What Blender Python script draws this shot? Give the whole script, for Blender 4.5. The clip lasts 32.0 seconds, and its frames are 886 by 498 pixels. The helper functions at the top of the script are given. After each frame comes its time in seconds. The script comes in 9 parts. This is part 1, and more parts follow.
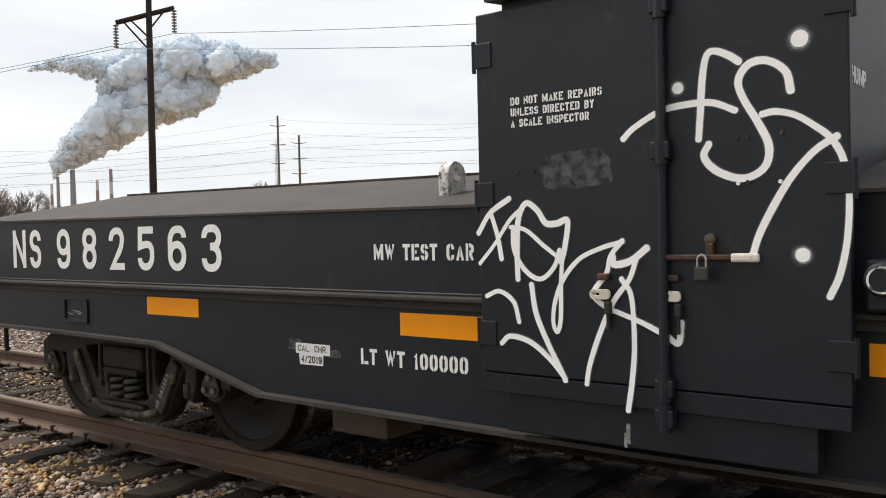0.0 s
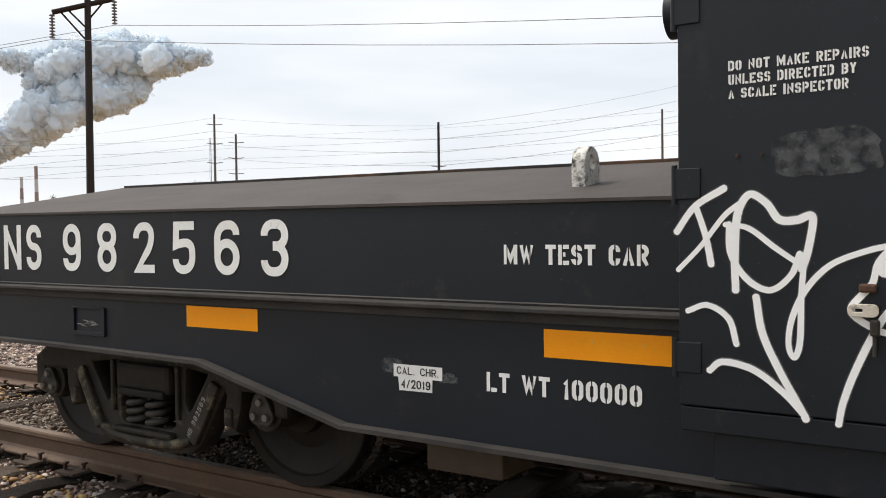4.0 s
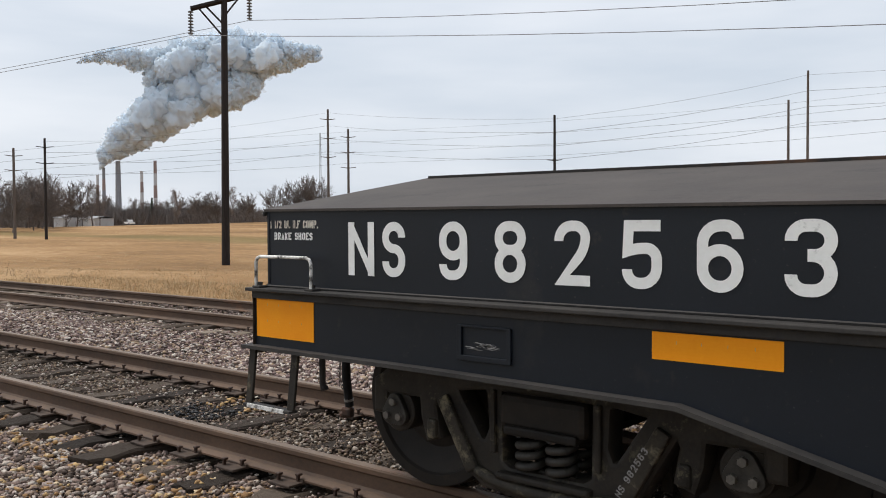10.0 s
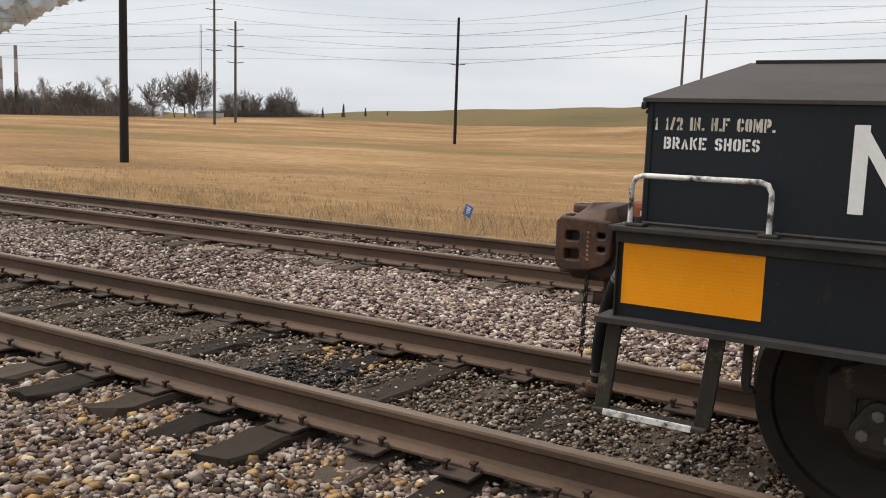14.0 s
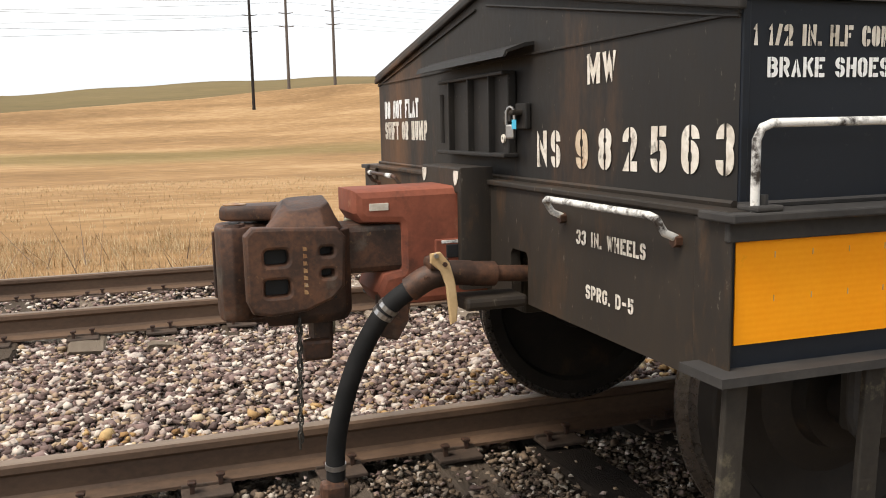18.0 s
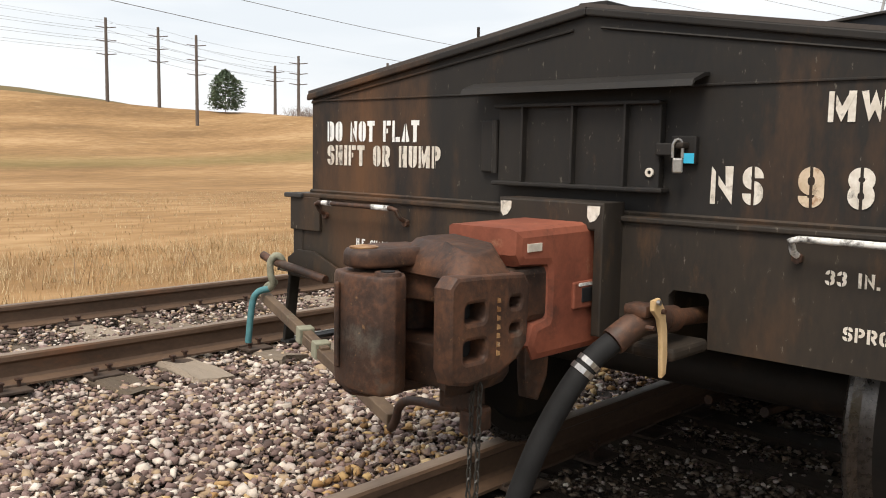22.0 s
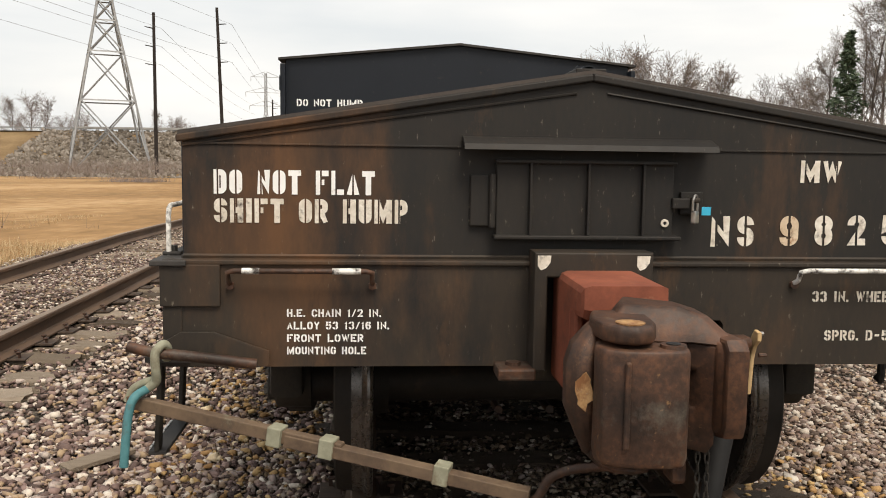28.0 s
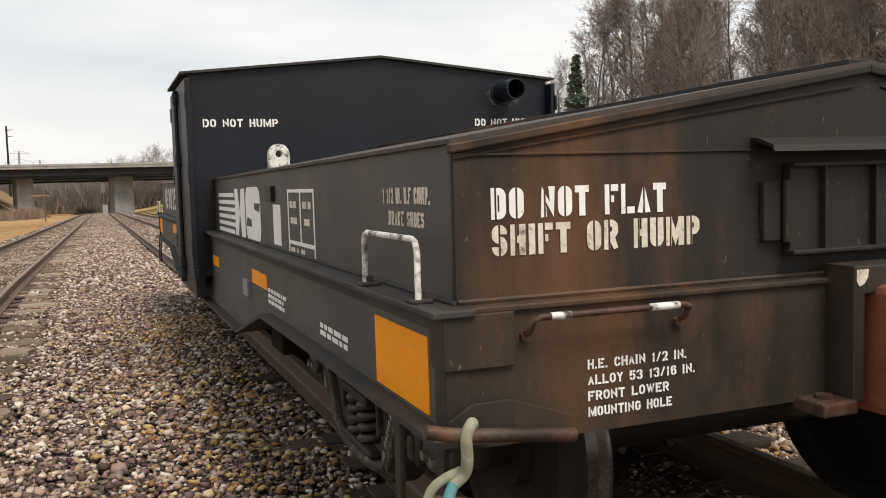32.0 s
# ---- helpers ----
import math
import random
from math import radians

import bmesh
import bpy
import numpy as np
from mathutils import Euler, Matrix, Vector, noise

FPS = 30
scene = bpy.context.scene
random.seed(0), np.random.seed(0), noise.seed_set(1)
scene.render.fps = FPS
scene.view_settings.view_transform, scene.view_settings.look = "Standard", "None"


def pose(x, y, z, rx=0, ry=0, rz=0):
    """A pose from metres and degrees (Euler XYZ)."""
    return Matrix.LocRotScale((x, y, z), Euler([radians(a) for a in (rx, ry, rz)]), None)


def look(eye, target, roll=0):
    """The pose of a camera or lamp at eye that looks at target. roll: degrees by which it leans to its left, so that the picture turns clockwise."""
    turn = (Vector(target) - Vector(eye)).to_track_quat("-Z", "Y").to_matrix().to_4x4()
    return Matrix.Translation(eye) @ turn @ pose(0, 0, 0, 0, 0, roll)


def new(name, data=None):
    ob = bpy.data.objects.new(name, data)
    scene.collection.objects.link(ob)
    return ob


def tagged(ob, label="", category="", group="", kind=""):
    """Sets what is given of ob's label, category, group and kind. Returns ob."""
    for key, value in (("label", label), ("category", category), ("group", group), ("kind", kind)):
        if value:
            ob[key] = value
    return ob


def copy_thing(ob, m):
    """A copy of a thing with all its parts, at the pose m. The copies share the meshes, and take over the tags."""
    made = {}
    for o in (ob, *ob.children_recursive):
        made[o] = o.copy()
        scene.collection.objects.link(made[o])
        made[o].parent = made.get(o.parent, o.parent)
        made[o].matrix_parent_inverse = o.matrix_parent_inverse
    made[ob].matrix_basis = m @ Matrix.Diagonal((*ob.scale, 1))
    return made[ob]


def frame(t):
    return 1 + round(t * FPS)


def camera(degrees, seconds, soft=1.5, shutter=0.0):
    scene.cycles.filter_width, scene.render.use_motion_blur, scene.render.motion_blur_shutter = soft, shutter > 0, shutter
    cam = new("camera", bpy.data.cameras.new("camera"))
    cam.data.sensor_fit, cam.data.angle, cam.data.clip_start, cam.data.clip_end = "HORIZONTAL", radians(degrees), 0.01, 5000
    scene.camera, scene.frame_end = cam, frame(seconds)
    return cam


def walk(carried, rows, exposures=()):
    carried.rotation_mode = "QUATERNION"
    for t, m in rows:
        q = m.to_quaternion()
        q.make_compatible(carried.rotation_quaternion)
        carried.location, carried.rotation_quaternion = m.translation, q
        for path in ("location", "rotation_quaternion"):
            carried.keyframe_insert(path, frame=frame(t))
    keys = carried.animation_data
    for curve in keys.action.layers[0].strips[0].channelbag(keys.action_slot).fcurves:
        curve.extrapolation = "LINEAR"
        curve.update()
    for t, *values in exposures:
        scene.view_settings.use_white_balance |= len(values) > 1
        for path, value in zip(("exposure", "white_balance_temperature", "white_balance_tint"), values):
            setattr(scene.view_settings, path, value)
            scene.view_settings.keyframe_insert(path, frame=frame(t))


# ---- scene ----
cam = camera(53.3, 32.0, soft=1.0)
# seconds, stops, kelvin, tint
EXPOSURES = [(0, 0.49, 6750, 10), (4, 0.50, 6650, 10), (8, 0.36, 6350, 10), (9, 0.2, 6250, 10), (13, 0.24, 6650, 10), (15.5, 0.1, 6650, 10), (17, -0.05, 6650, 10), (17.6, 0.62, 6800, 10), (18.1, 0.71, 6800, 10), (19, 0.34, 6800, 10), (20, 0.50, 6750, 10), (21, 0.40, 6750, 10), (22, 0.58, 6800, 10), (23, 0.64, 6800, 10), (24, 0.97, 6800, 10), (24.5, 0.92, 6800, 10), (26.5, 0.2, 6850, 10), (27, 0.42, 7100, 10), (28, 0.46, 7150, 10), (29, 0.0, 6900, 10), (30, 0.2, 6750, 10), (31, 0.22, 6800, 10), (32, 0.38, 7000, 10)]
# seconds, eye, target, roll
PATH = [
    (0, (6.587, -4.274, 1.484), (5.366, -2.691, 1.434), -1.3),
    (0.5, (6.432, -4.166, 1.509), (5.193, -2.596, 1.466), -0.9),
    (1, (6.27, -4.204, 1.481), (5.089, -2.59, 1.456), -1.1),
    (1.5, (6.065, -4.265, 1.493), (4.944, -2.609, 1.469), -1.7),
    (2, (5.961, -4.244, 1.491), (4.854, -2.579, 1.462), -1.5),
    (2.5, (5.894, -4.124, 1.469), (4.807, -2.445, 1.421), -1.7),
    (3, (5.831, -4.065, 1.466), (4.753, -2.381, 1.405), -1.2),
    (3.5, (5.712, -4.077, 1.46), (4.63, -2.396, 1.411), -0.5),
    (4, (5.512, -4.15, 1.475), (4.41, -2.482, 1.429), -0.7),
    (4.5, (5.433, -4.189, 1.479), (4.388, -2.484, 1.45), -0.9),
    (6.5, (5.088, -4.203, 1.466), (4.242, -2.391, 1.454), -0.7),
    (7, (4.94, -4.265, 1.474), (3.892, -2.561, 1.459), -0.3),
    (7.5, (4.786, -4.258, 1.458), (3.545, -2.689, 1.424), -0.6),
    (8, (4.557, -4.183, 1.475), (3.263, -2.66, 1.401), -1.2),
    (8.5, (4.373, -4.24, 1.474), (3.071, -2.723, 1.403), -0.7),
    (9, (4.128, -4.339, 1.506), (2.82, -2.828, 1.444), -1.0),
    (9.5, (3.935, -4.323, 1.497), (2.631, -2.808, 1.435), -0.9),
    (10, (3.66, -4.234, 1.515), (2.373, -2.704, 1.458), -0.3),
    (10.5, (3.38, -4.289, 1.501), (2.203, -2.672, 1.466), -0.4),
    (11, (3.065, -4.295, 1.509), (1.857, -2.704, 1.432), -1.9),
    (11.5, (2.753, -4.158, 1.496), (1.474, -2.627, 1.355), -1.1),
    (12, (2.411, -4.151, 1.473), (1.207, -2.564, 1.3), 0.0),
    (12.5, (1.993, -4.186, 1.48), (0.801, -2.591, 1.29), 0.7),
    (13, (1.611, -4.116, 1.479), (0.347, -2.579, 1.286), 0.5),
    (13.5, (1.286, -4.065, 1.479), (0.112, -2.463, 1.247), 1.4),
    (15.5, (-0.021, -3.677, 1.417), (-0.915, -1.91, 1.136), 0.5),
    (16, (-0.375, -3.331, 1.388), (-1.232, -1.543, 1.124), 0.9),
    (16.5, (-0.592, -3.134, 1.356), (-1.016, -1.196, 1.102), 0.7),
    (17, (-0.812, -2.981, 1.357), (-0.717, -1.001, 1.096), -0.1),
    (17.5, (-0.963, -2.792, 1.357), (-0.548, -0.858, 1.063), -1.3),
    (18, (-1.072, -2.708, 1.357), (-0.433, -0.833, 1.083), -1.2),
    (18.5, (-1.279, -2.573, 1.362), (-0.449, -0.767, 1.134), -1.6),
    (19, (-1.341, -2.32, 1.314), (-0.391, -0.568, 1.143), -1.7),
    (19.5, (-1.445, -2.189, 1.324), (-0.334, -0.532, 1.176), -0.7),
    (20, (-1.735, -2.122, 1.332), (-0.504, -0.554, 1.174), -0.2),
    (20.5, (-1.877, -2.072, 1.349), (-0.625, -0.521, 1.19), 0.3),
    (21, (-1.951, -1.883, 1.326), (-0.672, -0.356, 1.143), -0.1),
    (21.5, (-2.036, -1.697, 1.376), (-0.695, -0.231, 1.149), 0.1),
    (22, (-2.226, -1.528, 1.368), (-0.781, -0.163, 1.147), 1.0),
    (22.5, (-2.427, -1.377, 1.432), (-0.818, -0.212, 1.2), 1.1),
    (23, (-2.451, -1.193, 1.429), (-0.706, -0.252, 1.158), 1.6),
    (23.5, (-2.458, -1.047, 1.511), (-0.619, -0.323, 1.202), 1.6),
    (24, (-2.587, -0.816, 1.496), (-0.669, -0.335, 1.193), 2.0),
    (24.5, (-2.833, -0.485, 1.545), (-0.862, -0.336, 1.238), 0.2),
    (26.5, (-2.949, 0.241, 1.523), (-0.971, 0.074, 1.277), -0.5),
    (27, (-2.823, 0.305, 1.52), (-0.843, 0.236, 1.248), -0.1),
    (27.5, (-2.797, 0.39, 1.525), (-0.813, 0.349, 1.278), 0.9),
    (28, (-2.846, 0.693, 1.512), (-0.861, 0.542, 1.312), 0.8),
    (28.5, (-2.85, 0.909, 1.545), (-0.866, 0.726, 1.371), 0.6),
    (29, (-2.662, 1.012, 1.529), (-0.675, 0.834, 1.382), 0.3),
    (29.5, (-2.519, 1.168, 1.525), (-0.536, 0.94, 1.394), 0.1),
    (30, (-2.465, 1.468, 1.534), (-0.501, 1.108, 1.408), -0.1),
    (30.5, (-2.295, 1.611, 1.52), (-0.34, 1.212, 1.379), 0.2),
    (31, (-2.128, 1.74, 1.527), (-0.186, 1.285, 1.378), -0.1),
    (31.5, (-2.084, 1.971, 1.503), (-0.195, 1.332, 1.351), -2.3),
    (32, (-1.97, 2.095, 1.49), (-0.109, 1.377, 1.341), -1.7),
]
walk(cam, [(t, look(eye, target, roll)) for t, eye, target, roll in PATH], exposures=EXPOSURES)

# ---- light: an overcast winter sky and a weak, wide sun ----
SUN_ELEV, SUN_AZ = radians(56), radians(197)  # azimuth from +x, counted to the left
world = bpy.data.worlds.new("overcast_sky")
scene.world = world
world.use_nodes = True
wn, wl = world.node_tree.nodes, world.node_tree.links
wn.clear()
w_out = wn.new("ShaderNodeOutputWorld")
w_bg = wn.new("ShaderNodeBackground")
w_sky = wn.new("ShaderNodeTexSky")
w_sky.sky_type, w_sky.sun_disc = "NISHITA", False
w_sky.sun_elevation, w_sky.sun_rotation = SUN_ELEV, math.pi / 2 - SUN_AZ
w_sky.dust_density, w_sky.air_density = 4.0, 1.0
w_dim = wn.new("ShaderNodeVectorMath")
w_dim.operation = "SCALE"
w_dim.inputs["Scale"].default_value = 0.10
w_tc = wn.new("ShaderNodeTexCoord")
w_map = wn.new("ShaderNodeMapping")
w_map.inputs["Scale"].default_value = (1.3, 1.3, 7.0)
w_noise = wn.new("ShaderNodeTexNoise")
w_noise.inputs["Scale"].default_value, w_noise.inputs["Detail"].default_value = 1.6, 5.0
w_ramp = wn.new("ShaderNodeValToRGB")
w_ramp.color_ramp.elements[0].position, w_ramp.color_ramp.elements[1].position = 0.35, 0.68
w_ramp.color_ramp.elements[0].color = (0.60, 0.65, 0.71, 1)
w_ramp.color_ramp.elements[1].color = (0.79, 0.81, 0.84, 1)
w_mix = wn.new("ShaderNodeMix")
w_mix.data_type = "RGBA"
w_mix.inputs["Factor"].default_value = 0.90
wl.new(w_sky.outputs["Color"], w_dim.inputs[0])
wl.new(w_tc.outputs["Generated"], w_map.inputs["Vector"])
wl.new(w_map.outputs["Vector"], w_noise.inputs["Vector"])
wl.new(w_noise.outputs["Fac"], w_ramp.inputs["Fac"])
wl.new(w_dim.outputs["Vector"], w_mix.inputs["A"])
wl.new(w_ramp.outputs["Color"], w_mix.inputs["B"])
wl.new(w_mix.outputs["Result"], w_bg.inputs["Color"])
w_bg.inputs["Strength"].default_value = 1.0
wl.new(w_bg.outputs["Background"], w_out.inputs["Surface"])

sun = new("sun", bpy.data.lights.new("sun", "SUN"))
sun.data.energy, sun.data.angle, sun.data.color = 2.2, radians(24), (1.0, 0.93, 0.84)
sun.matrix_basis = look((0, 0, 0), (-math.cos(SUN_ELEV) * math.cos(SUN_AZ), -math.cos(SUN_ELEV) * math.sin(SUN_AZ), -math.sin(SUN_ELEV)))

# ---- small tools ----
rng = np.random.default_rng(7)
BASE = {}


def thing(name, at=(0, 0, 0), label="", category="", group="", kind=""):
    """An Empty at a base point that carries parts built in world coordinates."""
    ob = new(name)
    ob.location = at
    ob.empty_display_size = 0.2
    BASE[ob.name] = Vector(at)
    return tagged(ob, label, category, group, kind)


def under(ob, parent):
    if parent is not None:
        ob.parent = parent
        ob.matrix_parent_inverse = Matrix.Translation(-BASE.get(parent.name, Vector()))
    return ob


def put(name, mesh, material, parent=None, label="", at=None):
    if material is not None and not mesh.materials:
        mesh.materials.append(material)
    ob = under(new(name, mesh), parent)
    if at is not None:
        ob.matrix_basis = at
        BASE[ob.name] = Vector(at.translation)
    return tagged(ob, label)


def part(name, bm, material, parent=None, label="", smooth=None):
    me = bpy.data.meshes.new(name)
    bmesh.ops.recalc_face_normals(bm, faces=bm.faces)
    bm.to_mesh(me)
    bm.free()
    if smooth is not None:
        shade(me, smooth)
    return put(name, me, material, parent, label)


def shade(me, angle=35):
    me.polygons.foreach_set("use_smooth", [True] * len(me.polygons))
    me.set_sharp_from_angle(angle=radians(angle))


def raw(name, verts, faces, material, parent=None, label="", smooth=False):
    me = bpy.data.meshes.new(name)
    me.from_pydata([tuple(v) for v in verts], [], [tuple(f) for f in faces])
    me.update()
    if smooth:
        shade(me, 60)
    return put(name, me, material, parent, label)


def box(bm, x0, x1, y0, y1, z0, z1, bevel=0.0, m=None):
    """A box with bevelled edges, added to bm."""
    c, s = Vector(((x0 + x1) / 2, (y0 + y1) / 2, (z0 + z1) / 2)), (abs(x1 - x0), abs(y1 - y0), abs(z1 - z0))
    mat4 = Matrix.Translation(c) @ Matrix.Diagonal((*s, 1))
    tmp = bmesh.new()
    bmesh.ops.create_cube(tmp, size=1, matrix=mat4)
    if bevel:
        bmesh.ops.bevel(tmp, geom=tmp.edges[:], offset=min(bevel, 0.45 * min(s)), segments=2, affect="EDGES", profile=0.5)
    if m is not None:
        bmesh.ops.transform(tmp, matrix=m, verts=tmp.verts)
    join(bm, tmp)
    return bm


def join(bm, other):
    me = bpy.data.meshes.new("tmp")
    other.to_mesh(me)
    other.free()
    bm.from_mesh(me)
    bpy.data.meshes.remove(me)
    return bm


def boxed(*args, **kw):
    return box(bmesh.new(), *args, **kw)


def rod(bm, a, b, r, r2=None, seg=12):
    """A round bar from a to b."""
    a, b = Vector(a), Vector(b)
    tmp = bmesh.new()
    bmesh.ops.create_cone(tmp, cap_ends=True, segments=seg, radius1=r, radius2=r if r2 is None else r2, depth=(b - a).length)
    bmesh.ops.transform(tmp, matrix=Matrix.Translation((a + b) / 2) @ (b - a).to_track_quat("Z", "Y").to_matrix().to_4x4(), verts=tmp.verts)
    return join(bm, tmp)


def tube(bm, pts, r, seg=8, closed_ends=True, radii=None):
    """A bent round bar through the points."""
    pts = [Vector(p) for p in pts]
    rings, up = [], None
    for i, p in enumerate(pts):
        d = (pts[min(i + 1, len(pts) - 1)] - pts[max(i - 1, 0)]).normalized()
        if up is None:
            up = d.orthogonal().normalized()
        up = (up - d * up.dot(d)).normalized()
        side = d.cross(up)
        rr = radii[i] if radii else r
        rings.append([bm.verts.new(p + rr * (math.cos(k * math.tau / seg) * up + math.sin(k * math.tau / seg) * side)) for k in range(seg)])
    for a, b in zip(rings, rings[1:]):
        for k in range(seg):
            bm.faces.new((a[k], a[(k + 1) % seg], b[(k + 1) % seg], b[k]))
    if closed_ends:
        bm.faces.new(rings[0][::-1])
        bm.faces.new(rings[-1])
    return bm


def smooth_line(pts, n=8):
    """Points of a smooth curve through pts (Catmull-Rom)."""
    p = [Vector(q) for q in pts]
    p = [2 * p[0] - p[1], *p, 2 * p[-1] - p[-2]]
    out = []
    for i in range(1, len(p) - 2):
        for k in range(n):
            t = k / n
            out.append(0.5 * (2 * p[i] + (p[i + 1] - p[i - 1]) * t + (2 * p[i - 1] - 5 * p[i] + 4 * p[i + 1] - p[i + 2]) * t * t + (3 * p[i] - p[i - 1] - 3 * p[i + 1] + p[i + 2]) * t**3))
    return out + [p[-2]]


def lathe(bm, profile, centre, axis="y", seg=32):
    """Turns (radius, along) pairs round an axis."""
    rings = []
    for r, h in profile:
        ring = []
        for k in range(seg):
            c, s = r * math.cos(k * math.tau / seg), r * math.sin(k * math.tau / seg)
            v = {"y": (c, h, s), "x": (h, c, s), "z": (c, s, h)}[axis]
            ring.append(bm.verts.new(Vector(centre) + Vector(v)))
        rings.append(ring)
    for a, b in zip(rings, rings[1:]):
        for k in range(seg):
            bm.faces.new((a[k], a[(k + 1) % seg], b[(k + 1) % seg], b[k]))
    bm.faces.new(rings[0][::-1])
    bm.faces.new(rings[-1])
    return bm


def plate(name, outlines, thick, m, material, parent=None, label="", bevel=0.0, smooth=30):
    """A flat plate with holes: outlines in its own xy plane, the first the rim; m lays it into the world."""
    cu = bpy.data.curves.new(name, "CURVE")
    cu.dimensions, cu.fill_mode, cu.extrude, cu.bevel_depth, cu.bevel_resolution = "2D", "BOTH", max(thick / 2 - bevel, 0.0005), bevel, 1
    for line in outlines:
        sp = cu.splines.new("POLY")
        sp.points.add(len(line) - 1)
        for q, (x, y) in zip(sp.points, line):
            q.co = (x, y, 0, 1)
        sp.use_cyclic_u = True
    me = mesh_of(cu)
    me.transform(m)
    shade(me, smooth)
    return put(name, me, material, parent, label)


def mesh_of(curve):
    tmp = bpy.data.objects.new("tmp", curve)
    scene.collection.objects.link(tmp)
    bpy.context.view_layer.update()
    me = bpy.data.meshes.new_from_object(tmp.evaluated_get(bpy.context.evaluated_depsgraph_get()))
    bpy.data.objects.remove(tmp)
    bpy.data.curves.remove(curve)
    me.materials.clear()
    return me


def rounded(x0, y0, x1, y1, r, n=4):
    """Outline of a rectangle with round corners."""
    out = []
    for cx, cy, a in ((x1 - r, y1 - r, 0), (x0 + r, y1 - r, 90), (x0 + r, y0 + r, 180), (x1 - r, y0 + r, 270)):
        out += [(cx + r * math.cos(radians(a + 90 * k / n)), cy + r * math.sin(radians(a + 90 * k / n))) for k in range(n + 1)]
    return out


SOUTH = Matrix(((1, 0, 0, 0), (0, 0, -1, 0), (0, 1, 0, 0), (0, 0, 0, 1)))  # xy plane onto xz, facing -y
NORTH = Matrix(((-1, 0, 0, 0), (0, 0, 1, 0), (0, 1, 0, 0), (0, 0, 0, 1)))  # facing +y, running to -x
WEST = Matrix(((0, 0, -1, 0), (-1, 0, 0, 0), (0, 1, 0, 0), (0, 0, 0, 1)))  # facing -x, running to -y
EAST = Matrix(((0, 0, 1, 0), (1, 0, 0, 0), (0, 1, 0, 0), (0, 0, 0, 1)))  # facing +x, running to +y


# ---- materials ----
def material(name, ramp, rough=(0.6, 0.8), metal=0.0, scale=3.0, fine=40.0, bump=0.1, bump_size=0.004, spread=0.25, stretch=(1, 1, 1), spots=None, specular=0.5, by=""):
    """A surface whose colour runs over ramp by a coarse and a fine noise. spots: (colour, size, share) of stains. by: 'object' or 'island' adds a random share per piece."""
    ma = bpy.data.materials.new(name)
    ma.use_nodes = True
    n, l = ma.node_tree.nodes, ma.node_tree.links
    bs = n["Principled BSDF"]
    tc = n.new("ShaderNodeTexCoord")
    mp = n.new("ShaderNodeMapping")
    mp.inputs["Scale"].default_value = stretch
    l.new(tc.outputs["Object"], mp.inputs["Vector"])

    def noise_tex(size, detail, rough_=0.6):
        t = n.new("ShaderNodeTexNoise")
        t.inputs["Scale"].default_value, t.inputs["Detail"].default_value, t.inputs["Roughness"].default_value = size, detail, rough_
        l.new(mp.outputs["Vector"], t.inputs["Vector"])
        return t.outputs["Fac"]

    def math_(op, a, b):
        t = n.new("ShaderNodeMath")
        t.operation = op
        for i, v in enumerate((a, b)):
            if isinstance(v, (int, float)):
                t.inputs[i].default_value = v
            else:
                l.new(v, t.inputs[i])
        return t.outputs[0]

    coarse, small = noise_tex(scale, 6), noise_tex(fine, 4)
    f = math_("ADD", math_("MULTIPLY", coarse, 0.65), math_("MULTIPLY", small, 0.35))
    f = math_("ADD", math_("MULTIPLY", math_("SUBTRACT", f, 0.5), spread * 8), 0.5)
    if by:
        src = n.new("ShaderNodeObjectInfo" if by == "object" else "ShaderNodeNewGeometry")
        pick = src.outputs["Random" if by == "object" else "Random Per Island"]
        f = math_("ADD", math_("MULTIPLY", f, 0.2), math_("ADD", math_("MULTIPLY", math_("SUBTRACT", pick, 0.5), 0.80), 0.39))
    cr = n.new("ShaderNodeValToRGB")
    els = cr.color_ramp.elements
    for i, (pos, c) in enumerate(ramp):
        e = els[i] if i < 2 else els.new(pos)
        e.position = pos
        e.color = (*c, 1)
    l.new(f, cr.inputs["Fac"])
    colour = cr.outputs["Color"]
    if spots:
        for c, size, share in spots:
            mr = n.new("ShaderNodeMapRange")
            mr.inputs["From Min"].default_value, mr.inputs["From Max"].default_value = 0.5 + 0.25 * (0.5 - share) + 0.02, 0.5 + 0.25 * (0.5 - share) + 0.17
            l.new(noise_tex(size, 8, 0.7), mr.inputs["Value"])
            mx = n.new("ShaderNodeMix")
            mx.data_type = "RGBA"
            l.new(mr.outputs["Result"], mx.inputs["Factor"])
            l.new(colour, mx.inputs["A"])
            mx.inputs["B"].default_value = (*c, 1)
            colour = mx.outputs["Result"]
    l.new(colour, bs.inputs["Base Color"])
    rg = n.new("ShaderNodeMapRange")
    rg.inputs["To Min"].default_value, rg.inputs["To Max"].default_value = rough
    l.new(small, rg.inputs["Value"])
    l.new(rg.outputs["Result"], bs.inputs["Roughness"])
    bs.inputs["Metallic"].default_value = metal
    bs.inputs["Specular IOR Level"].default_value = specular
    if bump:
        bp = n.new("ShaderNodeBump")
        bp.inputs["Strength"].default_value, bp.inputs["Distance"].default_value = bump, bump_size
        l.new(f if not by else small, bp.inputs["Height"])
        l.new(bp.outputs["Normal"], bs.inputs["Normal"])
    return ma


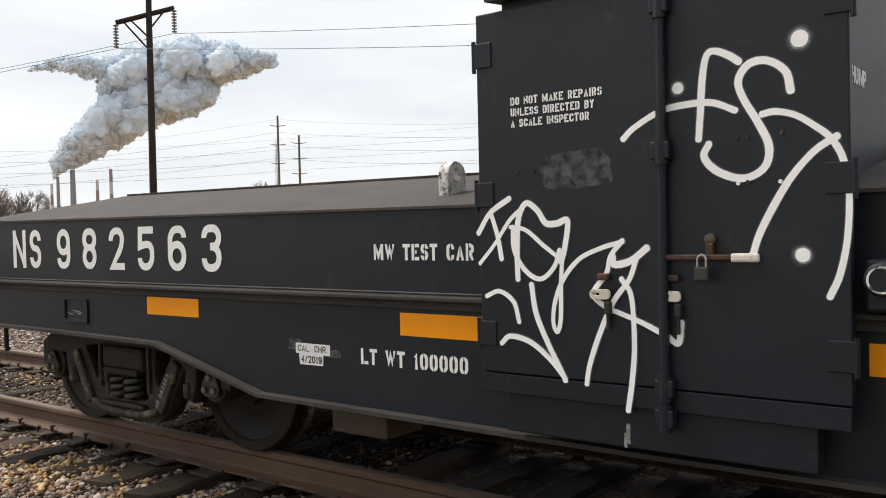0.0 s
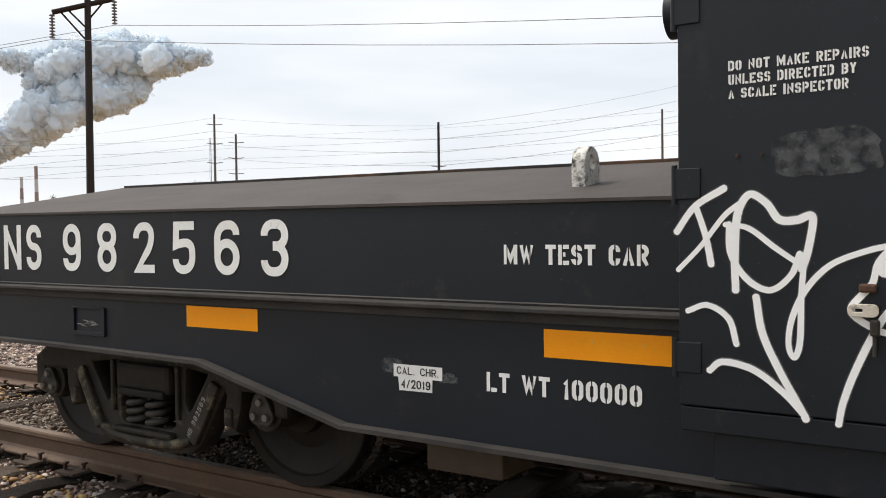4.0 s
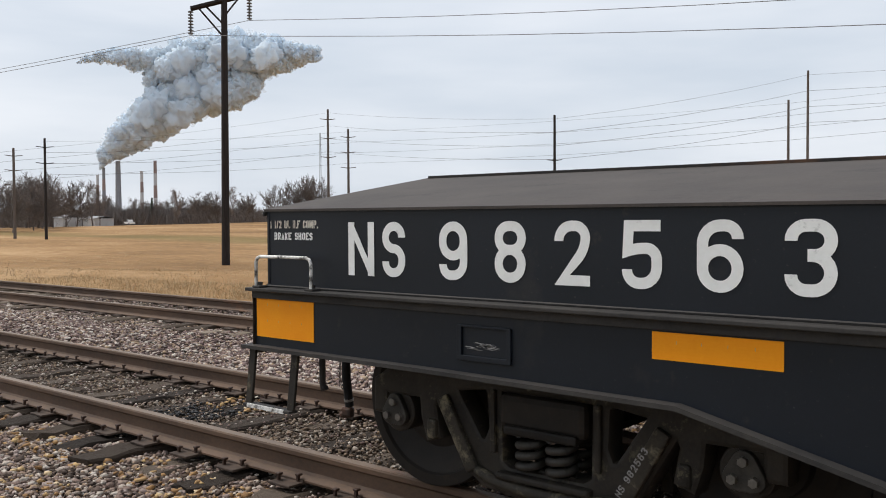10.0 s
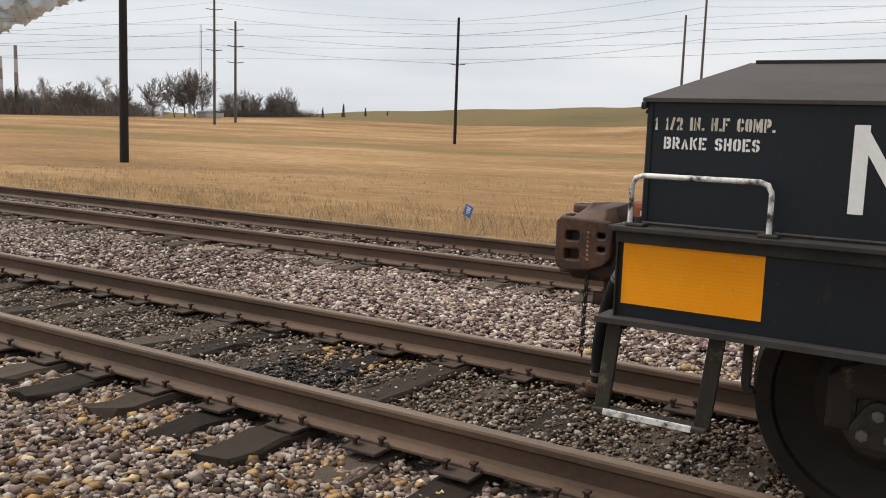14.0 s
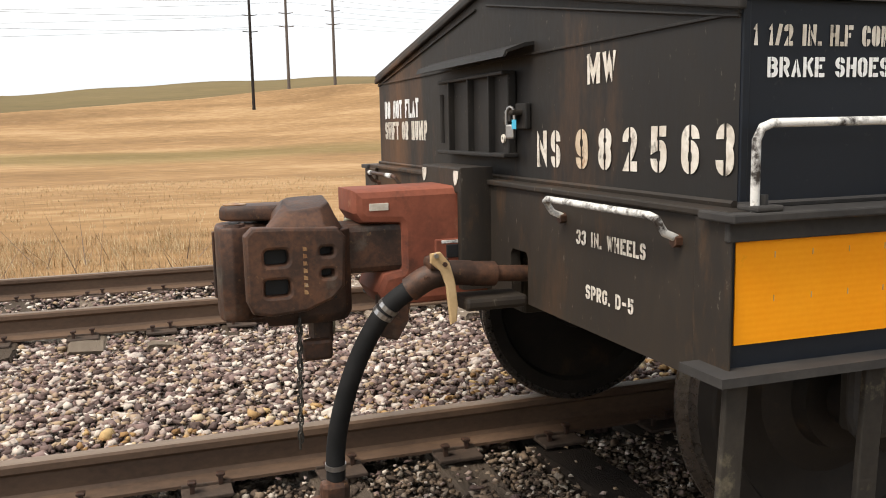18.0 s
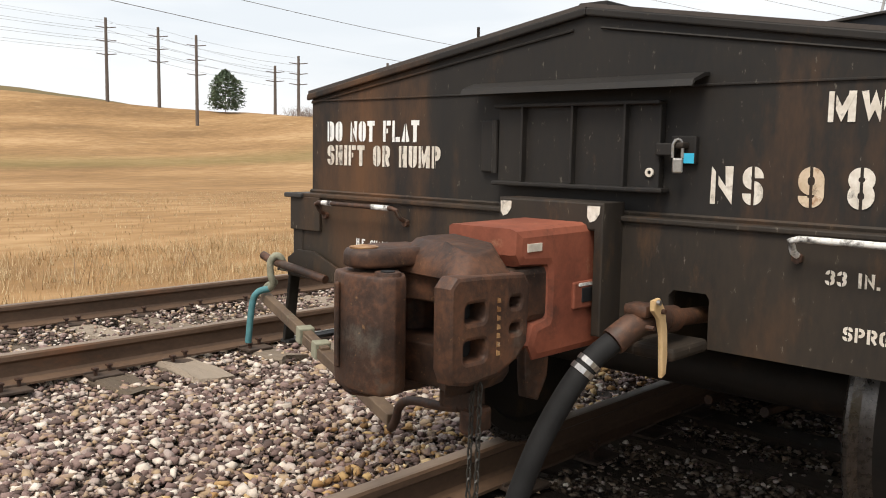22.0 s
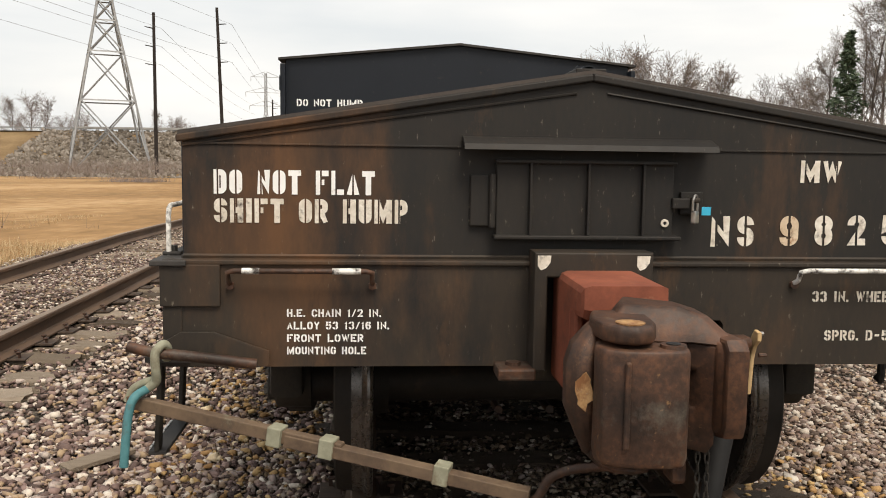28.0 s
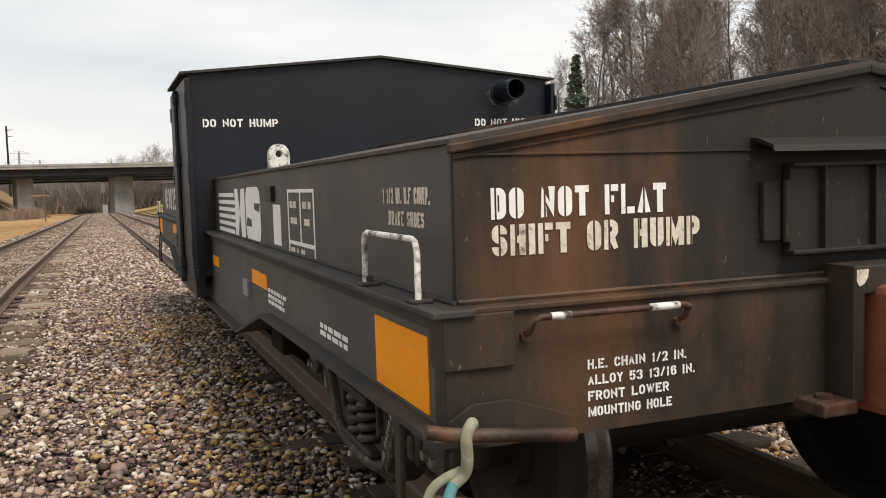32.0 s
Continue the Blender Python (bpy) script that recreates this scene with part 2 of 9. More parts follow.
BLACK = material("black_car_paint", [(0.2, (0.0040, 0.0066, 0.0115)), (0.8, (0.0085, 0.0120, 0.0190))], (0.38, 0.6), scale=1.2, fine=90, bump=0.08, bump_size=0.002, spots=[((0.022, 0.022, 0.024), 2.2, 0.18), ((0.034, 0.031, 0.028), 9.0, 0.12), ((0.075, 0.072, 0.068), 60, 0.035)], specular=0.35)
DUSTY_M = material("dusty_black_paint", [(0.2, (0.046, 0.046, 0.044)), (0.8, (0.092, 0.088, 0.080))], (0.5, 0.75), scale=1.5, fine=80, bump=0.1, bump_size=0.002, spots=[((0.115, 0.094, 0.068), 2.0, 0.30)], specular=0.35)
END_BLACK = material("dusty_end_paint", [(0.2, (0.017, 0.0145, 0.0125)), (0.8, (0.044, 0.032, 0.022))], (0.5, 0.75), scale=1.6, fine=60, bump=0.14, bump_size=0.002, stretch=(1, 1, 0.35), spots=[((0.105, 0.052, 0.025), 0.9, 0.47), ((0.012, 0.0115, 0.0115), 2.1, 0.40), ((0.085, 0.045, 0.022), 5.0, 0.22), ((0.010, 0.009, 0.009), 14, 0.10), ((0.28, 0.25, 0.21), 60, 0.05)], specular=0.35)
UPPER_M = material("sooty_end_paint", [(0.2, (0.0095, 0.0092, 0.0095)), (0.8, (0.026, 0.0215, 0.0175))], (0.5, 0.75), scale=1.6, fine=60, bump=0.14, bump_size=0.002, stretch=(1, 1, 0.35), spots=[((0.115, 0.055, 0.025), 0.8, 0.44), ((0.0125, 0.0125, 0.0130), 2.0, 0.42), ((0.070, 0.040, 0.022), 5.0, 0.18), ((0.28, 0.25, 0.21), 60, 0.05)], specular=0.35)
ROOF_M = material("dusty_roof_paint", [(0.2, (0.048, 0.041, 0.038)), (0.8, (0.080, 0.067, 0.060))], (0.6, 0.85), scale=2.0, fine=50, bump=0.1, bump_size=0.002, spots=[((0.035, 0.031, 0.029), 3.0, 0.3)], specular=0.3)
SILL_M = material("dusty_sill_paint", [(0.2, (0.025, 0.024, 0.024)), (0.8, (0.058, 0.053, 0.049))], (0.6, 0.85), scale=4.0, fine=60, bump=0.12, bump_size=0.002, specular=0.3)
TRUCK_M = material("oily_cast_steel", [(0.25, (0.012, 0.010, 0.008)), (0.8, (0.042, 0.035, 0.027))], (0.5, 0.85), scale=6.0, fine=70, bump=0.35, bump_size=0.004, spots=[((0.17, 0.145, 0.095), 7, 0.22)], specular=0.35)
RUST_M = material("brown_rusty_casting", [(0.15, (0.021, 0.0125, 0.0092)), (0.5, (0.053, 0.027, 0.0175)), (0.85, (0.118, 0.053, 0.029))], (0.4, 0.75), scale=7.0, fine=60, bump=0.4, bump_size=0.003, spread=0.32, spots=[((0.15, 0.072, 0.036), 9, 0.15), ((0.105, 0.092, 0.075), 5, 0.26), ((0.018, 0.013, 0.011), 8, 0.20), ((0.33, 0.19, 0.085), 34, 0.08)], specular=0.4)
RUBBED_M = material("rubbed_bright_rust", [(0.2, (0.20, 0.088, 0.034)), (0.8, (0.46, 0.28, 0.13))], (0.35, 0.6), scale=22, fine=90, bump=0.3, bump_size=0.002, spread=0.4, spots=[((0.62, 0.52, 0.37), 24, 0.30), ((0.07, 0.037, 0.022), 30, 0.30)])
SLIDE_M = material("brown_bar_with_green_remains", [(0.2, (0.075, 0.048, 0.032)), (0.8, (0.17, 0.115, 0.072))], (0.6, 0.85), scale=8, fine=60, bump=0.25, bump_size=0.003, spots=[((0.24, 0.25, 0.18), 6, 0.30), ((0.05, 0.034, 0.026), 11, 0.25)])
SCRATCH_M = material("dull_scratched_paint", [(0.2, (0.16, 0.155, 0.15)), (0.8, (0.42, 0.41, 0.40))], (0.5, 0.7), scale=30, fine=90, bump=0)
RED_M = material("red_oxide_casting", [(0.2, (0.165, 0.050, 0.030)), (0.8, (0.30, 0.094, 0.055))], (0.6, 0.85), scale=5.0, fine=50, bump=0.25, bump_size=0.003, spots=[((0.10, 0.040, 0.027), 6, 0.32), ((0.40, 0.20, 0.12), 9, 0.14)], specular=0.3)
WHITE_M = material("white_stencil_paint", [(0.2, (0.78, 0.785, 0.775)), (0.8, (0.90, 0.905, 0.895))], (0.5, 0.7), scale=8, fine=60, bump=0.05, spots=[((0.12, 0.105, 0.09), 26, 0.12)])
WORN_M = material("worn_white_paint", [(0.2, (0.50, 0.44, 0.36)), (0.8, (0.82, 0.78, 0.71))], (0.5, 0.75), scale=9, fine=60, bump=0.05, spots=[((0.16, 0.095, 0.055), 9, 0.24), ((0.040, 0.030, 0.023), 21, 0.33)])
CREAM_M = material("off_white_number_paint", [(0.2, (0.80, 0.805, 0.79)), (0.8, (0.90, 0.905, 0.89))], (0.5, 0.7), scale=5, fine=50, bump=0.05, spots=[((0.30, 0.30, 0.30), 12, 0.14)])
SPRAY_M = material("white_spray_paint", [(0.2, (0.90, 0.91, 0.92)), (0.8, (0.95, 0.955, 0.96))], (0.45, 0.6), scale=10, fine=60, bump=0.0)
RUSTY_M = material("rust_bitten_white_paint", [(0.2, (0.46, 0.34, 0.22)), (0.8, (0.74, 0.62, 0.48))], (0.55, 0.8), scale=9, fine=60, bump=0.1, spots=[((0.30, 0.13, 0.05), 24, 0.40), ((0.05, 0.033, 0.024), 40, 0.34)])
YELLOW_M = material("yellow_reflective_sheet", [(0.2, (0.95, 0.325, 0.010)), (0.8, (1.0, 0.38, 0.016))], (0.35, 0.5), scale=4, fine=80, bump=0.03, spots=[((0.62, 0.25, 0.01), 5, 0.06)], specular=0.15)
CHIP_M = material("chipped_white_bar", [(0.3, (0.66, 0.65, 0.62)), (0.7, (0.80, 0.79, 0.76))], (0.45, 0.7), scale=10, fine=60, bump=0.1, spots=[((0.03, 0.022, 0.018), 22, 0.66)])
STEEL_M = material("bright_worn_steel", [(0.2, (0.30, 0.29, 0.28)), (0.8, (0.52, 0.51, 0.50))], (0.22, 0.4), metal=0.9, scale=6, fine=80, bump=0.05)
WHEEL_M = material("dark_wheel_steel", [(0.2, (0.009, 0.0078, 0.007)), (0.8, (0.026, 0.021, 0.017))], (0.5, 0.8), metal=0.0, scale=5, fine=60, bump=0.25, bump_size=0.003, spots=[((0.055, 0.033, 0.020), 5, 0.18)], specular=0.3)
TREAD_M = material("worn_wheel_tread", [(0.2, (0.060, 0.054, 0.050)), (0.8, (0.17, 0.157, 0.148))], (0.2, 0.36), metal=0.8, scale=4, fine=60, bump=0.05)
RUBBER_M = material("black_rubber", [(0.2, (0.007, 0.007, 0.0075)), (0.8, (0.018, 0.018, 0.0185))], (0.6, 0.85), scale=8, fine=120, bump=0.2, bump_size=0.002, specular=0.25)
RAIL_M = material("brown_rail_steel", [(0.2, (0.066, 0.040, 0.026)), (0.8, (0.150, 0.092, 0.058))], (0.55, 0.8), scale=2.0, fine=50, bump=0.15, bump_size=0.002, stretch=(0.5, 1, 1), spots=[((0.20, 0.088, 0.042), 1.5, 0.18)], specular=0.4)
RAILTOP_M = material("dull_rail_head", [(0.2, (0.13, 0.092, 0.066)), (0.8, (0.225, 0.168, 0.125))], (0.5, 0.75), metal=0.0, scale=1.5, fine=40, bump=0.05, stretch=(0.3, 1, 1), spots=[((0.27, 0.105, 0.044), 0.9, 0.2)], specular=0.4)
TIE_M = material("weathered_tie_timber", [(0.15, (0.020, 0.014, 0.010)), (0.55, (0.056, 0.041, 0.030)), (0.95, (0.145, 0.113, 0.086))], (0.75, 0.95), scale=3.0, fine=30, bump=0.8, bump_size=0.012, stretch=(9, 0.7, 9), by="object", specular=0.25)
PALETIE_M = material("grey_weathered_tie_timber", [(0.15, (0.075, 0.056, 0.041)), (0.55, (0.175, 0.138, 0.103)), (0.95, (0.34, 0.28, 0.22))], (0.8, 0.98), scale=3.0, fine=30, bump=0.8, bump_size=0.012, stretch=(9, 0.7, 9), by="object", specular=0.2)
PLATE_M = material("rusty_tie_plate", [(0.2, (0.035, 0.025, 0.020)), (0.8, (0.095, 0.067, 0.050))], (0.65, 0.9), scale=8, fine=60, bump=0.2, spots=[((0.14, 0.08, 0.05), 6, 0.2)], specular=0.3)
STONE_M = material("mixed_ballast_stone", [(0.0, (0.040, 0.028, 0.022)), (0.26, (0.130, 0.088, 0.078)), (0.45, (0.26, 0.178, 0.160)), (0.58, (0.38, 0.275, 0.170)), (0.68, (0.32, 0.250, 0.230)), (0.82, (0.58, 0.505, 0.43)), (1.0, (0.80, 0.74, 0.66))], (0.7, 0.95), scale=14, fine=90, bump=0.3, bump_size=0.004, by="island", specular=0.3)
BROWNSTONE_M = material("brown_shoulder_stone", [(0.0, (0.035, 0.025, 0.019)), (0.25, (0.100, 0.070, 0.054)), (0.45, (0.21, 0.145, 0.120)), (0.56, (0.33, 0.235, 0.150)), (0.66, (0.27, 0.205, 0.185)), (0.82, (0.43, 0.37, 0.31)), (1.0, (0.74, 0.69, 0.62))], (0.7, 0.95), scale=14, fine=90, bump=0.3, bump_size=0.004, by="island", specular=0.3)
DARKSTONE_M = material("oily_track_ballast", [(0.0, (0.042, 0.030, 0.023)), (0.35, (0.095, 0.068, 0.050)), (0.6, (0.21, 0.150, 0.102)), (0.8, (0.30, 0.25, 0.20)), (1.0, (0.76, 0.70, 0.62))], (0.65, 0.95), scale=14, fine=90, bump=0.3, bump_size=0.004, by="island", specular=0.3)
BED_M = material("ballast_bed", [(0.2, (0.040, 0.032, 0.026)), (0.5, (0.10, 0.082, 0.066)), (0.8, (0.24, 0.205, 0.17))], (0.85, 0.98), scale=1.2, fine=26, bump=1.0, bump_size=0.03, spread=0.5, specular=0.2)
GRASS_M = material("dry_winter_grass", [(0.2, (0.205, 0.121, 0.056)), (0.5, (0.303, 0.181, 0.084)), (0.8, (0.43, 0.280, 0.146))], (0.9, 1.0), scale=0.06, fine=1.6, bump=0.5, bump_size=0.04, spread=0.34, stretch=(0.5, 1, 1), spots=[((0.215, 0.140, 0.066), 0.045, 0.26), ((0.43, 0.31, 0.17), 0.5, 0.2)], specular=0.1)
BLADE_M = material("dry_grass_blades", [(0.0, (0.27, 0.18, 0.09)), (0.5, (0.44, 0.32, 0.18)), (1.0, (0.62, 0.51, 0.33))], (0.8, 0.95), scale=0.3, fine=3, bump=0, by="island", specular=0.2)
HILL_M = material("green_brown_hillside", [(0.2, (0.120, 0.094, 0.045)), (0.6, (0.170, 0.128, 0.060)), (0.9, (0.24, 0.165, 0.080))], (0.9, 1.0), scale=0.012, fine=0.4, bump=0.4, bump_size=0.1, stretch=(0.5, 1, 1), specular=0.1)
POLE_M = material("tarred_wooden_pole", [(0.2, (0.015, 0.0125, 0.012)), (0.8, (0.038, 0.031, 0.028))], (0.75, 0.95), scale=3, fine=30, bump=0.4, bump_size=0.01, stretch=(6, 6, 0.4), specular=0.25)
GREYPOLE_M = material("grey_wooden_pole", [(0.2, (0.085, 0.072, 0.064)), (0.8, (0.16, 0.135, 0.12))], (0.8, 0.95), scale=3, fine=30, bump=0.3, stretch=(6, 6, 0.4), specular=0.2)
CABLE_M = material("weathered_cable", [(0.2, (0.10, 0.10, 0.105)), (0.8, (0.17, 0.17, 0.175))], (0.5, 0.7), bump=0)
PYLON_M = material("galvanised_lattice_steel", [(0.2, (0.22, 0.225, 0.23)), (0.8, (0.34, 0.345, 0.35))], (0.5, 0.7), metal=0.2, scale=1, fine=6, bump=0)
CONCRETE_M = material("stained_concrete", [(0.2, (0.25, 0.245, 0.235)), (0.8, (0.40, 0.39, 0.37))], (0.8, 0.95), scale=0.4, fine=5, bump=0.2, bump_size=0.02, stretch=(1, 1, 0.4), spots=[((0.16, 0.155, 0.15), 0.3, 0.25)])
GIRDER_M = material("blue_grey_girder_paint", [(0.2, (0.17, 0.21, 0.25)), (0.8, (0.26, 0.31, 0.36))], (0.6, 0.8), scale=0.8, fine=5, bump=0.05)
# near black: the shade under the bridge deck is put into this colour
SHADEDECK_M = material("deck_shade_colour", [(0.2, (0.014, 0.014, 0.015)), (0.8, (0.026, 0.026, 0.027))], (0.8, 0.9), scale=0.5, fine=4, bump=0.1)
RIPRAP_M = material("riprap_stone", [(0.0, (0.10, 0.080, 0.062)), (0.5, (0.19, 0.160, 0.130)), (1.0, (0.33, 0.295, 0.255))], (0.8, 0.95), scale=2, fine=9, bump=0.3, by="island", specular=0.2)
BARK_M = material("bare_winter_bark", [(0.2, (0.105, 0.088, 0.080)), (0.8, (0.19, 0.165, 0.150))], (0.85, 0.98), scale=2, fine=20, bump=0.2, specular=0.15)
TWIG_M = material("bare_winter_twigs", [(0.2, (0.16, 0.130, 0.116)), (0.8, (0.28, 0.238, 0.216))], (0.85, 0.98), scale=0.5, fine=4, bump=0, specular=0.1)
LEAF_M = material("dead_brown_leaves", [(0.0, (0.16, 0.115, 0.085)), (1.0, (0.31, 0.235, 0.18))], (0.8, 0.95), scale=1, fine=4, bump=0, by="island", specular=0.15)
LAWN_M = material("olive_winter_lawn", [(0.2, (0.17, 0.140, 0.048)), (0.5, (0.25, 0.190, 0.078)), (0.8, (0.38, 0.265, 0.120))], (0.9, 1.0), scale=0.10, fine=2.2, bump=0.5, bump_size=0.05, spread=0.5, specular=0.1)
TAN_M = material("tan_sandy_ballast", [(0.0, (0.16, 0.085, 0.035)), (0.4, (0.36, 0.21, 0.09)), (0.75, (0.52, 0.36, 0.17)), (1.0, (0.78, 0.70, 0.56))], (0.7, 0.95), scale=14, fine=90, bump=0.3, bump_size=0.004, by="island", specular=0.3)
BANK_M = material("brown_grassy_bank", [(0.2, (0.15, 0.098, 0.052)), (0.8, (0.28, 0.195, 0.105))], (0.9, 1.0), scale=0.2, fine=3, bump=0.5, bump_size=0.06, specular=0.1)
FRAME_M = material("grimy_side_frame_steel", [(0.25, (0.014, 0.012, 0.009)), (0.8, (0.055, 0.046, 0.034))], (0.5, 0.85), scale=5.0, fine=60, bump=0.4, bump_size=0.004, spots=[((0.27, 0.235, 0.155), 6, 0.52), ((0.015, 0.012, 0.010), 13, 0.25)], specular=0.35)
BOLT_M = material("rubbed_bolt_steel", [(0.2, (0.10, 0.092, 0.080)), (0.8, (0.22, 0.205, 0.18))], (0.4, 0.65), metal=0.2, scale=14, fine=80, bump=0.2)
CAP_M = material("greasy_bearing_steel", [(0.2, (0.014, 0.013, 0.011)), (0.8, (0.060, 0.054, 0.046))], (0.4, 0.7), metal=0.2, scale=14, fine=80, bump=0.2, spots=[((0.02, 0.017, 0.014), 16, 0.3)])
NEEDLE_M = material("dark_evergreen_needles", [(0.0, (0.050, 0.075, 0.045)), (1.0, (0.12, 0.160, 0.105))], (0.7, 0.9), scale=1, fine=4, bump=0, by="island", specular=0.2)
SMOKE_M = material("white_steam_plume", [(0.2, (0.80, 0.87, 0.95)), (0.8, (0.92, 0.96, 1.0))], (1.0, 1.0), scale=0.01, fine=0.1, bump=0, specular=0.0)
# steam lets part of the light through and glows where it is lit from behind
sn, sl = SMOKE_M.node_tree.nodes, SMOKE_M.node_tree.links
s_white, s_back, s_clear = sn.new("ShaderNodeBsdfDiffuse"), sn.new("ShaderNodeBsdfTranslucent"), sn.new("ShaderNodeBsdfTransparent")
s_body, s_mix = sn.new("ShaderNodeMixShader"), sn.new("ShaderNodeMixShader")
for node in (s_white, s_back):
    node.inputs["Color"].default_value = (0.84, 0.925, 1.0, 1)
s_body.inputs["Fac"].default_value, s_mix.inputs["Fac"].default_value = 0.42, 0.84
sl.new(s_white.outputs["BSDF"], s_body.inputs[1])
sl.new(s_back.outputs["BSDF"], s_body.inputs[2])
sl.new(s_clear.outputs["BSDF"], s_mix.inputs[1])
sl.new(s_body.outputs["Shader"], s_mix.inputs[2])
sl.new(s_mix.outputs["Shader"], sn["Material Output"].inputs["Surface"])
# the reflective sheet is finely ribbed
yn, yl = YELLOW_M.node_tree.nodes, YELLOW_M.node_tree.links
y_tc, y_wave, y_bump = yn.new("ShaderNodeTexCoord"), yn.new("ShaderNodeTexWave"), yn.new("ShaderNodeBump")
y_wave.bands_direction = "Z"
y_wave.inputs["Scale"].default_value, y_wave.inputs["Distortion"].default_value = 26.0, 0.0
y_bump.inputs["Strength"].default_value, y_bump.inputs["Distance"].default_value = 0.08, 0.0012
yl.new(y_tc.outputs["Object"], y_wave.inputs["Vector"])
yl.new(y_wave.outputs["Fac"], y_bump.inputs["Height"])
yl.new(y_bump.outputs["Normal"], yn["Principled BSDF"].inputs["Normal"])
WISP_M = SMOKE_M.copy()
WISP_M.name = "thin_steam_wisps"
WISP_M.node_tree.nodes[s_mix.name].inputs["Fac"].default_value = 0.12
STACK_M = material("grey_chimney_concrete", [(0.2, (0.19, 0.205, 0.235)), (0.8, (0.27, 0.29, 0.32))], (0.9, 1.0), scale=0.01, fine=0.2, bump=0)
STACKRED_M = material("faded_red_chimney_band", [(0.2, (0.26, 0.20, 0.19)), (0.8, (0.32, 0.25, 0.24))], (0.9, 1.0), scale=0.01, fine=0.2, bump=0)
STACKPALE_M = material("pale_chimney_band", [(0.2, (0.45, 0.46, 0.48)), (0.8, (0.55, 0.56, 0.58))], (0.9, 1.0), scale=0.01, fine=0.2, bump=0)
TEAL_M = material("teal_worn_paint", [(0.2, (0.040, 0.145, 0.165)), (0.8, (0.085, 0.25, 0.27))], (0.55, 0.8), scale=6, fine=50, bump=0.15, spots=[((0.10, 0.055, 0.035), 7, 0.25)])
VERDIGRIS_M = material("pale_green_worn_steel", [(0.2, (0.17, 0.165, 0.115)), (0.8, (0.31, 0.31, 0.23))], (0.6, 0.85), scale=7, fine=50, bump=0.2, spots=[((0.13, 0.080, 0.045), 9, 0.36), ((0.10, 0.17, 0.16), 7, 0.15)])
BRASS_M = material("tan_painted_handle", [(0.2, (0.46, 0.30, 0.14)), (0.8, (0.62, 0.44, 0.24))], (0.45, 0.7), scale=8, fine=60, bump=0.1, spots=[((0.08, 0.05, 0.035), 14, 0.2)])
BLUETAG_M = material("bright_blue_tag", [(0.2, (0.02, 0.38, 0.60)), (0.8, (0.04, 0.46, 0.68))], (0.4, 0.5), bump=0)
SIGNBLUE_M = material("blue_sign_sheet", [(0.2, (0.03, 0.11, 0.34)), (0.8, (0.05, 0.15, 0.42))], (0.4, 0.6), bump=0)
LABEL_M = material("white_paper_label", [(0.2, (0.70, 0.70, 0.69)), (0.8, (0.80, 0.80, 0.79))], (0.5, 0.7), bump=0)
# black for label ink and oily stones, also for painted shade in hollows
INKSHADE_M = material("black_ink_oil_and_shade", [(0.2, (0.008, 0.008, 0.009)), (0.8, (0.014, 0.014, 0.015))], (0.5, 0.7), bump=0)
HAZE_M = material("grey_overspray_paint", [(0.2, (0.030, 0.033, 0.038)), (0.8, (0.085, 0.090, 0.097))], (0.6, 0.8), scale=14, fine=60, bump=0.05, spread=0.4, spots=[((0.30, 0.31, 0.32), 38, 0.06)])
FINEMIST_M = material("faint_spray_mist", [(0.2, (0.20, 0.205, 0.21)), (0.8, (0.40, 0.405, 0.41))], (0.5, 0.7), scale=60, fine=300, bump=0.0, spread=0.4)
MIST_M = material("thin_spray_mist", [(0.2, (0.30, 0.305, 0.31)), (0.8, (0.55, 0.555, 0.56))], (0.5, 0.7), scale=60, fine=300, bump=0.0, spread=0.4)
GREYWALL_M = material("grey_metal_shed_wall", [(0.2, (0.40, 0.41, 0.42)), (0.8, (0.50, 0.51, 0.52))], (0.6, 0.8), scale=0.5, fine=4, bump=0)
ROADWAY_M = material("pale_asphalt", [(0.2, (0.16, 0.158, 0.155)), (0.8, (0.24, 0.237, 0.23))], (0.85, 0.95), scale=0.3, fine=12, bump=0.1)
GREEN_M = material("bright_green_plastic", [(0.2, (0.02, 0.30, 0.10)), (0.8, (0.03, 0.42, 0.16))], (0.4, 0.5), bump=0)


def speckled(ma, size, low, high, least=0.0, most=1.0):
    """Breaks a coat of paint up into droplets with bare ground between them."""
    n, l = ma.node_tree.nodes, ma.node_tree.links
    tc, tex, mr, clear, mix = n.new("ShaderNodeTexCoord"), n.new("ShaderNodeTexNoise"), n.new("ShaderNodeMapRange"), n.new("ShaderNodeBsdfTransparent"), n.new("ShaderNodeMixShader")
    tex.inputs["Scale"].default_value, tex.inputs["Detail"].default_value = size, 3.0
    mr.inputs["From Min"].default_value, mr.inputs["From Max"].default_value = low, high
    mr.inputs["To Min"].default_value, mr.inputs["To Max"].default_value = least, most
    l.new(tc.outputs["Object"], tex.inputs["Vector"])
    l.new(tex.outputs["Fac"], mr.inputs["Value"])
    l.new(mr.outputs["Result"], mix.inputs["Fac"])
    l.new(clear.outputs["BSDF"], mix.inputs[1])
    l.new(n["Principled BSDF"].outputs["BSDF"], mix.inputs[2])
    l.new(mix.outputs["Shader"], n["Material Output"].inputs["Surface"])


speckled(MIST_M, 500, 0.35, 0.65, 0.20, 0.70)
speckled(FINEMIST_M, 500, 0.40, 0.70, 0.02, 0.34)
speckled(HAZE_M, 26, 0.36, 0.58)


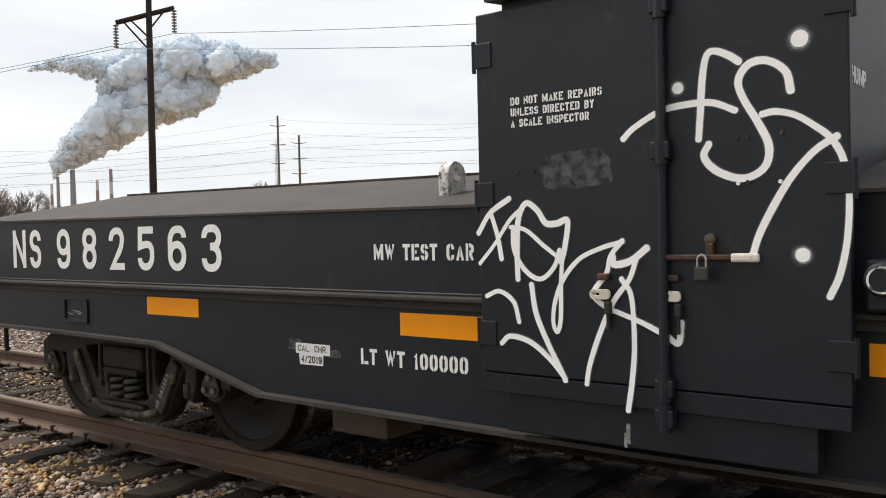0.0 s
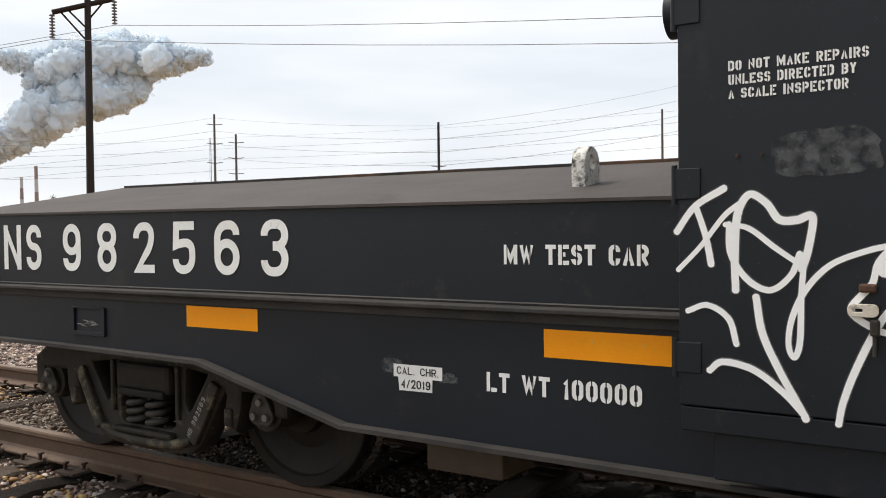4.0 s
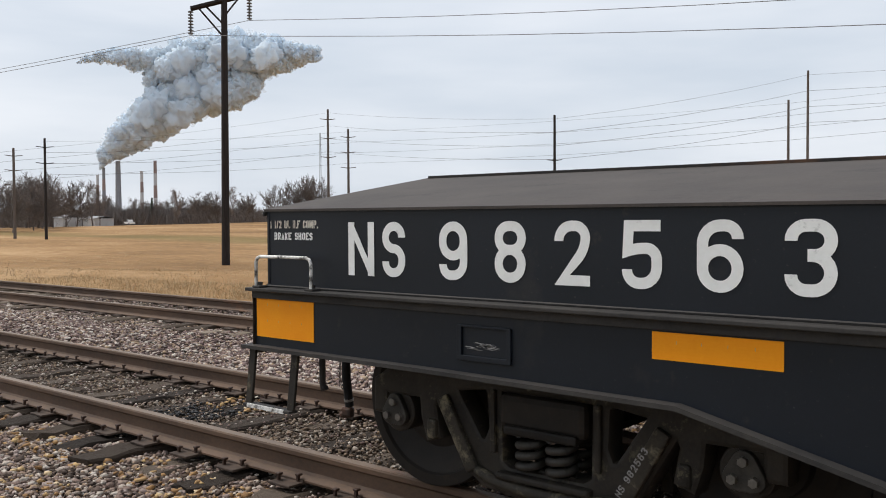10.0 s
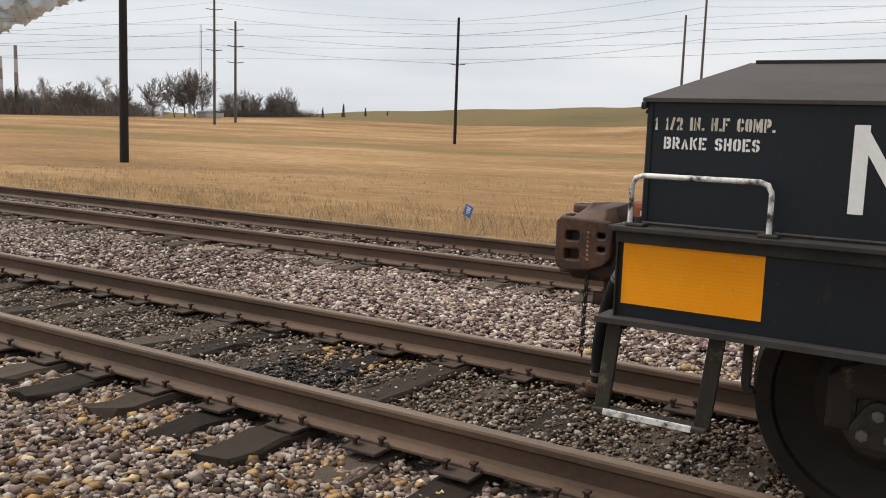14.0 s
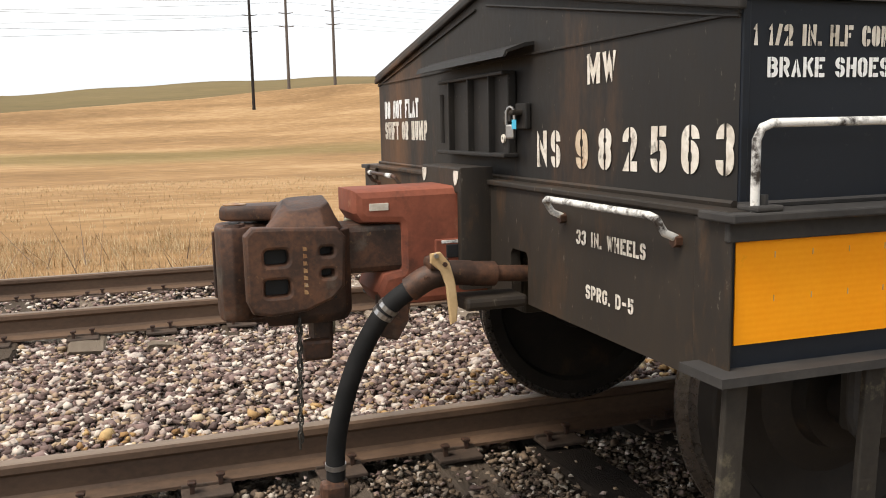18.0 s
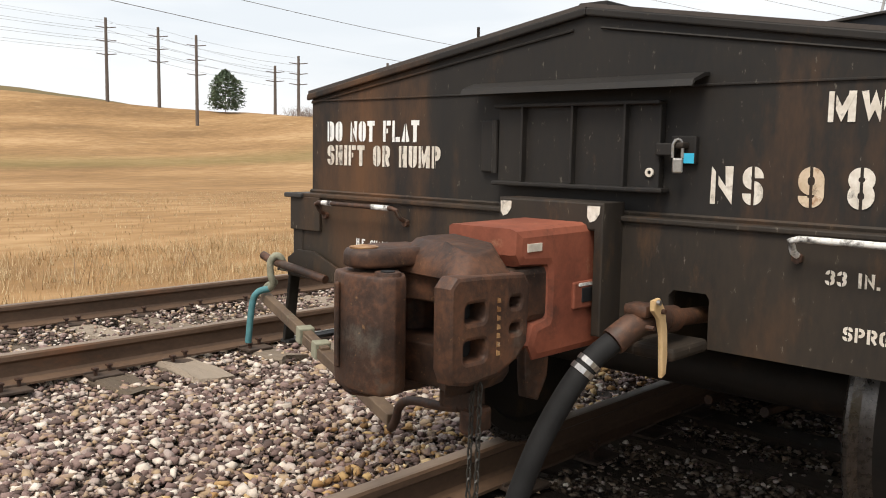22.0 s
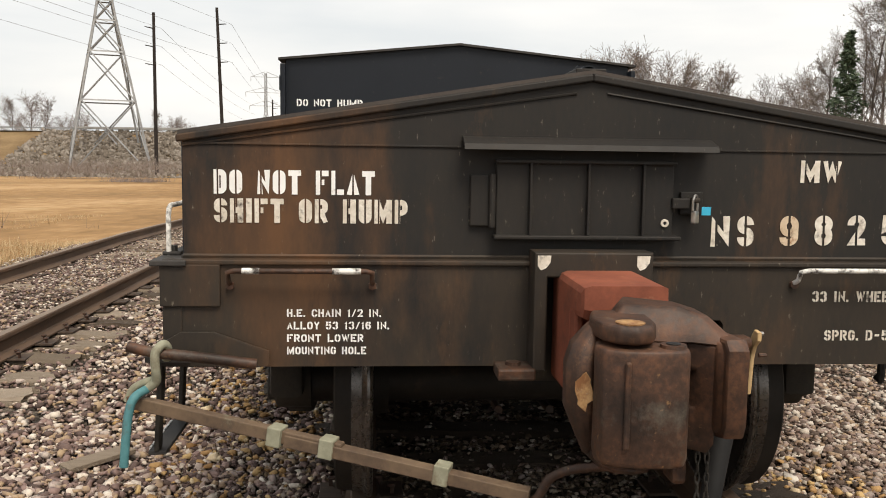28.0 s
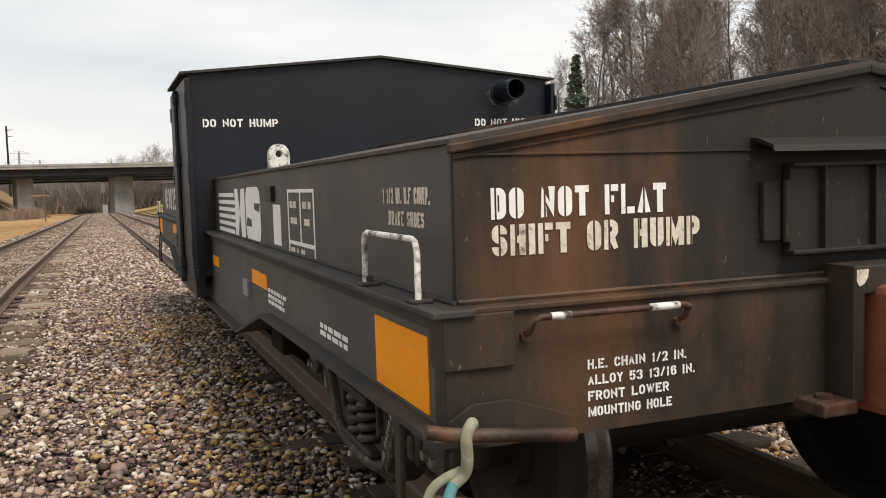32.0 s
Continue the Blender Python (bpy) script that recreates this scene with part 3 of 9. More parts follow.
# a damp greener strip runs through the dry field
gn, gl = GRASS_M.node_tree.nodes, GRASS_M.node_tree.links
g_tc, g_sep, g_wave = gn.new("ShaderNodeTexCoord"), gn.new("ShaderNodeSeparateXYZ"), gn.new("ShaderNodeTexNoise")
g_wave.inputs["Scale"].default_value = 0.03
g_add, g_ramp, g_mix = gn.new("ShaderNodeMath"), gn.new("ShaderNodeValToRGB"), gn.new("ShaderNodeMix")
g_add.operation, g_mix.data_type = "MULTIPLY_ADD", "RGBA"
g_add.inputs[1].default_value = 26.0
gl.new(g_tc.outputs["Object"], g_sep.inputs[0])
gl.new(g_tc.outputs["Object"], g_wave.inputs["Vector"])
gl.new(g_wave.outputs["Fac"], g_add.inputs[0])
gl.new(g_sep.outputs["Y"], g_add.inputs[2])
g_scale = gn.new("ShaderNodeMath")
g_scale.operation = "MULTIPLY"
g_scale.inputs[1].default_value = 0.005
gl.new(g_add.outputs[0], g_scale.inputs[0])
els = g_ramp.color_ramp.elements
els[0].position, els[0].color = 0.36, (0, 0, 0, 1)
els[1].position, els[1].color = 0.395, (0.5, 0.5, 0.5, 1)
for pos, v in ((0.425, 0.45), (0.465, 0.0)):
    e = els.new(pos)
    e.color = (v, v, v, 1)
gl.new(g_scale.outputs[0], g_ramp.inputs["Fac"])
g_bs = gn["Principled BSDF"]
gl.new(g_bs.inputs["Base Color"].links[0].from_socket, g_mix.inputs["A"])
g_mix.inputs["B"].default_value = (0.135, 0.125, 0.045, 1)
gl.new(g_ramp.outputs["Color"], g_mix.inputs["Factor"])
gl.new(g_mix.outputs["Result"], g_bs.inputs["Base Color"])

# ---- the ground ----
def ramp_table(v, table):
    xs, ys = zip(*table)
    return np.interp(v, xs, ys)


FIELD_RISE = [(-180, 0.0), (-60, 0.0), (30, -0.9), (41, 0.7), (46, 1.7), (52, 1.98), (57, 2.12), (61.5, 2.3), (64.3, 2.45), (66, 2.72), (70, 3.0), (73, 3.02), (78, 2.78), (88, 1.95), (101, 1.04), (111, 0.54), (121, 0.28), (132, 0.45), (142, 0.15), (156, -0.12), (180, -0.1)]
HILL_RISE = [(60, 1.8), (65, 2.45), (69, 2.98), (75, 3.08), (80, 3.0), (88, 2.80), (97, 2.2), (109, 2.0), (111, 1.75), (117, 1.5), (126, 1.06), (134, 0.5)]


def slope_east(x):
    return -0.0145 * np.clip(np.asarray(x, float) - 12, 0, 400)


CREST_FAR = [(-180, 240), (30, 110), (38, 120), (60, 150), (82, 170), (95, 155), (107, 140), (115, 165), (122, 220), (150, 240), (180, 240)]


def ease(t):
    t = np.clip(t, 0, 1)
    return t * t * (3 - 2 * t)


def ground_z(x, y):
    """Height of the open ground: flat by the tracks, a hollow, then a field that climbs to the north; falling gently to the east, with a rising lawn to the south-east."""
    x, y = np.asarray(x, float), np.asarray(y, float)
    r, az = np.hypot(x, y + 3), np.degrees(np.arctan2(y + 3, x))
    far = ramp_table(az, CREST_FAR)
    crest = 1.5 + far * np.tan(np.radians(ramp_table(az, FIELD_RISE)))
    t = np.clip((r - 50) / (far - 50), 0, 1)
    rise = -0.75 * ease((r - 14) / 34) + (crest + 0.75) * t * t
    north = np.clip((az - 38) / 10, 0, 1)
    south = np.clip((-y - 5) / 14, 0, 1)
    lawn = -0.12 * ease((-y - 3) / 3) + 2.2 * ease((r - 34) / 42) * ease((-y - 8) / 16) * ease((-az - 20) / 9)
    under_bed = -0.35 * (y > -7.3) * (y < 5.4) * (x > -60) * (x < 200)
    return -0.14 + (rise + 0.14) * north * np.clip((y - 6) / 14, 0, 1) + slope_east(x) * (1 - north) * (1 - south) + lawn * south + under_bed


def ground_sheet():
    rings = np.r_[0.0, np.geomspace(4, 250, 86), 290, 360, 500, 800, 1300, 2200, 4500]
    spokes = 240
    verts, faces, lawn = [(0, -3, -0.6)], [], []
    for i, r in enumerate(rings[1:], 1):
        a = np.arange(spokes) * math.tau / spokes
        x, y = r * np.cos(a), r * np.sin(a) - 3
        z = ground_z(x, y)
        z = z + 0.05 * np.sin(x * 0.31 + np.sin(y * 0.17) * 2) * np.clip((r - 15) / 60, 0, 1) * np.sin(y * 0.23) * (r < 260)
        verts += list(zip(x, y, z))
        for k in range(spokes):
            b, c = 1 + (i - 1) * spokes + k, 1 + (i - 1) * spokes + (k + 1) % spokes
            lawn.append(1 if y[k] < -3 and x[k] > -40 else 0)
            if i == 1:
                faces.append((0, b, c))
            else:
                faces.append((b - spokes, b, c, c - spokes))
    ob = raw("ground", verts, faces, GRASS_M, smooth=True)
    ob.data.materials.append(LAWN_M)
    ob.data.polygons.foreach_set("material_index", lawn)
    tagged(ob, "dry tan winter grass field climbing gently from the tracks", "field", kind="structure")


ground_sheet()


def hill_sheet():
    """The greener hill behind the crest of the field."""
    verts, faces = [], []
    az = np.linspace(56, 140, 120)
    for k, q in ((0.0, 1.05), (0.45, 1.35), (0.85, 1.7), (1.0, 2.0), (0.92, 2.4), (0.4, 3.0)):
        for a in az:
            far = float(ramp_table(a, CREST_FAR))
            e = ramp_table(a, HILL_RISE)
            low = 1.5 + far * math.tan(radians(ramp_table(a, FIELD_RISE))) - 1.2
            top = 1.5 + 2.0 * far * math.tan(radians(e)) + 0.25 * math.sin(a * 0.9)
            r = far * q
            verts.append((r * math.cos(radians(a)), r * math.sin(radians(a)) - 3, low + (top - low) * k))
    n = len(az)
    for j in range(5):
        for k in range(n - 1):
            faces.append((j * n + k, j * n + k + 1, (j + 1) * n + k + 1, (j + 1) * n + k))
    tagged(raw("hillside", verts, faces, HILL_M, smooth=True), "greenish brown grassy hill beyond the dry field", "hill", kind="structure")


hill_sheet()

T2_Y, T2_UP = 4.09, 0.08


def bed_z(x, y):
    """Top of the stones across the two tracks."""
    return ramp_table(y, [(-7.6, -0.42), (-6.4, -0.34), (-5.0, -0.32), (-3.9, -0.30), (-3.0, -0.13), (-1.9, -0.06), (-1.3, -0.075), (-0.8, -0.07), (-0.6, -0.04), (0.6, -0.04), (0.8, -0.05), (1.3, -0.02), (2.1, 0.035), (2.75, 0.042), (5.2, 0.04), (6.0, -0.06), (6.6, -0.16)]) + slope_east(x)


def ballast_bed():
    xs = [-400, -200, -100, -60, -30, -12, 0, 12, 16, 24, 40, 70, 110, 160, 240]
    ys = [-7.6, -6.4, -5.0, -3.9, -3.0, -1.9, -1.3, -0.8, 0, 0.8, 1.3, 2, 2.7, 3.4, 4.1, 4.8, 5.2, 6.0, 6.6]
    verts = [(x, y, float(bed_z(x, y)) - 0.03 + 0.02 * math.sin(x * 3 + y * 5)) for x in xs for y in ys]
    n = len(ys)
    faces = [(i * n + j, (i + 1) * n + j, (i + 1) * n + j + 1, i * n + j + 1) for i in range(len(xs) - 1) for j in range(n - 1)]
    tagged(raw("ballast_bed", verts, faces, BED_M, smooth=True), "grey and tan crushed stone bed under both tracks", "ballast", kind="structure")


ballast_bed()


def stone_shapes(count=40):
    """Broken, angular little stones on eight skewed corners."""
    v = np.array([(x, y, z) for z in (-1, 1) for y in (-1, 1) for x in (-1, 1)], float)
    f = np.array([(0, 2, 1), (1, 2, 3), (4, 5, 6), (5, 7, 6), (0, 1, 4), (1, 5, 4), (2, 6, 3), (3, 6, 7), (0, 4, 2), (2, 4, 6), (1, 3, 5), (3, 7, 5)])
    shapes = v[None] * rng.uniform(0.35, 1.05, (count, 8, 3))
    shapes[:, 4:, :2] *= rng.uniform(0.3, 0.9, (count, 1, 2))
    return shapes * rng.uniform(0.75, 1.4, (count, 1, 3)) * (1.18, 0.86, 0.56), f


STONES, STONE_F = stone_shapes()


def turns(n, flat=False):
    q = rng.normal(size=(n, 4))
    if flat:  # any heading, but only a moderate tilt
        turn, tip, way = rng.uniform(0, math.tau, n), rng.normal(0, 0.42, n), rng.uniform(0, math.tau, n)
        q = np.stack([np.cos(tip / 2) * np.cos(turn / 2), np.sin(tip / 2) * np.cos(way), np.sin(tip / 2) * np.sin(way), np.cos(tip / 2) * np.sin(turn / 2)], 1)
    q /= np.linalg.norm(q, axis=1)[:, None]
    w, x, y, z = q.T
    return np.stack([np.stack([1 - 2 * (y * y + z * z), 2 * (x * y - z * w), 2 * (x * z + y * w)], -1), np.stack([2 * (x * y + z * w), 1 - 2 * (x * x + z * z), 2 * (y * z - x * w)], -1), np.stack([2 * (x * z - y * w), 2 * (y * z + x * w), 1 - 2 * (x * x + y * y)], -1)], 1)


def tri_mesh(name, verts, tris, ma, label, category, kind="stuff", smooth=False):
    """One mesh of many loose triangles from arrays."""
    me = bpy.data.meshes.new(name)
    me.vertices.add(len(verts))
    me.vertices.foreach_set("co", np.ascontiguousarray(verts, np.float32).ravel())
    me.loops.add(3 * len(tris))
    me.loops.foreach_set("vertex_index", np.ascontiguousarray(tris, np.int32).ravel())
    me.polygons.add(len(tris))
    me.polygons.foreach_set("loop_start", np.arange(0, 3 * len(tris), 3, dtype=np.int32))
    me.update(calc_edges=True)
    if smooth:
        me.polygons.foreach_set("use_smooth", [True] * len(tris))
    me.materials.append(ma)
    return tagged(new(name, me), label, category, kind=kind)


def stones(name, regions, ma, label, size=(0.012, 0.031), lift=0.0, heap=0.016, height=bed_z, flat=0.8):
    """Loose stones over rectangles (x0, x1, y0, y1, per square metre)."""
    pts = np.concatenate([np.c_[rng.uniform(a, b, int((b - a) * (d - c) * per)), rng.uniform(c, d, int((b - a) * (d - c) * per))] for a, b, c, d, per in regions])
    n = len(pts)
    s = rng.uniform(0, 1, n) ** 1.6 * (size[1] - size[0]) + size[0]
    s[rng.uniform(size=n) < 0.03] *= 1.45
    place = np.c_[pts, height(pts[:, 0], pts[:, 1]) + lift + rng.uniform(-heap, heap, n)]
    v = STONES[rng.integers(0, len(STONES), n)] * s[:, None, None]
    v = np.einsum("nij,nkj->nki", turns(n, True), v) * (1, 1, flat) + place[:, None]
    f = STONE_F[None] + 8 * np.arange(n)[:, None, None]
    return tri_mesh(name, v.reshape(-1, 3), f.reshape(-1, 3), ma, label, "gravel")


stones("shoulder_ballast", [(-5, 3.6, -2.6, -0.82, 2100), (-14, -5, -3.2, -0.82, 500), (3.6, 12, -3.9, -0.82, 350), (-1, 3.6, -3.9, -2.6, 700)], BROWNSTONE_M, "brown, tan and white crushed stone on the shoulder")
stones("track_ballast", [(-14, -5, 0.82, 3.35, 800), (-5, 2, 0.82, 2.75, 2000), (2, 12, 0.82, 2.75, 900), (-5, 2, 2.75, 3.35, 1100), (2, 12, 2.75, 3.35, 500)], STONE_M, "mixed grey, tan and white crushed stone beside the rails")
stones("sandy_ballast", [(-0.9, 1.6, -1.75, -1.05, 260), (-3.4, -1.2, -2.4, -1.6, 130), (-2.85, -2.2, 0.15, 0.6, 160), (-5, 3, -1.42, -0.95, 160), (-1.4, 0.2, 1.0, 1.5, 160), (0.2, 9, 0.95, 1.75, 170), (2, 9, 1.75, 2.2, 60)], TAN_M, "rusty tan sandy stones beside the rail", lift=0.016)
stones("far_ballast", [(12, 24, 0.82, 3.35, 260), (24, 60, 0.82, 3.35, 150), (-16, 20, 4.85, 5.7, 300), (12, 30, -6.9, -3.5, 40), (20, 45, 4.85, 5.9, 90), (-45, -14, -3.4, 3.35, 60), (12, 30, -3.5, 0.8, 60)], STONE_M, "pale crushed stone strewn along the far track", size=(0.02, 0.045))
stones("crib_ballast", [(-6, 3, -0.70, 0.70, 2000), (-14, -6, -0.70, 0.70, 700), (0, 12, -5.6, -4.2, 160)], DARKSTONE_M, "oily dark crushed stone between the rails", size=(0.009, 0.021), heap=0.022, lift=-0.014)
stones("strewn_stones", [(-6, 3, -0.70, 0.70, 110), (-5, 3, -1.25, -0.8, 90)], STONE_M, "pale stones strewn over the ties", size=(0.008, 0.017), lift=0.026, heap=0.006)
stones("oil_soaked_stones", [(-2.95, -2.2, -0.25, 0.25, 900)], INKSHADE_M, "black oil-soaked stones between the rails", size=(0.008, 0.018), lift=0.012)
stones("far_crib_ballast", [(-14, -4, 3.42, 4.76, 300), (-4, 10, 3.42, 4.76, 650), (10, 30, 3.42, 4.76, 220)], STONE_M, "dusty crushed stone between the far rails", size=(0.011, 0.024), lift=0.03, heap=0.022)
stones("thin_shoulder_ballast", [(-16, 14, 5.6, 6.3, 90)], STONE_M, "scattered crushed stone at the edge of the grass", size=(0.012, 0.03))


stones("distant_ballast", [(60, 185, 0.82, 3.35, 26), (30, 180, 3.42, 4.76, 24), (30, 180, 4.85, 5.9, 20), (12, 60, -0.7, 0.7, 70), (60, 180, -3.2, 0.7, 14)], BROWNSTONE_M, "grey and tan crushed stone along the distant tracks", size=(0.035, 0.065), lift=0.02)


# ---- tracks ----
def rail_mesh(y, up, xs):
    half = [(0.0, 0.0), (0.07, 0.0), (0.07, 0.012), (0.022, 0.030), (0.009, 0.045), (0.009, 0.115), (0.028, 0.130), (0.0365, 0.134), (0.0365, 0.158), (0.030, 0.168), (0.018, 0.170)]
    ring = half[1:] + [(-a, b) for a, b in half[:0:-1]]
    n = len(ring)
    verts = [(x, y + a, b + up + float(slope_east(x))) for x in xs for a, b in ring]
    faces = [(i * n + k, (i + 1) * n + k, (i + 1) * n + (k + 1) % n, i * n + (k + 1) % n) for i in range(len(xs) - 1) for k in range(n)]
    faces += [tuple(range(n))[::-1], tuple((len(xs) - 1) * n + k for k in range(n))]
    me = bpy.data.meshes.new("rail")
    me.from_pydata(verts, [], faces)
    me.materials.append(RAIL_M)
    me.materials.append(RAILTOP_M)
    top = {8, 9, 10}
    for i, p in enumerate(me.polygons):
        p.material_index = 1 if (i % n) in top and i < (len(xs) - 1) * n else 0
    return me


RAIL_XS = [-400, -150, -60, -30, -15, -5, 0, 5, 12, 16, 24, 40, 80, 140, 240]
track = thing("railway_track", (0, 0, -0.1), "brown steel rails on weathered timber ties in stone", "railway track", "tracks", "structure")
track_south = thing("railway_track", (0, -4.9, -0.4), "third pair of brown rails beside an olive lawn", "railway track", "tracks", "structure")
track_far = thing("railway_track", (0, T2_Y, -0.02), "second pair of brown rails beside a dry grass field", "railway track", "tracks", "structure")
for y, up, tr in ((-0.755, 0, track), (0.755, 0, track), (T2_Y - 0.755, T2_UP, track_far), (T2_Y + 0.755, T2_UP, track_far), (-4.145, -0.27, track_south), (-5.655, -0.27, track_south)):
    put("rail", rail_mesh(y, up, RAIL_XS), None, tr)


def tie_mesh(seed, ma=None):
    """A worn timber tie with split, rounded edges, centred on its top."""
    bm = bmesh.new()
    r = random.Random(seed)
    n = 16
    rows = []
    for i in range(n + 1):
        y = -1.3 + 2.6 * i / n
        w, h = 0.113 + r.uniform(-0.016, 0.010), -0.006 + r.uniform(-0.018, 0.008)
        sec = [(-w, -0.17), (-w, h - 0.018), (-w + 0.016, h), (-0.02 + r.uniform(-0.03, 0.03), h + r.uniform(-0.014, 0.003)), (w - 0.016, h + r.uniform(-0.008, 0.004)), (w, h - 0.018 - r.uniform(0, 0.014)), (w, -0.17)]
        rows.append([bm.verts.new((a + r.uniform(-0.003, 0.003), y + (r.uniform(-0.05, 0.05) if i in (0, n) else 0), b)) for a, b in sec])
    for a, b in zip(rows, rows[1:]):
        for k in range(6):
            bm.faces.new((a[k], a[k + 1], b[k + 1], b[k]))
    bm.faces.new(rows[0])
    bm.faces.new(rows[-1][::-1])
    me = bpy.data.meshes.new("tie")
    bmesh.ops.recalc_face_normals(bm, faces=bm.faces)
    bm.to_mesh(me)
    bm.free()
    me.materials.append(ma or TIE_M)
    return me


TIES = [tie_mesh(s) for s in range(5)]
PALE_TIES = [tie_mesh(s + 7, PALETIE_M) for s in range(5)]
plate_bm = bmesh.new()
box(plate_bm, -0.095, 0.095, -0.19, 0.19, 0, 0.016, 0.004)
box(plate_bm, -0.093, 0.093, 0.072, 0.086, 0.012, 0.028, 0.003)
box(plate_bm, -0.093, 0.093, -0.086, -0.072, 0.012, 0.028, 0.003)
plate_me = bpy.data.meshes.new("tie_plate")
plate_bm.to_mesh(plate_me)
plate_bm.free()
plate_me.materials.append(PLATE_M)
spike_bm = bmesh.new()
box(spike_bm, -0.009, 0.009, -0.009, 0.009, -0.02, 0.03, 0.002)
box(spike_bm, -0.017, 0.017, -0.022, 0.012, 0.028, 0.042, 0.005)
spike_me = bpy.data.meshes.new("spike")
spike_bm.to_mesh(spike_me)
spike_bm.free()
spike_me.materials.append(RUST_M)


def lay_ties(tr, yc, up, x0, x1, plates, spikes):
    x, r = x0, random.Random(int(yc * 10) + 3)
    while x < x1:
        z = up + float(slope_east(x))
        yaw = r.uniform(-2.2, 2.2)
        put("tie", (TIES if abs(yc) < 1 else PALE_TIES)[r.randrange(5)], None, tr, at=pose(x, yc + r.uniform(-0.10, 0.10), z - (r.uniform(0, 0.034) if abs(yc) < 1 else r.uniform(-0.012, 0.012)), 0, 0, yaw + (180 if r.random() < 0.5 else 0)))
        for s in (-1, 1):
            if plates[0] < x < plates[1]:
                pl = put("tie_plate", plate_me, None, tr, at=pose(x + r.uniform(-0.01, 0.01), yc + s * 0.755, z - 0.012, 0, 0, yaw * 0.5))
                if spikes[0] < x < spikes[1]:
                    for dx, dy, turn in ((-0.05, 0.085, 0), (0.055, -0.085, 180), (0.05, 0.14, 0), (-0.055, -0.14, 180)):
                        sp = new("spike", spike_me)
                        sp.parent = pl
                        sp.matrix_basis = pose(dx, dy, 0.012 + r.uniform(0, 0.012), 0, 0, turn)
        x += 0.5 + r.uniform(-0.03, 0.03)


# ---- grass along the far track and over the field ----
def blades(name, count, region, tall, width, label, cluster=0):
    x0, x1, y0, y1 = region
    x, y = rng.uniform(x0, x1, count), y0 + (y1 - y0) * rng.uniform(0, 1, count) ** 1.5
    if cluster:
        cx, cy = rng.uniform(x0, x1, cluster), y0 + (y1 - y0) * rng.uniform(0, 1, cluster) ** 1.3
        k = rng.integers(0, cluster, count)
        x, y = cx[k] + rng.normal(0, 0.12, count), cy[k] + rng.normal(0, 0.12, count)
    z = ground_z(x, y) - 0.01
    h, a, lean = rng.uniform(0.35, 1, count) * tall, rng.uniform(0, math.tau, count), rng.uniform(0.1, 0.8, count)
    w = width * rng.uniform(0.6, 1.3, count)
    side = np.c_[-np.sin(a), np.cos(a), 0 * a] * w[:, None]
    foot = np.c_[x, y, z]
    tip = foot + np.c_[np.cos(a) * lean * h, np.sin(a) * lean * h, h]
    v = np.stack([foot - side, foot + side, tip], 1).reshape(-1, 3)
    return tri_mesh(name, v, np.arange(3 * count).reshape(-1, 3), BLADE_M, label, "grass")


blades("verge_grass", 52000, (-24, 14, 5.9, 10.5), 0.20, 0.0035, "tufted straw-coloured dry grass beside the rails", 2600)
blades("field_grass", 60000, (-60, 25, 9, 34), 0.10, 0.006, "short dry straw grass over the field", 14000)

# ---- the scale test car ----
MID = 5.285
END = 2 * MID
car = thing("railway_test_car", (MID, 0, 0.17), "black steel railway scale test car with white stencilled lettering", "railway car")
FLIP = Matrix.Translation((END, 0, 0)) @ Matrix.Rotation(math.pi, 4, "Z")  # the same on the other end


def both(make):
    """Builds a part at the west end and its like at the east end."""
    for m in (Matrix.Identity(4), FLIP):
        make(m)


def turned(bm, m):
    bmesh.ops.transform(bm, matrix=m, verts=bm.verts)
    return bm


EAVE, RIDGE, LEDGE, SIDE, SIDE_LOW = 1.583, 1.793, 1.195, 1.303, 1.347
FALL = 0.022  # the low roofs fall a little towards the middle


def prism(x0, x1, half, z0, eave, ridge, fall=0.0):
    bm = bmesh.new()
    rows = [[bm.verts.new((x, y, z)) for y, z in ((-half, z0), (half, z0), (half, eave - f), (0, ridge - f), (-half, eave - f))] for x, f in ((x0, 0.0), (x1, fall))]
    for k in range(5):
        bm.faces.new((rows[0][k], rows[0][(k + 1) % 5], rows[1][(k + 1) % 5], rows[1][k]))
    bm.faces.new(rows[0][::-1])
    bm.faces.new(rows[1])
    return bm


def roof_panel(x0, x1, half, eave, ridge, side, thick=0.014, over=0.012, fall=0.0):
    bm = bmesh.new()
    d = (ridge - eave) / half
    pts = [(0.0, ridge), (half + over, eave - d * over)]
    vs = [bm.verts.new((x, side * y, z + t - f)) for x, f in ((x0, 0.0), (x1, fall)) for t in (0.002, thick) for y, z in pts]
    for f in ((0, 1, 3, 2), (4, 6, 7, 5), (0, 4, 5, 1), (2, 3, 7, 6), (1, 5, 7, 3), (0, 2, 6, 4)):
        bm.faces.new([vs[i] for i in f])
    return bm


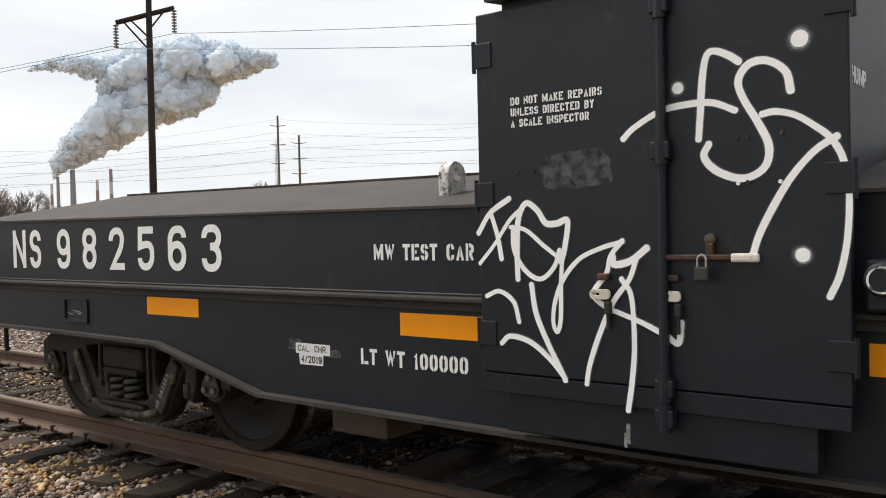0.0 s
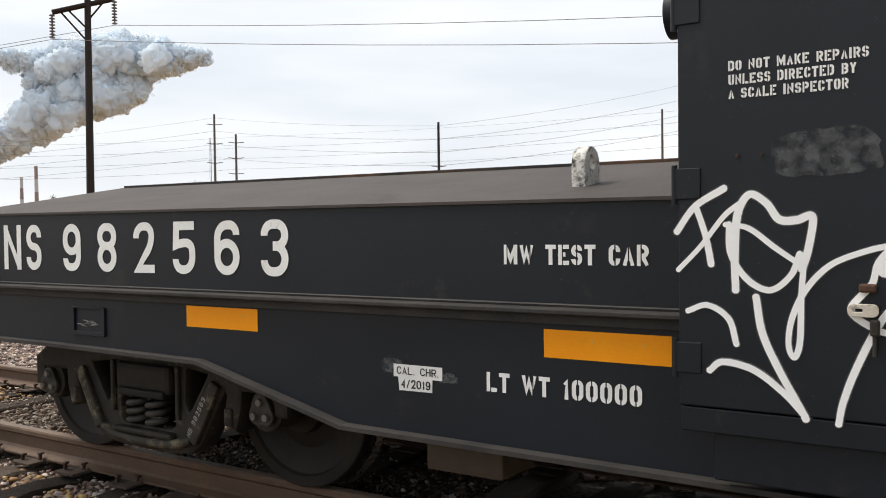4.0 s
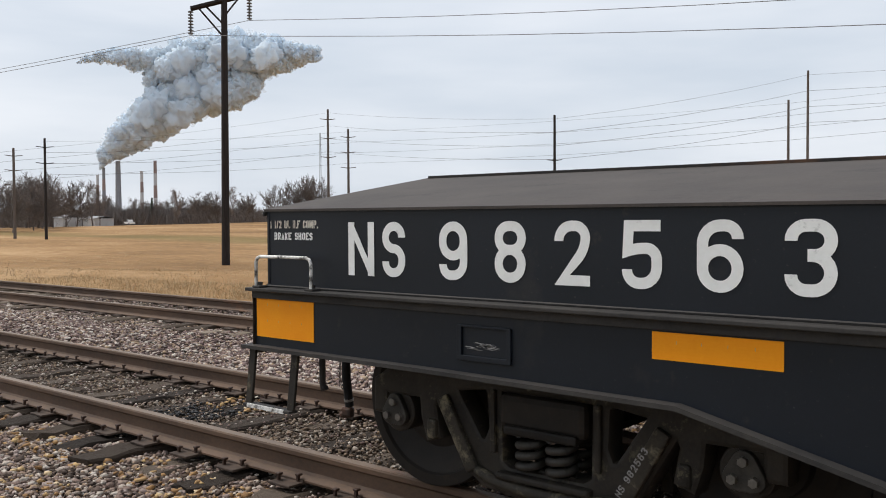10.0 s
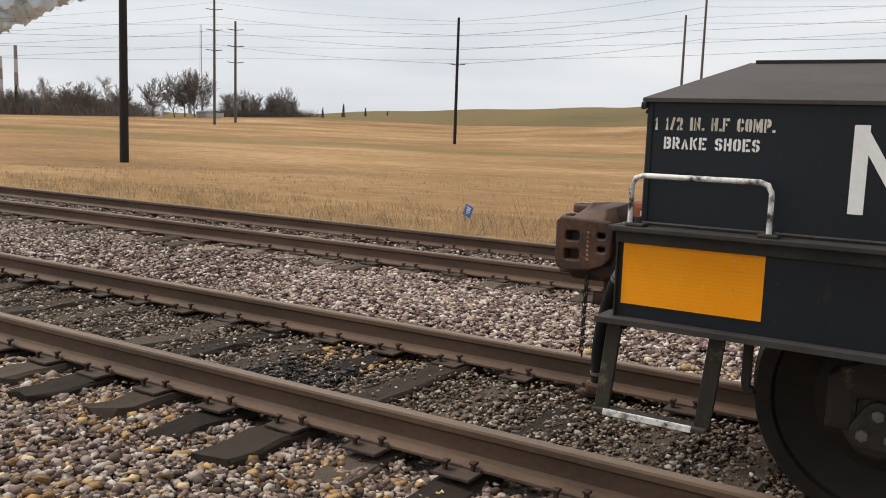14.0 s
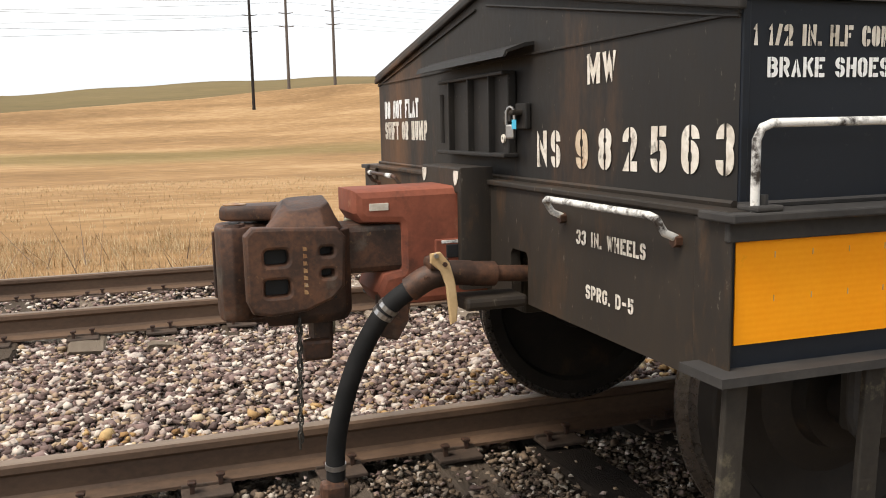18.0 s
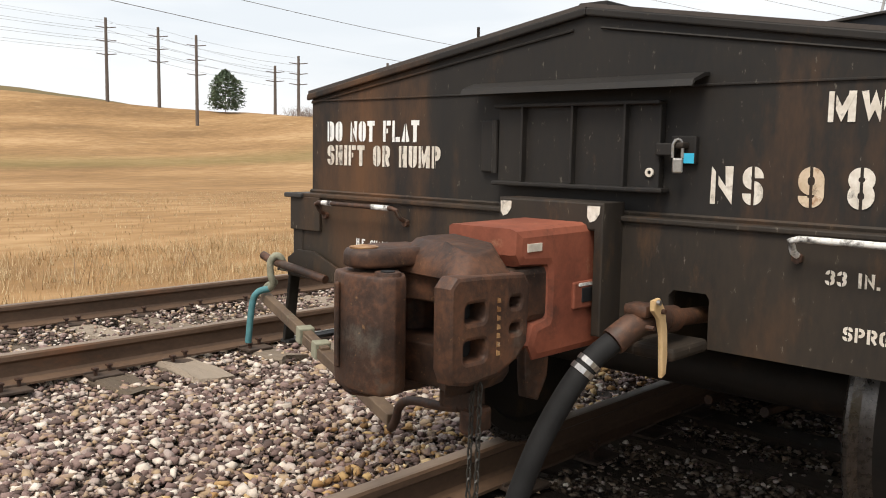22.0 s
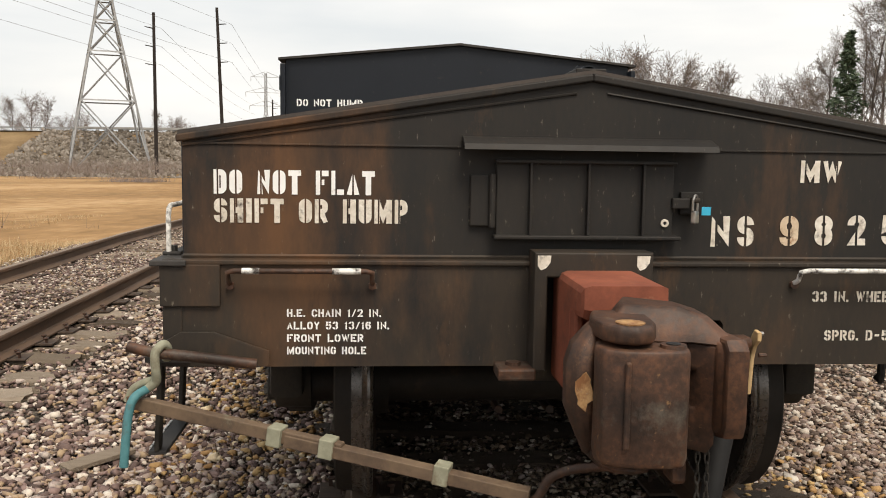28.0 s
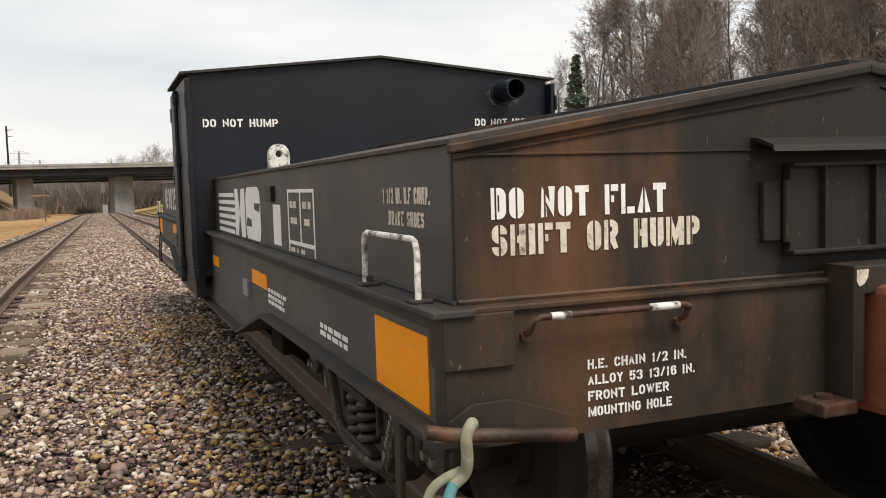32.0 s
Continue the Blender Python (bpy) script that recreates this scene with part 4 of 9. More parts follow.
# low bodies with their roofs, at both ends
def low_body(m):
    bm = prism(0.0, 4.74, SIDE, LEDGE - 0.005, EAVE, RIDGE, FALL)
    me = bpy.data.meshes.new("weight_body")
    bmesh.ops.recalc_face_normals(bm, faces=bm.faces)
    bm.normal_update()
    ends = [f.index for f in bm.faces if f.normal.x < -0.9]
    turned(bm, m)
    bm.normal_update()
    north = [f.index for f in bm.faces if f.normal.y > 0.9]
    bm.to_mesh(me)
    bm.free()
    me.materials.append(BLACK)
    me.materials.append(UPPER_M)
    me.materials.append(DUSTY_M)
    for i in ends:
        me.polygons[i].material_index = 1
    for i in north:
        me.polygons[i].material_index = 2
    put("weight_body", me, None, car, "black welded steel weight body, brown with dust at its end")
    for s in (-1, 1):
        part("roof_panel", turned(roof_panel(-0.014, 4.74, SIDE, EAVE, RIDGE, s, fall=FALL), m), ROOF_M, car, "dusty grey sloping steel roof")
        bm = bmesh.new()  # raised lip of the gable
        d = (RIDGE - EAVE) / SIDE
        ring = [[bm.verts.new((x, s * y, RIDGE - d * y + t)) for x, t in ((-0.018, 0.002), (0.0, 0.002), (0.0, -0.022), (-0.018, -0.022))] for y in (0.0, SIDE + 0.018)]
        for k in range(4):
            bm.faces.new((ring[0][k], ring[0][(k + 1) % 4], ring[1][(k + 1) % 4], ring[1][k]))
        bm.faces.new(ring[0])
        bm.faces.new(ring[1][::-1])
        bmesh.ops.recalc_face_normals(bm, faces=bm.faces)
        bmesh.ops.bevel(bm, geom=bm.edges[:], offset=0.005, segments=2, affect="EDGES", profile=0.5)
        part("gable_lip", turned(bm, m), UPPER_M, car)
        bm = bmesh.new()
        tube(bm, [(-0.004, s * SIDE, EAVE - 0.034), (-0.004, s * 0.05, RIDGE - 0.060)], 0.004, 5)
        part("weld_seam", turned(bm, m), UPPER_M, car)
        part("corner_post", turned(boxed(0.002, 0.02, s * (SIDE - 0.006), s * (SIDE + 0.004), LEDGE, EAVE - 0.005, 0.003), m), BLACK, car)
    bm = bmesh.new()
    box(bm, 0.02, 4.70, -0.05, 0.05, RIDGE + 0.004, RIDGE + 0.022, 0.003)
    for v in bm.verts:
        v.co.z -= FALL * v.co.x / 4.74
    part("ridge_cap", turned(bm, m), UPPER_M, car, "flat steel strip along the ridge")
    part("weld_seam", turned(boxed(-0.006, 0.0, -SIDE, SIDE, 1.553, 1.559, 0.001), m), UPPER_M, car)


both(low_body)

# side sills with their ledges and bottom flanges
PROFILE = [(-0.05, 0.889), (1.14, 0.889), (2.32, 0.878), (3.18, 0.676), (MID, 0.664), (END - 3.18, 0.676), (END - 2.32, 0.878), (END - 1.14, 0.889), (END + 0.05, 0.889)]
for s in (-1, 1):
    rim = [(x, z) for x, z in PROFILE] + [(END + 0.05, LEDGE - 0.02), (-0.05, LEDGE - 0.02)]
    m = Matrix.Translation((0, s * (SIDE_LOW - 0.012), 0)) @ SOUTH
    plate("side_sill", [rim], 0.024, m, BLACK if s < 0 else DUSTY_M, car, "deep black side sill, dropped between the trucks", smooth=20)
    bm = bmesh.new()
    box(bm, -0.075, END + 0.075, s * (SIDE - 0.02), s * 1.395, LEDGE - 0.022, LEDGE - 0.004, 0.004)
    box(bm, -0.06, END + 0.06, s * 1.347, s * 1.362, LEDGE - 0.06, LEDGE - 0.022, 0.003)
    part("ledge", bm, SILL_M, car, "dusty steel ledge along the side")
    bm = bmesh.new()
    line = [(-0.10, PROFILE[0][1]), *PROFILE[1:-1], (END + 0.10, PROFILE[-1][1])]
    rows = [[bm.verts.new((x, s * y, z + t)) for y, t in ((1.27, -0.014), (1.405, -0.014), (1.405, 0.004), (1.27, 0.004))] for x, z in line]
    for ra, rb in zip(rows, rows[1:]):
        for k in range(4):
            bm.faces.new((ra[k], ra[(k + 1) % 4], rb[(k + 1) % 4], rb[k]))
    bm.faces.new(rows[0])
    bm.faces.new(rows[-1][::-1])
    part("bottom_flange", bm, SILL_M, car, "dusty flange along the bottom of the sill")
    tube_bm = bmesh.new()
    tube(tube_bm, [(0.0, s * (SIDE + 0.003), LEDGE + 0.002), (END, s * (SIDE + 0.003), LEDGE + 0.002)], 0.007, 6)
    part("weld_bead", tube_bm, SILL_M, car)
part("floor_plate", boxed(0.0, END, -1.31, 1.31, 1.10, 1.18), BLACK, car)
part("centre_sill", boxed(0.02, END - 0.02, -0.26, 0.26, 0.78, 1.10, 0.01), TRUCK_M, car, "dark centre sill under the floor")
part("deep_well", boxed(3.35, END - 3.35, -1.28, 1.28, 0.66, 1.10, 0.01), BLACK, car)


# end sills
def end_sill(m):
    gap = [(0.16, 0.80), (0.16, 1.14), (-0.155, 1.14), (-0.155, 0.80)]
    left = [(-1.345, 0.85), (-0.16, 0.85), (-0.16, LEDGE - 0.01), (-1.345, LEDGE - 0.01)]
    right = [(0.155, 0.85), (0.33, 0.85), (0.335, 0.90), (0.33, 0.985), (0.345, 1.0), (0.44, 1.0), (0.45, 0.985), (0.45, 0.852), (1.345, 0.85), (1.345, LEDGE - 0.01), (0.155, LEDGE - 0.01)]
    base = m @ Matrix.Translation((-0.035, 0, 0)) @ WEST
    plate("end_sill", [left], 0.03, base, END_BLACK, car, "brown dusty end sill plate")
    plate("end_sill", [right], 0.03, base, END_BLACK, car, "brown dusty end sill plate with a hose notch")
    part("end_ledge", turned(boxed(-0.062, 0.0, -1.36, 1.36, LEDGE - 0.018, LEDGE - 0.002, 0.004), m), END_BLACK, car)
    bm = bmesh.new()
    tube(bm, [(-0.006, -SIDE, LEDGE + 0.004), (-0.006, SIDE, LEDGE + 0.004)], 0.008, 6)
    part("weld_bead", turned(bm, m), END_BLACK, car)
    # striker round the coupler pocket
    plate("striker", [[(-0.195, 0.86), (-0.195, 1.226), (0.17, 1.226), (0.17, 0.86), (0.15, 0.86), (0.15, 1.158), (-0.165, 1.158), (-0.165, 0.86)]], 0.11, m @ Matrix.Translation((-0.095, 0, 0)) @ WEST, END_BLACK, car, "thick steel striker round the coupler pocket", bevel=0.006)
    for y in (0.17, -0.145):
        plate("paint_patch", [[(-y - 0.022, 1.222), (-y + 0.020, 1.222), (-y + 0.018, 1.200), (-y + 0.004, 1.182), (-y - 0.012, 1.176), (-y - 0.022, 1.190)]], 0.0015, m @ Matrix.Translation((-0.1515, 0, 0)) @ WEST, WORN_M, car, "white paint dab on the striker corner")
    part("carrier_bracket", turned(boxed(-0.16, -0.04, 0.19, 0.31, 0.825, 0.865, 0.008), m), RUST_M, car, "rusty carrier bracket")
    bm = bmesh.new()
    rod(bm, (-0.10, 0.255, 0.865), (-0.10, 0.255, 0.876), 0.026, seg=6)
    part("carrier_bolt", turned(bm, m), RUST_M, car)
    # black plate that paints the shade deep in the coupler pocket
    part("pocket_back", turned(boxed(0.03, 0.06, -0.155, 0.155, 0.80, 1.14), m), INKSHADE_M, car)
    # corner plates
    part("corner_plate", turned(boxed(-0.0555, -0.0503, -1.362, -1.25, 0.868, 1.176, 0.0015), m), END_BLACK, car)
    part("corner_plate", turned(boxed(-0.064, 0.03, 1.18, 1.366, 1.045, 1.178, 0.003), m), END_BLACK, car)
    part("corner_plate", turned(boxed(-0.054, 0.02, 1.30, 1.360, 0.868, 1.05, 0.003), m), END_BLACK, car)


both(end_sill)


# end door with its rain hood
def end_door(m):
    door = put("end_door", bpy.data.meshes.new("end_door"), UPPER_M, car, "black stiffened steel access door, locked")
    bm = boxed(-0.030, -0.002, -0.272, 0.31, 1.268, 1.512, 0.004)
    turned(bm, m)
    bm.to_mesh(door.data)
    bm.free()
    for y in (0.20, 0.012, -0.168):
        part("stiffener", turned(boxed(-0.052, -0.028, y - 0.004, y + 0.004, 1.276, 1.508, 0.002), m), UPPER_M, door)
    part("door_rim", turned(boxed(-0.055, -0.006, -0.295, 0.318, 1.262, 1.276, 0.004), m), UPPER_M, door)
    part("door_rim", turned(boxed(-0.05, -0.006, -0.275, 0.315, 1.506, 1.518, 0.003), m), UPPER_M, door)
    part("hinge_plate", turned(boxed(-0.02, -0.002, 0.328, 0.392, 1.302, 1.468, 0.004), m), UPPER_M, door)
    bm = bmesh.new()
    rod(bm, (-0.03, 0.322, 1.300), (-0.03, 0.322, 1.470), 0.011, seg=10)
    part("hinge_pin", turned(bm, m), UPPER_M, door)
    part("hasp", turned(boxed(-0.045, -0.028, -0.325, -0.265, 1.365, 1.40, 0.004), m), UPPER_M, door)
    part("hasp_plate", turned(boxed(-0.02, -0.002, -0.375, -0.30, 1.345, 1.42, 0.004), m), UPPER_M, car)
    plate("lock_ring", [[(q * math.cos(a * 0.3927), q * math.sin(a * 0.3927)) for a in range(16)] for q in (0.013, 0.006)], 0.006, m @ Matrix.Translation((-0.034, -0.245, 1.318)) @ WEST, WORN_M, door, "small pale keyhole ring")
    bm = bmesh.new()  # hood: a bent sheet
    prof = [(0.0, 1.590), (-0.03, 1.587), (-0.088, 1.566), (-0.096, 1.548), (-0.089, 1.548), (-0.081, 1.560), (-0.02, 1.578), (0.0, 1.580)]
    rows = [[bm.verts.new((x, y, z)) for x, z in prof] for y in (-0.395, 0.42)]
    n = len(prof)
    for k in range(n):
        bm.faces.new((rows[0][k], rows[0][(k + 1) % n], rows[1][(k + 1) % n], rows[1][k]))
    bm.faces.new(rows[0])
    bm.faces.new(rows[1][::-1])
    part("rain_hood", turned(bm, m), UPPER_M, car, "bent steel rain hood over the end door")


both(end_door)

# the high middle housing
BOX_W, BOX_E, BOX_Y, BOX_EAVE, BOX_RIDGE = 4.72, END - 4.72, 1.455, 2.33, 2.475
part("housing", prism(BOX_W, BOX_E, BOX_Y, 0.85, BOX_EAVE, BOX_RIDGE), BLACK, car, "tall black equipment housing at the middle of the car")
for s in (-1, 1):
    part("housing_roof", roof_panel(BOX_W - 0.04, BOX_E + 0.04, BOX_Y, BOX_EAVE, BOX_RIDGE, s, 0.02, 0.06), SILL_M, car, "low-pitched housing roof with a thin lip")
    part("housing_kerb", boxed(BOX_W, BOX_E, s * 1.40, s * 1.47, 0.70, 0.86, 0.006), BLACK, car)


def housing_doors(m, detail):
    """Two tall doors on one side of the housing; local x runs along the car."""
    for a, b, hinge in ((4.622, 5.372, 4.622), (5.380, 5.955, 5.955)):
        door = put("housing_door", bpy.data.meshes.new("housing_door"), BLACK, car, "tall black steel housing door sprayed with white scrawls" if detail else "tall black steel housing door")
        bm = boxed(a, b, -1.492, -1.452, 0.925, 2.29, 0.005)
        turned(bm, m)
        bm.to_mesh(door.data)
        bm.free()
        sgn = -1 if hinge < 5 else 1
        for z in (2.13, 1.60, 1.07):
            part("hinge", turned(boxed(hinge - sgn * 0.07, hinge + sgn * 0.012, -1.497, -1.487, z - 0.045, z + 0.05, 0.003), m), BLACK, door)
            bm = bmesh.new()
            rod(bm, (hinge + sgn * 0.012, -1.49, z - 0.06), (hinge + sgn * 0.012, -1.49, z + 0.06), 0.009, seg=10)
            part("hinge_pin", turned(bm, m), BLACK, door)
        part("door_foot", turned(boxed(a + 0.004, b - 0.004, -1.488, -1.45, 0.846, 0.921, 0.004), m), BLACK, door)
        if not detail:
            continue
    bm = bmesh.new()
    rod(bm, (5.377, -1.512, 0.80), (5.377, -1.512, 2.26), 0.017)
    part("lock_rod", turned(bm, m), BLACK, car, "vertical locking rod between the doors")
    for z in (0.83, 0.93, 1.72, 2.20):
        bm = boxed(5.345, 5.41, -1.53, -1.49, z - 0.03, z + 0.03, 0.006)
        rod(bm, (5.377, -1.512, z - 0.045), (5.377, -1.512, z + 0.045), 0.024)
        part("rod_guide", turned(bm, m), BLACK, car)
    if not detail:
        return
    # lock bar, padlock, grab latches and rivets
    part("lock_bar", turned(boxed(5.37, 5.62, -1.520, -1.508, 1.358, 1.376, 0.004), m), RUST_M, car, "rusty flat lock bar")
    part("lock_bar_end", turned(boxed(5.605, 5.695, -1.522, -1.507, 1.352, 1.380, 0.007), m), WORN_M, car, "white painted end of the lock bar")
    bm = bmesh.new()
    lathe(bm, [(0.006, -1.492), (0.020, -1.492), (0.018, -1.510), (0.006, -1.512)], (5.535, 0, 1.425), "y", 20)
    box(bm, 5.522, 5.548, -1.516, -1.492, 1.372, 1.412, 0.004)
    part("lock_boss", turned(bm, m), RUST_M, car)
    for a in (5.104, 5.360):
        bm = bmesh.new()
        outer = rounded(0, 0, 0.074, 0.032, 0.013)
        inner = rounded(0.010, 0.010, 0.038, 0.023, 0.005)
        bm.free()
        plate("latch_eye", [outer, inner], 0.012, m @ Matrix.Translation((a, -1.508, 1.221)) @ SOUTH, WORN_M, car, "white painted latch eye", bevel=0.002)
        part("latch_plate", turned(boxed(a + 0.026, a + 0.070, -1.515, -1.49, 1.286, 1.310, 0.006), m), RUST_M, car, "dark latch plate")
        part("latch_block", turned(boxed(a + 0.054, a + 0.078, -1.518, -1.495, 1.168, 1.212, 0.005), m), TRUCK_M, car, "dark latch block")
        bm = bmesh.new()
        rod(bm, (a + 0.066, -1.508, 1.112), (a + 0.066, -1.508, 1.170), 0.006)
        part("latch_pin", turned(bm, m), TRUCK_M, car, "dark latch pin")
    lock = put("padlock", bpy.data.meshes.new("padlock"), SILL_M, car, "grey padlock on the door's lock bar")
    bm = boxed(5.494, 5.540, -1.543, -1.522, 1.292, 1.338, 0.006)
    turned(bm, m)
    bm.to_mesh(lock.data)
    bm.free()
    bm = bmesh.new()
    tube(bm, [(5.503, -1.532, 1.335), (5.503, -1.532, 1.362), (5.508, -1.532, 1.372), (5.517, -1.532, 1.376), (5.526, -1.532, 1.372), (5.531, -1.532, 1.362), (5.531, -1.532, 1.335)], 0.0042, 8)
    part("shackle", turned(bm, m), STEEL_M, lock, "worn steel shackle")
    for x, z, ma in ((5.625, 1.60, WHITE_M), (5.655, 1.603, RUST_M), (5.755, 1.60, WHITE_M), (5.655, 1.745, RUST_M), (5.76, 1.75, RUST_M), (4.80, 1.68, RUST_M), (4.87, 1.68, RUST_M), (5.62, 1.742, RUST_M)):
        bm = bmesh.new()
        rod(bm, (x, -1.49, z), (x, -1.497, z), 0.007, seg=6)
        part("bolt_head", turned(bm, m), ma, car)


housing_doors(Matrix.Identity(4), True)
housing_doors(Matrix.Translation((END, 0, 0)) @ Matrix.Rotation(math.pi, 4, "Z"), False)


# vent pipe on the housing's end wall
def vent(m):
    y, z, x0, x1 = -1.05, 2.225, BOX_W + 0.02, BOX_W - 0.27
    bm = bmesh.new()
    lathe(bm, [(0.085, x0), (0.085, x1), (0.074, x1), (0.074, x0 - 0.03), (0.01, x0 - 0.03)], (0, y, z), "x", 28)
    pipe = part("vent_pipe", turned(bm, m), BLACK, car, "short open black vent pipe from the housing wall", smooth=40)
    bm = bmesh.new()
    lathe(bm, [(0.086, x0 - 0.02), (0.105, x0 - 0.02), (0.105, x0 - 0.035), (0.086, x0 - 0.035)], (0, y, z), "x", 28)
    part("pipe_collar", turned(bm, m), BLACK, pipe)
    r5 = random.Random(5)
    rim = [(0.17 * math.cos(k * math.tau / 30) * r5.uniform(0.75, 1.1) - y + 0.02, 0.13 * math.sin(k * math.tau / 30) * r5.uniform(0.75, 1.1) + z - 0.01) for k in range(30)]
    plate("smudge", [rim], 0.001, m @ Matrix.Translation((BOX_W - 0.0012, 0, 0)) @ WEST, HAZE_M, car, "pale grey smudge round the vent")


both(vent)


# lifting lugs
def lug(x, y, m):
    z0 = RIDGE - (RIDGE - EAVE) / SIDE * abs(y) - FALL * x / 4.74 - 0.008
    out = [(-0.066, -0.03), (0.066, -0.03), (0.066, 0.088)] + [(0.066 * math.cos(radians(a)), 0.088 + 0.066 * math.sin(radians(a))) for a in range(15, 180, 15)] + [(-0.066, 0.088)]
    hole = [(0.030 * math.cos(radians(a)), 0.092 + 0.030 * math.sin(radians(a))) for a in range(0, 360, 20)]
    tip = math.copysign(1, y) * math.degrees(math.atan((RIDGE - EAVE) / SIDE))
    at = m @ Matrix.Translation((x, y, z0 + 0.014)) @ pose(0, 0, 0, 0, 0, 90) @ SOUTH
    plate("lifting_lug", [out, hole], 0.06, at, CHIP_M, car, "white painted lifting lug with a round eye", bevel=0.006)
    part("lug_pad", turned(boxed(x - 0.10, x + 0.10, y - 0.13, y + 0.13, -0.004, 0.008, 0.003, m=Matrix.Translation((0, 0, z0 + 0.014)) @ Matrix.Translation((x, y, 0)) @ Matrix.Rotation(-radians(tip), 4, "X") @ Matrix.Translation((-x, -y, 0))), m), ROOF_M, car)


for y in (-0.90, 0.95):
    both(lambda m, y=y: lug(4.05, y, m))


# reflective yellow strips, one per sill stretch
def strip(x0, x1, z0, z1, side, ribs, m):
    y = side * (SIDE_LOW + 0.0015)
    at = m @ (Matrix.Translation((0, y, 0)) @ (SOUTH if side < 0 else NORTH))
    a, b = (x0, x1) if side < 0 else (-x1, -x0)
    sheet = plate("reflector_strip", [[(a, z0), (b, z0), (b, z1), (a, z1)]], 0.003, at, YELLOW_M, car, "yellow reflective strip on the sill")
    bm = bmesh.new()
    for k in range(ribs):
        x = a + (b - a) * (k + 1) / (ribs + 1)
        for drop in (0.028,) if z1 - z0 < 0.15 else (0.028, 0.112):
            box(bm, x - 0.001, x + 0.001, z1 - drop - 0.012, z1 - drop, 0.0016, 0.0022)
    turned(bm, at)
    part("faint_marks", bm, BRASS_M, sheet)


for x0, x1, z0, z1 in ((-0.035, 0.405, 0.937, 1.140), (2.207, 2.672, 1.029, 1.128), (4.086, 4.55, 1.015, 1.115), (END - 4.60, END - 4.14, 0.997, 1.098), (END - 2.672, END - 2.207, 1.029, 1.128), (END - 0.40, END + 0.045, 0.947, 1.150)):
    strip(x0, x1, z0, z1, -1, 4, Matrix.Identity(4))
for x0, x1, z0, z1 in ((0.09, 0.545, 0.905, 1.105), (2.40, 2.85, 0.985, 1.06), (4.30, 4.62, 0.95, 1.02), (END - 2.672, END - 2.207, 1.029, 1.128), (END - 0.40, END + 0.045, 0.947, 1.150)):
    strip(x0, x1, z0, z1, 1, 4, Matrix.Identity(4))


# ---- lettering ----
CUTS = {"D": (0.30,), "O": (0.5,), "Q": (0.5,), "C": (0.55,), "G": (0.55,), "0": (0.5,), "6": (0.5,), "8": (0.5,), "9": (0.5,), "3": (0.5,), "2": (0.5,), "5": (0.5,), "S": (0.5,), "R": (0.36,), "P": (0.34,), "B": (0.34,), "A": (0.5,), "M": (0.24,), "W": (0.76,), "N": (0.29,), "E": (0.40,), "F": (0.40,), "L": (0.38,), "U": (0.5,), "H": (0.36,), "K": (0.36,)}


# strokes of each character in a unit box: "o" rounds a corner, "z" closes the line
STROKES = {
    "A": "0,0 .5,1 1,0;.16,.28 .84,.28", "B": "0,0 0,1 1,1o 1,.53o .1,.53;.1,.53 1,.53o 1,0o 0,0", "C": "1,.7 1,1o 0,1o 0,0o 1,0o 1,.3",
    "D": "0,0 0,1 1,1o 1,0o 0,0z", "E": "1,1 0,1 0,0 1,0;0,.52 .8,.52", "F": "1,1 0,1 0,0;0,.52 .8,.52", "G": "1,.72 1,1o 0,1o 0,0o 1,0o 1,.45 .6,.45",
    "H": "0,0 0,1;1,0 1,1;0,.52 1,.52", "I": ".5,0 .5,1", "K": "0,0 0,1;1,1 .05,.42;.35,.62 1,0", "L": "0,1 0,0 1,0", "M": "0,0 0,1;1,0 1,1;.02,1 .5,.12 .98,1",
    "N": "0,0 0,1;1,0 1,1;0.02,1 .98,0", "O": "0,1o 1,1o 1,0o 0,0oz", "P": "0,0 0,1 1,1o 1,.45o 0,.45", "R": "0,0 0,1 1,1o 1,.47o 0,.47;.45,.47 1,0",
    "S": "1,.76 1,1o 0,1o 0,.52o 1,.52o 1,0o 0,0o 0,.24", "T": "0,1 1,1;.5,1 .5,0", "U": "0,1 0,0o 1,0o 1,1", "W": "0,1 .25,0 .5,.85 .75,0 1,1",
    "Y": "0,1 .5,.45 1,1;.5,.45 .5,0", "0": "0,1o 1,1o 1,0o 0,0oz", "1": ".1,.76 .62,1 .62,0", "2": "0,.72 0,1o 1,1o 1,.56o 0,0 1,0",
    "3": "0,.76 0,1o 1,1o 1,.54o .42,.54;.42,.54 1,.54o 1,0o 0,0o 0,.24", "4": ".75,0 .75,1 0,.3 1,.3", "5": ".95,1 .06,1 .02,.56 .3,.61o 1,.61o 1,0o 0,0o 0,.24",
    "6": "1,.78 1,1o 0,1o 0,.3;0,0o 1,0o 1,.60o 0,.60oz", "8": "0,1o 1,1o 1,.54o 0,.54oz;0,.54o 1,.54o 1,0o 0,0oz", "9": "0,.22 0,0o 1,0o 1,.7;0,1o 1,1o 1,.40o 0,.40oz",
    "/": "0,0 1,1", "-": "0,.5 1,.5",
}


